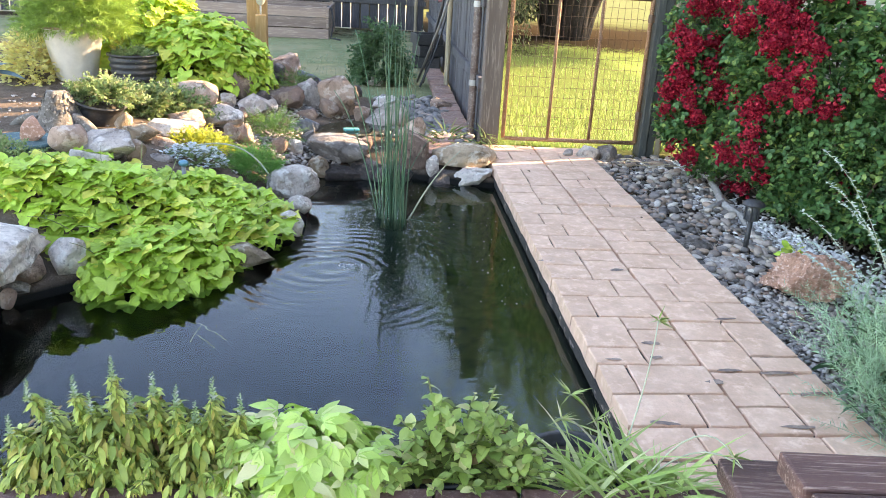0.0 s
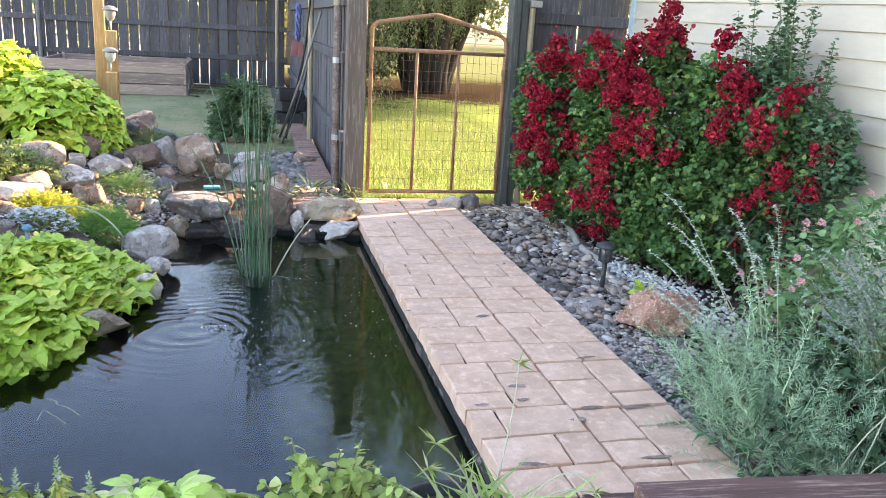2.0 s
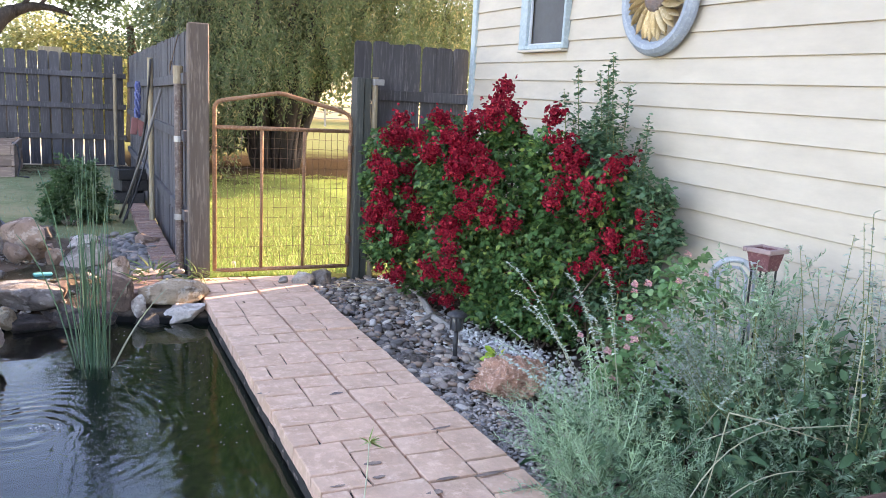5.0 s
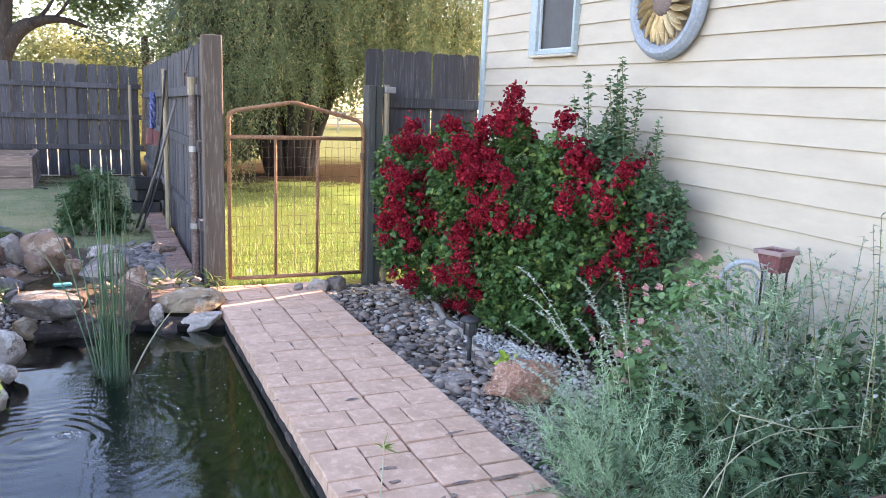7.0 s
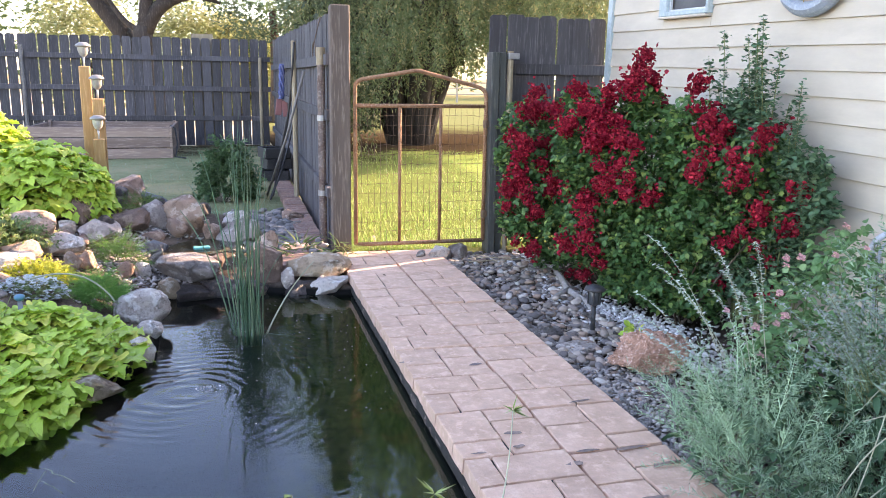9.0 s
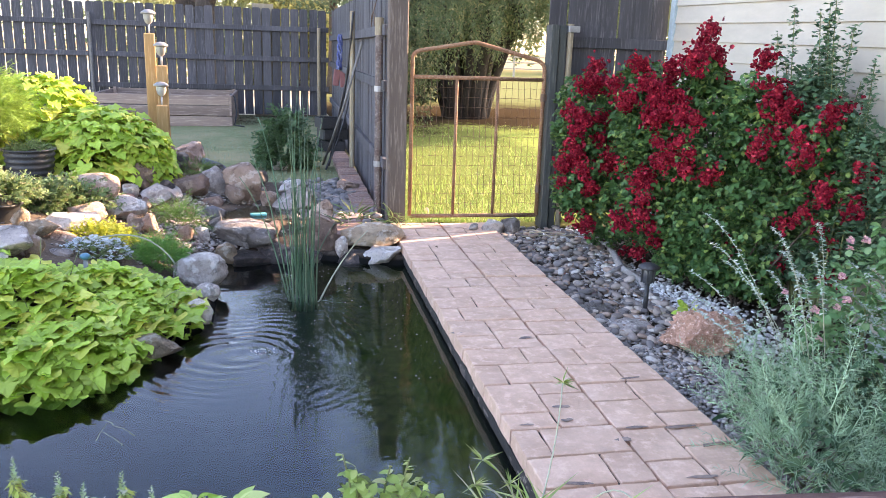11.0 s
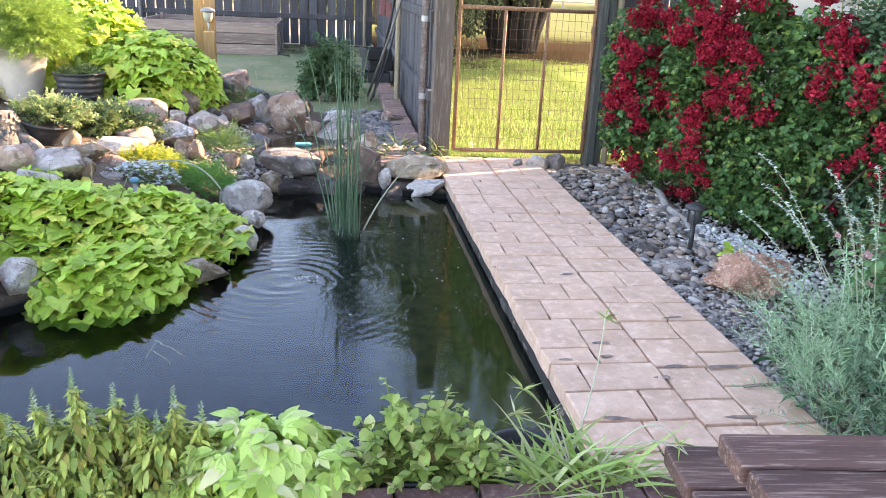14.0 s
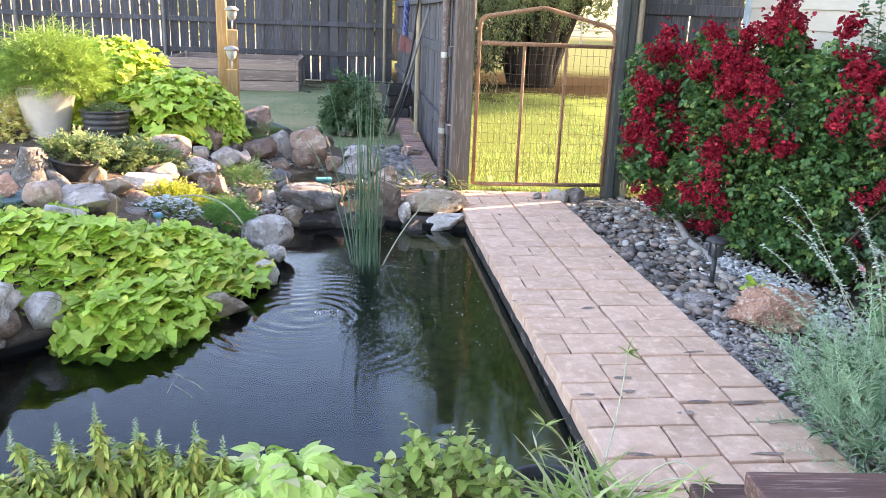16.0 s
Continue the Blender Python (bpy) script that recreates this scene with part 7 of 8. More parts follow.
# ---- the near row of potted plants ----
def spikes(owner, rr, stemlist, leaf_t, lmat, size, n, down=(-50, 10)):
    mats = []
    for b, t in stemlist:
        b, t = Vector(b), Vector(t)
        line = bez(b, (b + t) / 2 + Vector((rr.uniform(-0.02, 0.02), rr.uniform(-0.02, 0.02), 0.03)), t, 8)
        bm = bmesh.new()
        tube(bm, line, 0.004, 5, taper=0.002)
        part("stem", bm, STEM, owner, smooth=True)
        for j in range(n):
            f = (j + rr.random()) / n
            i = min(7, int(f * 8))
            p = line[i].lerp(line[i + 1], f * 8 - i)
            s = rr.uniform(*size) * (1.1 - 0.65 * f ** 2)
            mats.append(M(p, j * 97 + rr.uniform(-25, 25), rr.uniform(*down), rr.uniform(-25, 25), s))
    plant(owner, leaf_t, mats, lmat, 140, near=(0, -1, 0.6))


def build_near_row():
    rr = random.Random(37)
    # shade inside the plants is put into this darker, browner leaf colour
    INNER = foliage("shade_darkened_leaf", (0.1, 0.13, 0.03), (0.17, 0.19, 0.05), (0.2, 0.13, 0.06), trans=0.2)
    SP = foliage("pale_flower_spike", (0.3, 0.38, 0.14), (0.4, 0.45, 0.22), (0.6, 0.6, 0.5))
    tops = ((-0.715, 0.45), (-0.80, 0.40), (-0.9, 0.39), (-0.63, 0.41), (-0.58, 0.38), (-0.5, 0.4), (-0.44, 0.36), (-0.86, 0.34), (-0.95, 0.3), (-0.68, 0.36), (-0.54, 0.34), (-0.77, 0.36))
    c = thing("salvia", "yellow-green salvia with pale upright flower spikes", "plant", (0, 2.12, 0))
    body = []
    for x, z in tops + tops + tops[:6]:
        body.append(((x * 0.85 - 0.1 + rr.uniform(-0.03, 0.03), rr.uniform(-0.05, 0.04), 0.1), (x, rr.uniform(-0.13, -0.07), z - 0.03)))
        body.append(((x * 0.85 - 0.1 + rr.uniform(-0.03, 0.03), rr.uniform(-0.05, 0.0), 0.08), (x + rr.uniform(-0.05, 0.05), rr.uniform(-0.2, -0.1), z - rr.uniform(0.11, 0.26))))
    spikes(c, rr, body, LANCE, COLEUS, (0.026, 0.05), 90, (-65, 30))
    skirt = []
    for x, r, h in ((-0.72, 0.13, 0.27), (-0.55, 0.11, 0.24), (-0.88, 0.12, 0.22), (-0.45, 0.08, 0.2)):
        skirt += shingled(rr, dome(rr, (x, -0.06, 0.06), (r, 0.12, h), 620, 0.05, 0.75), (0.024, 0.045), 0.7, 60, 35)
    plant(c, LANCE, skirt, COLEUS, 0, rest="drooping_foliage")
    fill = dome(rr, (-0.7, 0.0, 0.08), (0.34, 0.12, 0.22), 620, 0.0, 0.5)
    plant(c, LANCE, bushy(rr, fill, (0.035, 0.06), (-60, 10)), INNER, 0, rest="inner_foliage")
    for x, z in tops:
        mats = []
        for j in range(34):
            f = j / 34
            mats.append(M((x + rr.uniform(-0.002, 0.002), -0.1, z - 0.04 + 0.06 * f), j * 100, 30, 0, 0.013 * (1.1 - 0.7 * f)))
        me = joined("flower_spike", TINY, [np.array(m) for m in mats], smooth=True)
        part("flower_spike", me, SP, c, "pale flower spike")

    s = thing("bright_vine", "bright lime sweet potato vine with lobed leaves in a pot", "plant", (-0.3, 2.1, 0))
    pts = dome(rr, (0, -0.03, 0.13), (0.22, 0.17, 0.165), 260, 0.0, 0.6)
    plant(s, LOBED, shingled(rr, pts, (0.05, 0.088), 0.35, 70, 32), LIME2, 150, near=(0.1, -1, 0.8))
    stems(s, rr, (0, 0.02, 0.1), [tuple(p) for p, a, e in pts[:22]], 0.003, STEM)

    o = thing("plectranthus", "bushy green plectranthus with fuzzy rounded leaves in a pot", "plant", (0.06, 2.1, 0))
    tips = ((-0.08, 0.44), (-0.05, 0.4), (0.075, 0.42), (0.03, 0.4), (0.12, 0.36), (-0.14, 0.34), (-0.02, 0.34), (0.17, 0.31), (-0.17, 0.27), (0.2, 0.26), (0.1, 0.28), (0.0, 0.26), (-0.1, 0.25), (0.22, 0.2), (-0.06, 0.18), (0.14, 0.18), (0.04, 0.17), (-0.17, 0.17))
    body = [((x * 0.4 + rr.uniform(-0.02, 0.02), rr.uniform(-0.02, 0.03), 0.1), (x, -0.1 - 0.25 * max(0, 0.4 - z) * rr.uniform(0.5, 1.2), z)) for x, z in tips + tuple((q + 0.03, w - 0.05) for q, w in tips[:12])]
    spikes(o, rr, body, OVAL, OREGANO, (0.035, 0.064), 22, (-30, 50))
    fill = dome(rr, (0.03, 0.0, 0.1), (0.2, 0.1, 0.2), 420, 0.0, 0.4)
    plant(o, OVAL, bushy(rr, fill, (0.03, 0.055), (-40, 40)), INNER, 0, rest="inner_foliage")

    sp = thing("spider_plant", "spider plant with arching striped blades and dry runners", "plant", (0.47, 2.03, 0.08))
    mats = [M((rr.uniform(-0.14, 0.14), rr.uniform(-0.1, 0.06), rr.uniform(-0.02, 0.04)), rr.uniform(0, 360), rr.uniform(15, 78), rr.uniform(-30, 30), rr.uniform(0.1, 0.22)) for k in range(340)]
    plant(sp, ARCH, mats, SPIDER, 300, "blade")
    runners = (((0, 0, 0.05), (-0.12, -0.05, 0.33), (-0.18, -0.1, 0.36)), ((0, 0, 0.05), (-0.08, -0.02, 0.3), (-0.1, -0.06, 0.27)), ((0, 0, 0.05), (-0.14, -0.08, 0.3), (-0.2, -0.12, 0.31)), ((0.05, 0, 0.05), (0.16, -0.02, 0.3), (0.22, -0.1, 0.2)), ((0.05, 0, 0.05), (0.2, 0.0, 0.25), (0.28, -0.15, 0.14)), ((0.02, 0.1, 0.02), (0.12, 0.22, 0.2), (0.13, 0.25, 0.38)))
    for k, r3 in enumerate(runners):
        bm = bmesh.new()
        tube(bm, bez(*r3), 0.0028, 5, taper=0.0018)
        part("runner", bm, STEM_PALE, sp, smooth=True)
        end = Vector(r3[2])
        lots = [M(end, rr.uniform(0, 360), rr.uniform(-20, 70), 0, rr.uniform(0.03, 0.055)) for q in range(12)]
        plant(sp, NEEDLE, lots, SPIDER, 0, rest="plantlet")


build_near_row()
for px, pr in ((-0.3, 0.12), (0.05, 0.1)):
    pot("nursery_pot", "black plastic nursery pot behind the brick ledge", (px, 2.12, -0.05), pr, pr * 0.75, 0.19, BLACK_PLASTIC)


# ---- lawns ----
def build_grass():
    rr = random.Random(38)
    blade = [leaf(1.0, lambda t: 0.05 * (1 - t), n=2, fold=0.2, droop=d) for d in (0.2, 0.5)]
    # sun is put into this yellower blade colour, shade into the greyer one
    lit = foliage("sun_tinted_blade", (0.21, 0.31, 0.08), (0.35, 0.43, 0.12), (0.48, 0.48, 0.2), trans=0.5)
    mats = []
    for k in range(26000):
        y = 6.6 + 8.5 * rr.random() ** 1.9
        x = rr.uniform(0.7, 2.2 + (y - 6.5) * 0.55)
        if noise.noise((x * 1.5, y * 1.5, 4)) + 0.55 < rr.random():
            continue
        mats.append(np.array(M((x, y, -0.035), rr.uniform(0, 360), rr.uniform(50, 88), 0, rr.uniform(0.025, 0.07 if rr.random() < 0.93 else 0.13))))
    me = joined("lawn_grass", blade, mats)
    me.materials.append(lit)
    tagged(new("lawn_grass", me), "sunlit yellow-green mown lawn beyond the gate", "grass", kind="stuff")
    mats = []
    for k in range(11000):
        x, y = rr.uniform(-4.5, 0.55), 8.2 + 6.6 * rr.random() ** 1.3
        mats.append(np.array(M((x, y, height(x, y) - 0.005), rr.uniform(0, 360), rr.uniform(45, 85), 0, rr.uniform(0.025, 0.06))))
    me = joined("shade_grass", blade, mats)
    me.materials.append(foliage("shade_tinted_blade", (0.17, 0.25, 0.13), (0.23, 0.31, 0.18), (0.33, 0.33, 0.24), trans=0.25))
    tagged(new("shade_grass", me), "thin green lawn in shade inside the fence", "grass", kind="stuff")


build_grass()


# ---- trees and the far side ----
def build_pepper_tree():
    rr = random.Random(39)
    t = thing("weeping_tree", "large weeping tree with drooping olive foliage beyond the gate", "tree", (4.45, 17.0, -0.03))
    bm = bmesh.new()
    for k in range(17):
        a = k * 0.3696
        b = Vector((0.34 * math.cos(a) - 0.85 + 0.06 * math.sin(5 * k), 0.25 * math.sin(a), 0))
        tip = Vector((-0.6 + 2.4 * math.cos(a + 0.2), 1.8 * math.sin(a + 0.2), 4.6 + 0.8 * math.sin(k)))
        tube(bm, bez(b, Vector((-0.85 + (0.62 + 0.35 * math.sin(3 * k)) * math.cos(a), 0.5 * math.sin(a), 1.7)), tip, 8), 0.15 + 0.04 * math.sin(k * 2), 9, taper=0.06)
    part("trunk", bm, BARK_DARK, t, "several dark stems", smooth=True)
    strand = []
    for s in range(4):
        q = random.Random(s)
        bits = []
        for j in range(56):
            z = -j / 56
            bits.append(moved(LEAFLET, np.array(M((0.05 * math.sin(j), 0.05 * math.cos(j * 1.7), z), j * 137, q.uniform(-75, 0), q.uniform(0, 90), q.uniform(0.06, 0.115)))))
        strand.append(merge(bits))
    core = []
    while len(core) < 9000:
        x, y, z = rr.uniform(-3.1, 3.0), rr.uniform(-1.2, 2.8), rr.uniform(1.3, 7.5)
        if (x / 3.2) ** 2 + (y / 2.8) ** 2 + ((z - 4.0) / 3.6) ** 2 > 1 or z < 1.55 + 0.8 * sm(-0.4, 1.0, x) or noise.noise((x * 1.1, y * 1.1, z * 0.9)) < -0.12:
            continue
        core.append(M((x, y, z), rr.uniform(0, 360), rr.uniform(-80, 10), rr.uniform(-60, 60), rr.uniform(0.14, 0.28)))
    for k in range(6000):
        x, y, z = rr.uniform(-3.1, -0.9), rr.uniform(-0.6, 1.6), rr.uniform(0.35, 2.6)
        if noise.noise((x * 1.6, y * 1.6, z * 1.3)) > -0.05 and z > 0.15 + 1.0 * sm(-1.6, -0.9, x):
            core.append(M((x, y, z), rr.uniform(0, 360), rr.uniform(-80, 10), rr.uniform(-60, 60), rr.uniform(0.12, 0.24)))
    # inner leaves get a darker olive for the shadow inside the crown
    plant(t, [BROAD], core, foliage("shadow_dark_olive_leaf", (0.055, 0.068, 0.03), (0.09, 0.1, 0.045), trans=0.2), 0, rest="inner_crown", smooth=False)
    mats = []
    for k in range(6400):
        a, r = rr.uniform(0, 6.283), 3.9 * math.sqrt(rr.random())
        x, y = r * math.cos(a) * 1.1, r * math.sin(a)
        if x < -2.95 + 0.5 * math.sin(y * 2):
            continue
        top = 9.5 - 0.25 * r * r * 0.9 + rr.uniform(-0.5, 0.3)
        low = 1.15 + 0.7 * noise.noise((x * 0.9, y * 0.9, 2)) + 0.7 * sm(-0.6, 0.8, x) + (0.5 if r < 1.4 else 0) + 0.3 * math.exp(-((x + 0.8) / 0.9) ** 2) - 0.8 * sm(-1.6, -2.6, x)
        z = low + 0.6 + (max(low + 0.8, top) - low - 0.6) * rr.random() ** 1.25
        s = rr.uniform(0.6, 1.1)
        mats.append(Matrix.Translation((x, y, z)) @ Euler((rr.uniform(-0.25, 0.25), rr.uniform(-0.25, 0.25), rr.uniform(0, 6.28))).to_matrix().to_4x4() @ Matrix.Scale(s, 4))
    plant(t, strand, mats, foliage("olive_weeping_leaf", (0.125, 0.155, 0.075), (0.2, 0.22, 0.1), (0.34, 0.31, 0.15), trans=0.5), 0, rest="crown", smooth=False)


build_pepper_tree()


def leafy_crown(owner, rr, blobs, n, size, material):
    mats = []
    for c, r in blobs:
        mats += bushy(rr, dome(rr, c, r, n, -1.0, 0.55), size)
    plant(owner, [BROAD], mats, material, 0, rest="crown", smooth=False)


def build_far():
    rr = random.Random(40)
    t = thing("dark_limbed_tree", "old tree with dark forked limbs behind the fence", "tree", (-2.5, 24.0, 0))
    for pts, r, e in ((((0.1, 0, -0.1), (0.12, 0, 1.4), (0.2, 0, 2.6)), 0.33, 0.25), (((0.22, 0, 2.45), (0.5, 0, 3.1), (0.9, 0.1, 3.28)), 0.24, 0.17), (((0.85, 0.1, 3.25), (1.5, 0.2, 3.62), (2.25, 0.2, 3.28)), 0.16, 0.04), (((0.25, 0, 2.5), (0.28, 0, 3.1), (0.5, 0.1, 4.6)), 0.21, 0.12), (((0.9, 0.1, 3.28), (1.3, 0.1, 3.5), (1.7, 0, 4.4)), 0.07, 0.03), (((0.1, 0, 2.5), (-0.3, 0, 2.6), (-0.7, 0.1, 3.4)), 0.09, 0.05), (((0.4, 0, 3.4), (0.1, 0, 3.9), (-0.3, 0, 4.8)), 0.08, 0.03), (((1.5, 0.2, 3.5), (1.8, 0.2, 3.8), (2.1, 0.1, 4.5)), 0.05, 0.02)):
        bm = bmesh.new()
        tube(bm, bez(*pts), r, 10, taper=e)
        part("limb", bm, BARK_DARK, t, smooth=True)
    leafy_crown(t, rr, (((0.5, 0.5, 6.0), (3.2, 2.5, 1.6)), ((-2.5, 0.5, 5.2), (2.0, 2.0, 1.5)), ((2.6, 0.5, 4.4), (1.2, 1.5, 0.9))), 2200, (0.11, 0.2), foliage("far_leaf", (0.1, 0.15, 0.05), (0.16, 0.2, 0.08), trans=0.35))
    t2 = thing("second_tree", "leaning dark trunk of another tree behind the fence", "tree", (-2.0, 24.6, 0))
    for pts, r, e in ((((0, 0, -0.1), (-0.2, 0, 1.4), (-0.85, 0, 2.4)), 0.36, 0.24), (((-0.8, 0, 2.3), (-1.3, 0, 3.0), (-2.6, 0, 4.6)), 0.25, 0.14), (((-1.3, 0, 3.0), (-1.2, 0, 3.8), (-0.8, 0, 5.5)), 0.13, 0.07)):
        bm = bmesh.new()
        tube(bm, bez(*pts), r, 10, taper=e)
        part("limb", bm, BARK_DARK, t2, smooth=True)
    leafy_crown(t2, rr, (((-2.8, 0.5, 5.8), (2.6, 2.4, 1.6)), ((-4.6, 2.0, 4.8), (1.6, 1.6, 1.2))), 2600, (0.09, 0.17), foliage("far_leaf_two", (0.12, 0.17, 0.06), (0.19, 0.22, 0.09), trans=0.35))
    h = thing("golden_hedge", "rounded golden-green sunlit shrub beyond the fence", "shrub", (-1.0, 27.0, 0))
    for dx, lean in ((-0.2, -0.5), (0.15, 0.3), (1.3, 0.5), (-3.3, 0.2)):
        bm = bmesh.new()
        tube(bm, bez((dx, 0.3, -0.1), (dx, 0.3, 0.8), (dx + lean, 0.3, 1.8)), 0.1, 7, taper=0.04)
        part("trunk", bm, BARK, h, smooth=True)
    leafy_crown(h, rr, (((0, 0, 1.6), (1.7, 1.2, 2.0)), ((1.4, 0.5, 1.5), (1.3, 1.0, 1.7)), ((-3.4, 1.0, 1.8), (1.7, 1.2, 2.2))), 9000, (0.11, 0.19), foliage("hedge_leaf", (0.4, 0.37, 0.16), (0.5, 0.46, 0.22), (0.32, 0.33, 0.15), trans=0.3))
    g = thing("grey_green_tree", "grey-green tree between the fence and the weeping tree", "tree", (1.2, 25.0, 0))
    bm = bmesh.new()
    tube(bm, bez((0, 0, -0.1), (0.1, 0, 1.5), (0, 0, 3.2)), 0.2, 9, taper=0.1)
    part("trunk", bm, BARK, g, smooth=True)
    leafy_crown(g, rr, (((0, 0, 3.8), (1.9, 1.6, 2.0)), ((1.8, 0, 3.4), (1.6, 1.3, 2.0)), ((-0.6, 0.4, 6.0), (1.9, 1.5, 1.7)), ((1.6, 0.2, 6.4), (2.2, 1.5, 2.2)), ((0.6, 0.3, 8.4), (2.2, 1.5, 1.6))), 6000, (0.09, 0.17), foliage("grey_green_leaf", (0.1, 0.145, 0.09), (0.155, 0.2, 0.125), trans=0.35))
    far = foliage("distant_leaf", (0.1, 0.14, 0.06), (0.16, 0.19, 0.08), trans=0.3)
    mats = []
    for k in range(42):
        x, y = -45 + 2.9 * k + rr.uniform(-1, 1), 58 + rr.uniform(-5, 8)
        hgt = rr.uniform(6, 10)
        mats += bushy(rr, dome(rr, (x, y, hgt * 0.55), (rr.uniform(2, 3.4), 2.0, hgt * 0.5), 700, -1, 0.6), (0.3, 0.6))
    me = joined("distant_trees", [BROAD], [np.array(m) for m in mats])
    me.materials.append(far)
    tagged(new("distant_trees", me), "row of distant green trees along the field", "trees", kind="stuff")
    f = thing("field_fence", "distant pale rail fence across the dry field", "fence", (4.0, 46.0, 0))
    pale = surface("pale_rail", (0.4, 0.36, 0.28), (0.32, 0.28, 0.22), rough=0.8)
    for i in range(9):
        bm = bmesh.new()
        box(bm, (-8 + 2.4 * i, 0, 0.6), (0.1, 0.1, 1.25))
        part("post", bm, pale, f)
    for z in (0.45, 0.8, 1.12):
        bm = bmesh.new()
        box(bm, (1.6, 0, z), (19.4, 0.04, 0.07))
        part("rail", bm, pale, f)


build_far()


# ---- paved walkway: square slabs cast as four stones each ----
def build_walkway():
    walk_way = thing("walkway", "pinkish concrete slab walkway cast as irregular stones", "pavement", (0, 0, 0), kind="structure")
    rr = random.Random(21)
    EDGE = 0.003

    def stone(x0, x1, y0, y1, slab, z):
        g = 0.0034
        x0, x1, y0, y1 = x0 + g, x1 - g, y0 + g * 1.5, y1 - g * 1.5
        ring = []
        for (ax, ay), (bx, by) in (((x0, y0), (x1, y0)), ((x1, y0), (x1, y1)), ((x1, y1), (x0, y1)), ((x0, y1), (x0, y0))):
            for k in range(3):
                t = k / 3
                j = 0.0034
                ring.append((ax + (bx - ax) * t + rr.uniform(-j, j), ay + (by - ay) * t + rr.uniform(-j, j)))
        cx, cy = (x0 + x1) / 2, (y0 + y1) / 2
        bm = bmesh.new()
        hs = rr.uniform(-0.0015, 0.0015)
        rings = []
        for inset, zz in ((-0.002, -0.06), (0.0, -0.03), (0.0005, -0.008), (EDGE * 0.5, -0.0018), (EDGE * 1.6, 0.0)):
            fx, fy = 1 - 2 * inset / (x1 - x0), 1 - 2 * inset / (y1 - y0)
            rings.append([bm.verts.new(((px - cx) * fx, (py - cy) * fy, zz + (hs if zz == 0 else 0) + rr.uniform(-0.0005, 0.0005))) for px, py in ring])
        for a, b in zip(rings, rings[1:]):
            for k in range(12):
                bm.faces.new((a[k], a[(k + 1) % 12], b[(k + 1) % 12], b[k]))
        bm.faces.new(rings[-1])
        part("stone", bm, PAVER, slab, at=(cx, cy, z))

    def make_slab(x0, x1, y0, y1, kind, m, c0, c1):
        """One cast slab: H is two rows split at c0 and c1, V two columns; None leaves a stone whole."""
        z = rr.uniform(-0.004, 0.004)
        cx, cy = (x0 + x1) / 2, (y0 + y1) / 2
        bm = bmesh.new()
        vs = box(bm, (0, 0, -0.035), (x1 - x0 - 0.02, y1 - y0 - 0.02, 0.05), 0.006, seg=2)
        for v in vs:
            v.co += Vector((rr.uniform(-1, 1), rr.uniform(-1, 1), 0)) * 0.002
        slab = part("slab", bm, JOINT, walk_way, at=(cx, cy, z), turn=(rr.uniform(-0.5, 0.5), rr.uniform(-0.5, 0.5), rr.uniform(-0.25, 0.25)))
        hx, hy = (x1 - x0) / 2 - 0.001, (y1 - y0) / 2 - 0.001
        if kind == "H":
            for a, b, c in ((-hy, m - cy, c0), (m - cy, hy, c1)):
                for u, v in (((-hx, hx),) if c is None else ((-hx, c - cx), (c - cx, hx))):
                    stone(u, v, a, b, slab, 0)
        else:
            for a, b, c in ((-hx, m - cx, c0), (m - cx, hx, c1)):
                for u, v in (((-hy, hy),) if c is None else ((-hy, c - cy), (c - cy, hy))):
                    stone(a, b, u, v, slab, 0)

    left = ((1.69, "H", 1.9, 0.75, 0.9), (2.093, "V", 0.846, 2.318, 2.22), (2.498, "H", 2.698, 0.907, 0.75), (2.903, "V", 0.845, 3.039, 3.197), (3.308, "H", 3.515, 0.763, 0.908),
            (3.705, "V", 0.842, 3.882, 3.957), (4.105, "H", 4.31, 0.747, 0.86), (4.51, "H", 4.709, 0.769, 0.914), (4.893, "V", 0.828, 5.136, 5.015), (5.315, "V", 0.834, 5.461, None), (5.74, "H", 6.0, None, 0.82), (6.27, "H", 6.38, None, 0.9), (6.47,))
    right = ((1.65, "V", 1.24, 1.85, 1.78), (2.055, "V", 1.24, 2.28, 2.2), (2.46, "V", 1.235, 2.628, 2.715), (2.866, "V", 1.252, 3.104, 2.984), (3.276, "H", 3.478, 1.27, 1.163), (3.68, "H", 3.88, 1.235, 1.317),
             (4.075, "H", 4.267, 1.279, 1.174), (4.456, "H", 4.691, 1.32, 1.208), (4.903, "V", 1.245, 5.024, 5.13), (5.294, "H", 5.502, 1.176, 1.27), (5.722, "H", 5.895, None, 1.25), (6.11, "H", 6.29, 1.2, None), (6.47,))
    for column, x0, x1 in ((left, 0.644, 1.0433), (right, 1.0447, 1.445)):
        for row, after in zip(column, column[1:]):
            make_slab(x0 + rr.uniform(-0.002, 0.002), x1 + rr.uniform(-0.002, 0.002), row[0], after[0], *row[1:])
    for sx, sy, sr, sl in ((1.12, 2.865, 0.02, 2.2), (1.29, 2.85, 0.024, 2.4), (1.2, 2.5, 0.02, 2.6), (0.885, 2.955, 0.02, 1.4), (0.9, 3.07, 0.03, 1.2), (0.76, 2.515, 0.02, 2.4), (1.035, 2.78, 0.035, 0.9), (0.72, 2.935, 0.014, 2.0), (1.29, 3.305, 0.018, 2.6), (0.98, 3.83, 0.028, 1.0), (0.66, 3.93, 0.02, 1.6)):
        bm = bmesh.new()
        wide = [1 + 0.45 * noise.noise((2 * math.cos(k * 0.2244) + sx * 9, 2 * math.sin(k * 0.2244), sy * 9)) for k in range(28)]
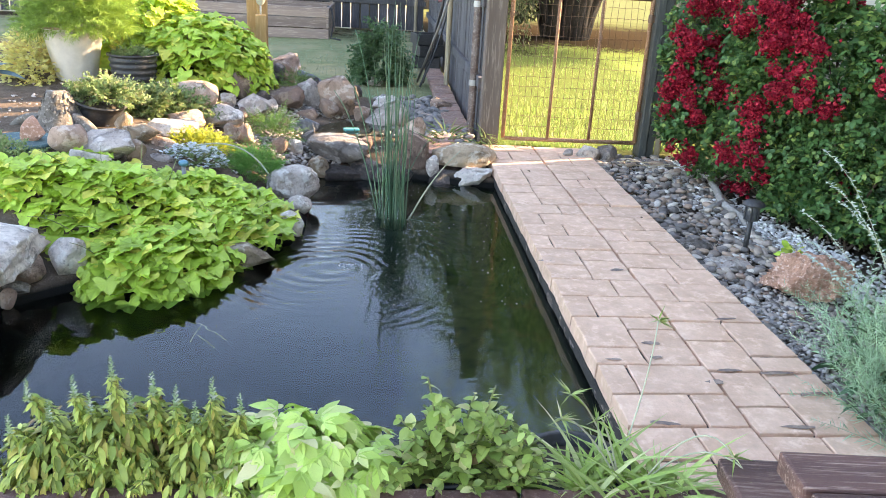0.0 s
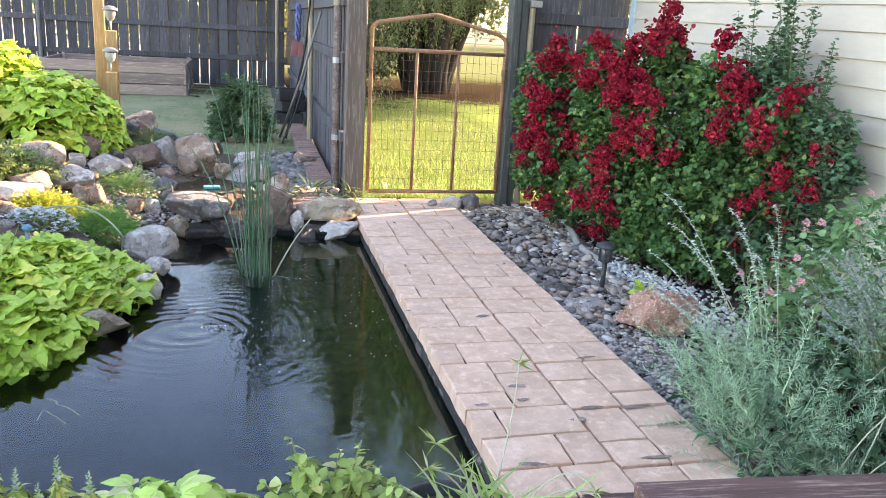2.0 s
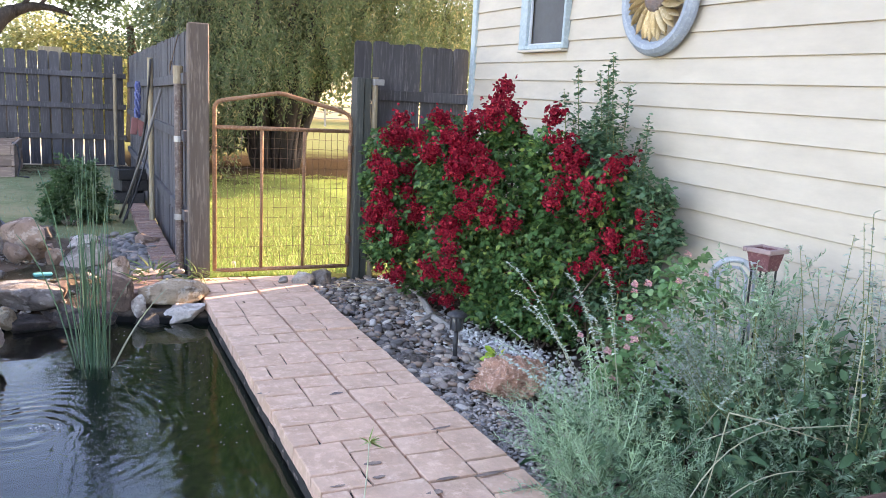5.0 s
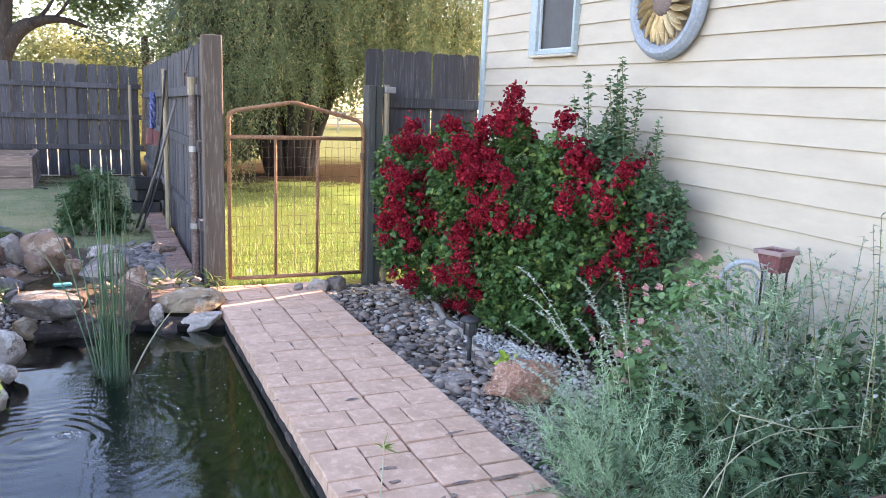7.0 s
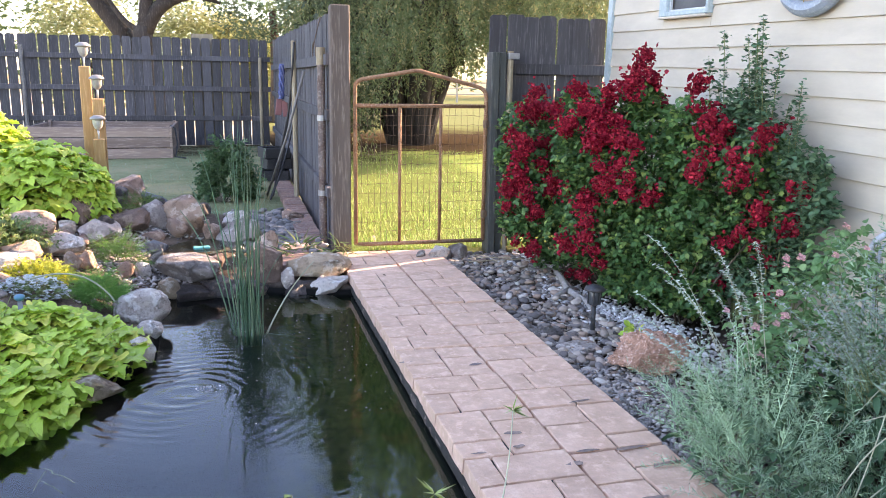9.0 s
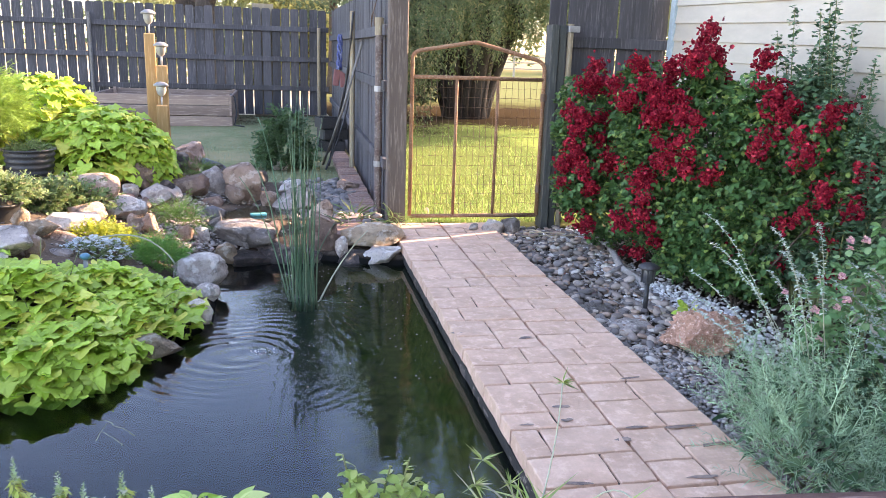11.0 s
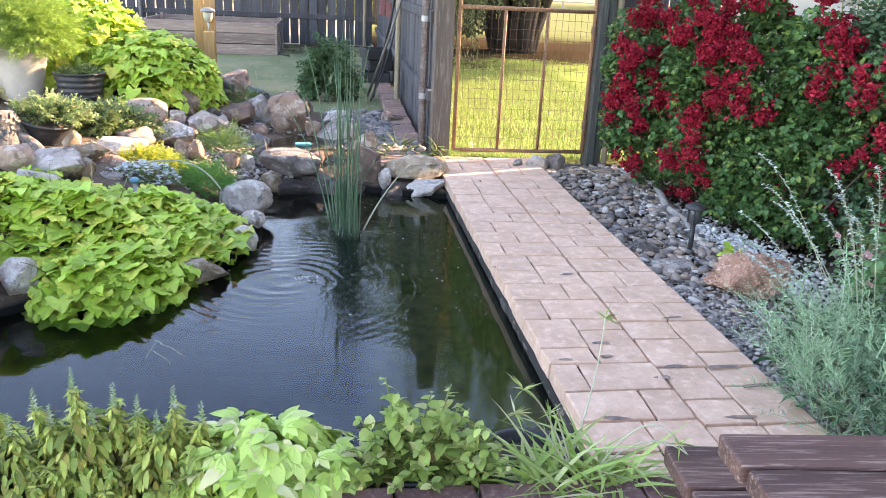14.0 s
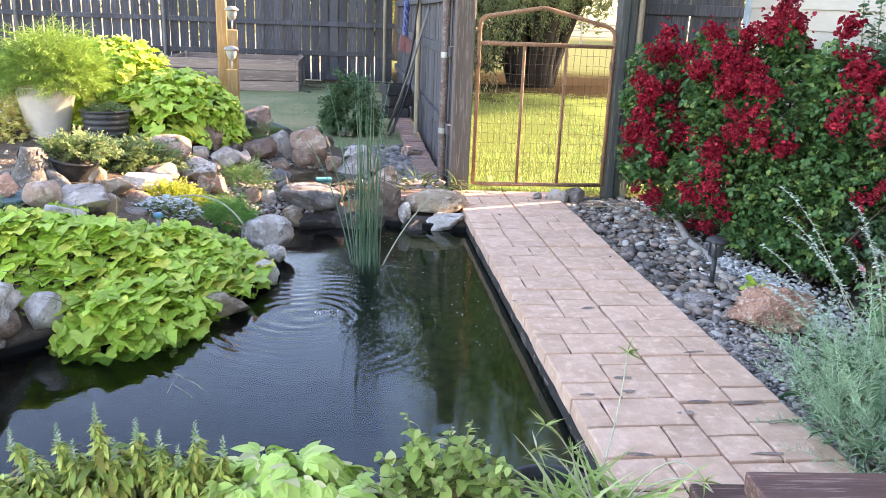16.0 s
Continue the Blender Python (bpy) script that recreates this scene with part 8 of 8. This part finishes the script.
        rim = [(sr * sl * w * math.cos(k * 0.2244), 0.5 * sr * w * math.sin(k * 0.2244)) for k, w in enumerate(wide)]
        lo = [bm.verts.new((x, y, 0.0)) for x, y in rim]
        hi = [bm.verts.new((x * 0.96, y * 0.96, 0.0006)) for x, y in rim]
        for k in range(28):
            bm.faces.new((lo[k], lo[(k + 1) % 28], hi[(k + 1) % 28], hi[k]))
        bm.faces.new(hi)
        part("damp_stain", bm, STAIN, walk_way, "dark damp stain", at=(sx, sy, 0.003), turn=(0, 0, rr.uniform(-10, 10)))
    bm = bmesh.new()
    tube(bm, [(1.3, 2.69, 0.008), (1.36, 2.695, 0.01), (1.41, 2.7, 0.008)], 0.006, 7)
    part("twig", bm, STAIN, walk_way, "dark twig lying on the slabs", smooth=True)
    DRY = surface("dry_brown_leaf", (0.16, 0.085, 0.04), (0.09, 0.05, 0.025), rough=0.8)
    for lx, ly, ls, la in ((0.72, 6.3, 0.05, 20), (0.99, 6.36, 0.06, 120), (1.06, 6.37, 0.05, 200), (0.97, 6.12, 0.035, 70), (0.68, 5.95, 0.03, 10), (0.86, 5.62, 0.03, 300), (1.34, 4.62, 0.028, 45)):
        v, f = leaf(1.0, lambda t: 0.3 * math.sin(math.pi * min(1, 0.08 + 0.92 * t)), n=4, fold=0.5, droop=0.3)
        me = mesh_of((v, f))
        me.materials.append(DRY)
        ob = new("dry_leaf", me)
        ob.parent = walk_way
        ob.matrix_basis = M((lx, ly, 0.014), la, 12, 10, ls)
    bm = bmesh.new()
    box(bm, (1.04, 4.1, -0.085), (0.79, 4.8, 0.045))
    part("bedding", bm, MORTAR, walk_way)
    bm = bmesh.new()
    ys = list(np.arange(1.9, 5.75, 0.03))
    rows = []
    for y in ys:
        rows.append([bm.verts.new((0.668 + 0.018 * noise.noise((y * 5, z * 12, 3)) + 0.018 * noise.noise((y * 23, z * 30, 8)) + dx, y, z)) for z, dx in ((-0.045, 0.0), (-0.065, -0.012), (-0.09, -0.02), (-0.16, -0.004), (-0.4, 0.0), (-0.75, 0.02))])
    for a, b in zip(rows, rows[1:]):
        for i in range(5):
            bm.faces.new((a[i], a[i + 1], b[i + 1], b[i]))
    part("pond_edge", bm, EDGE_MORTAR, walk_way, "rough dark mortar edge above the water", smooth=True)


build_walkway()
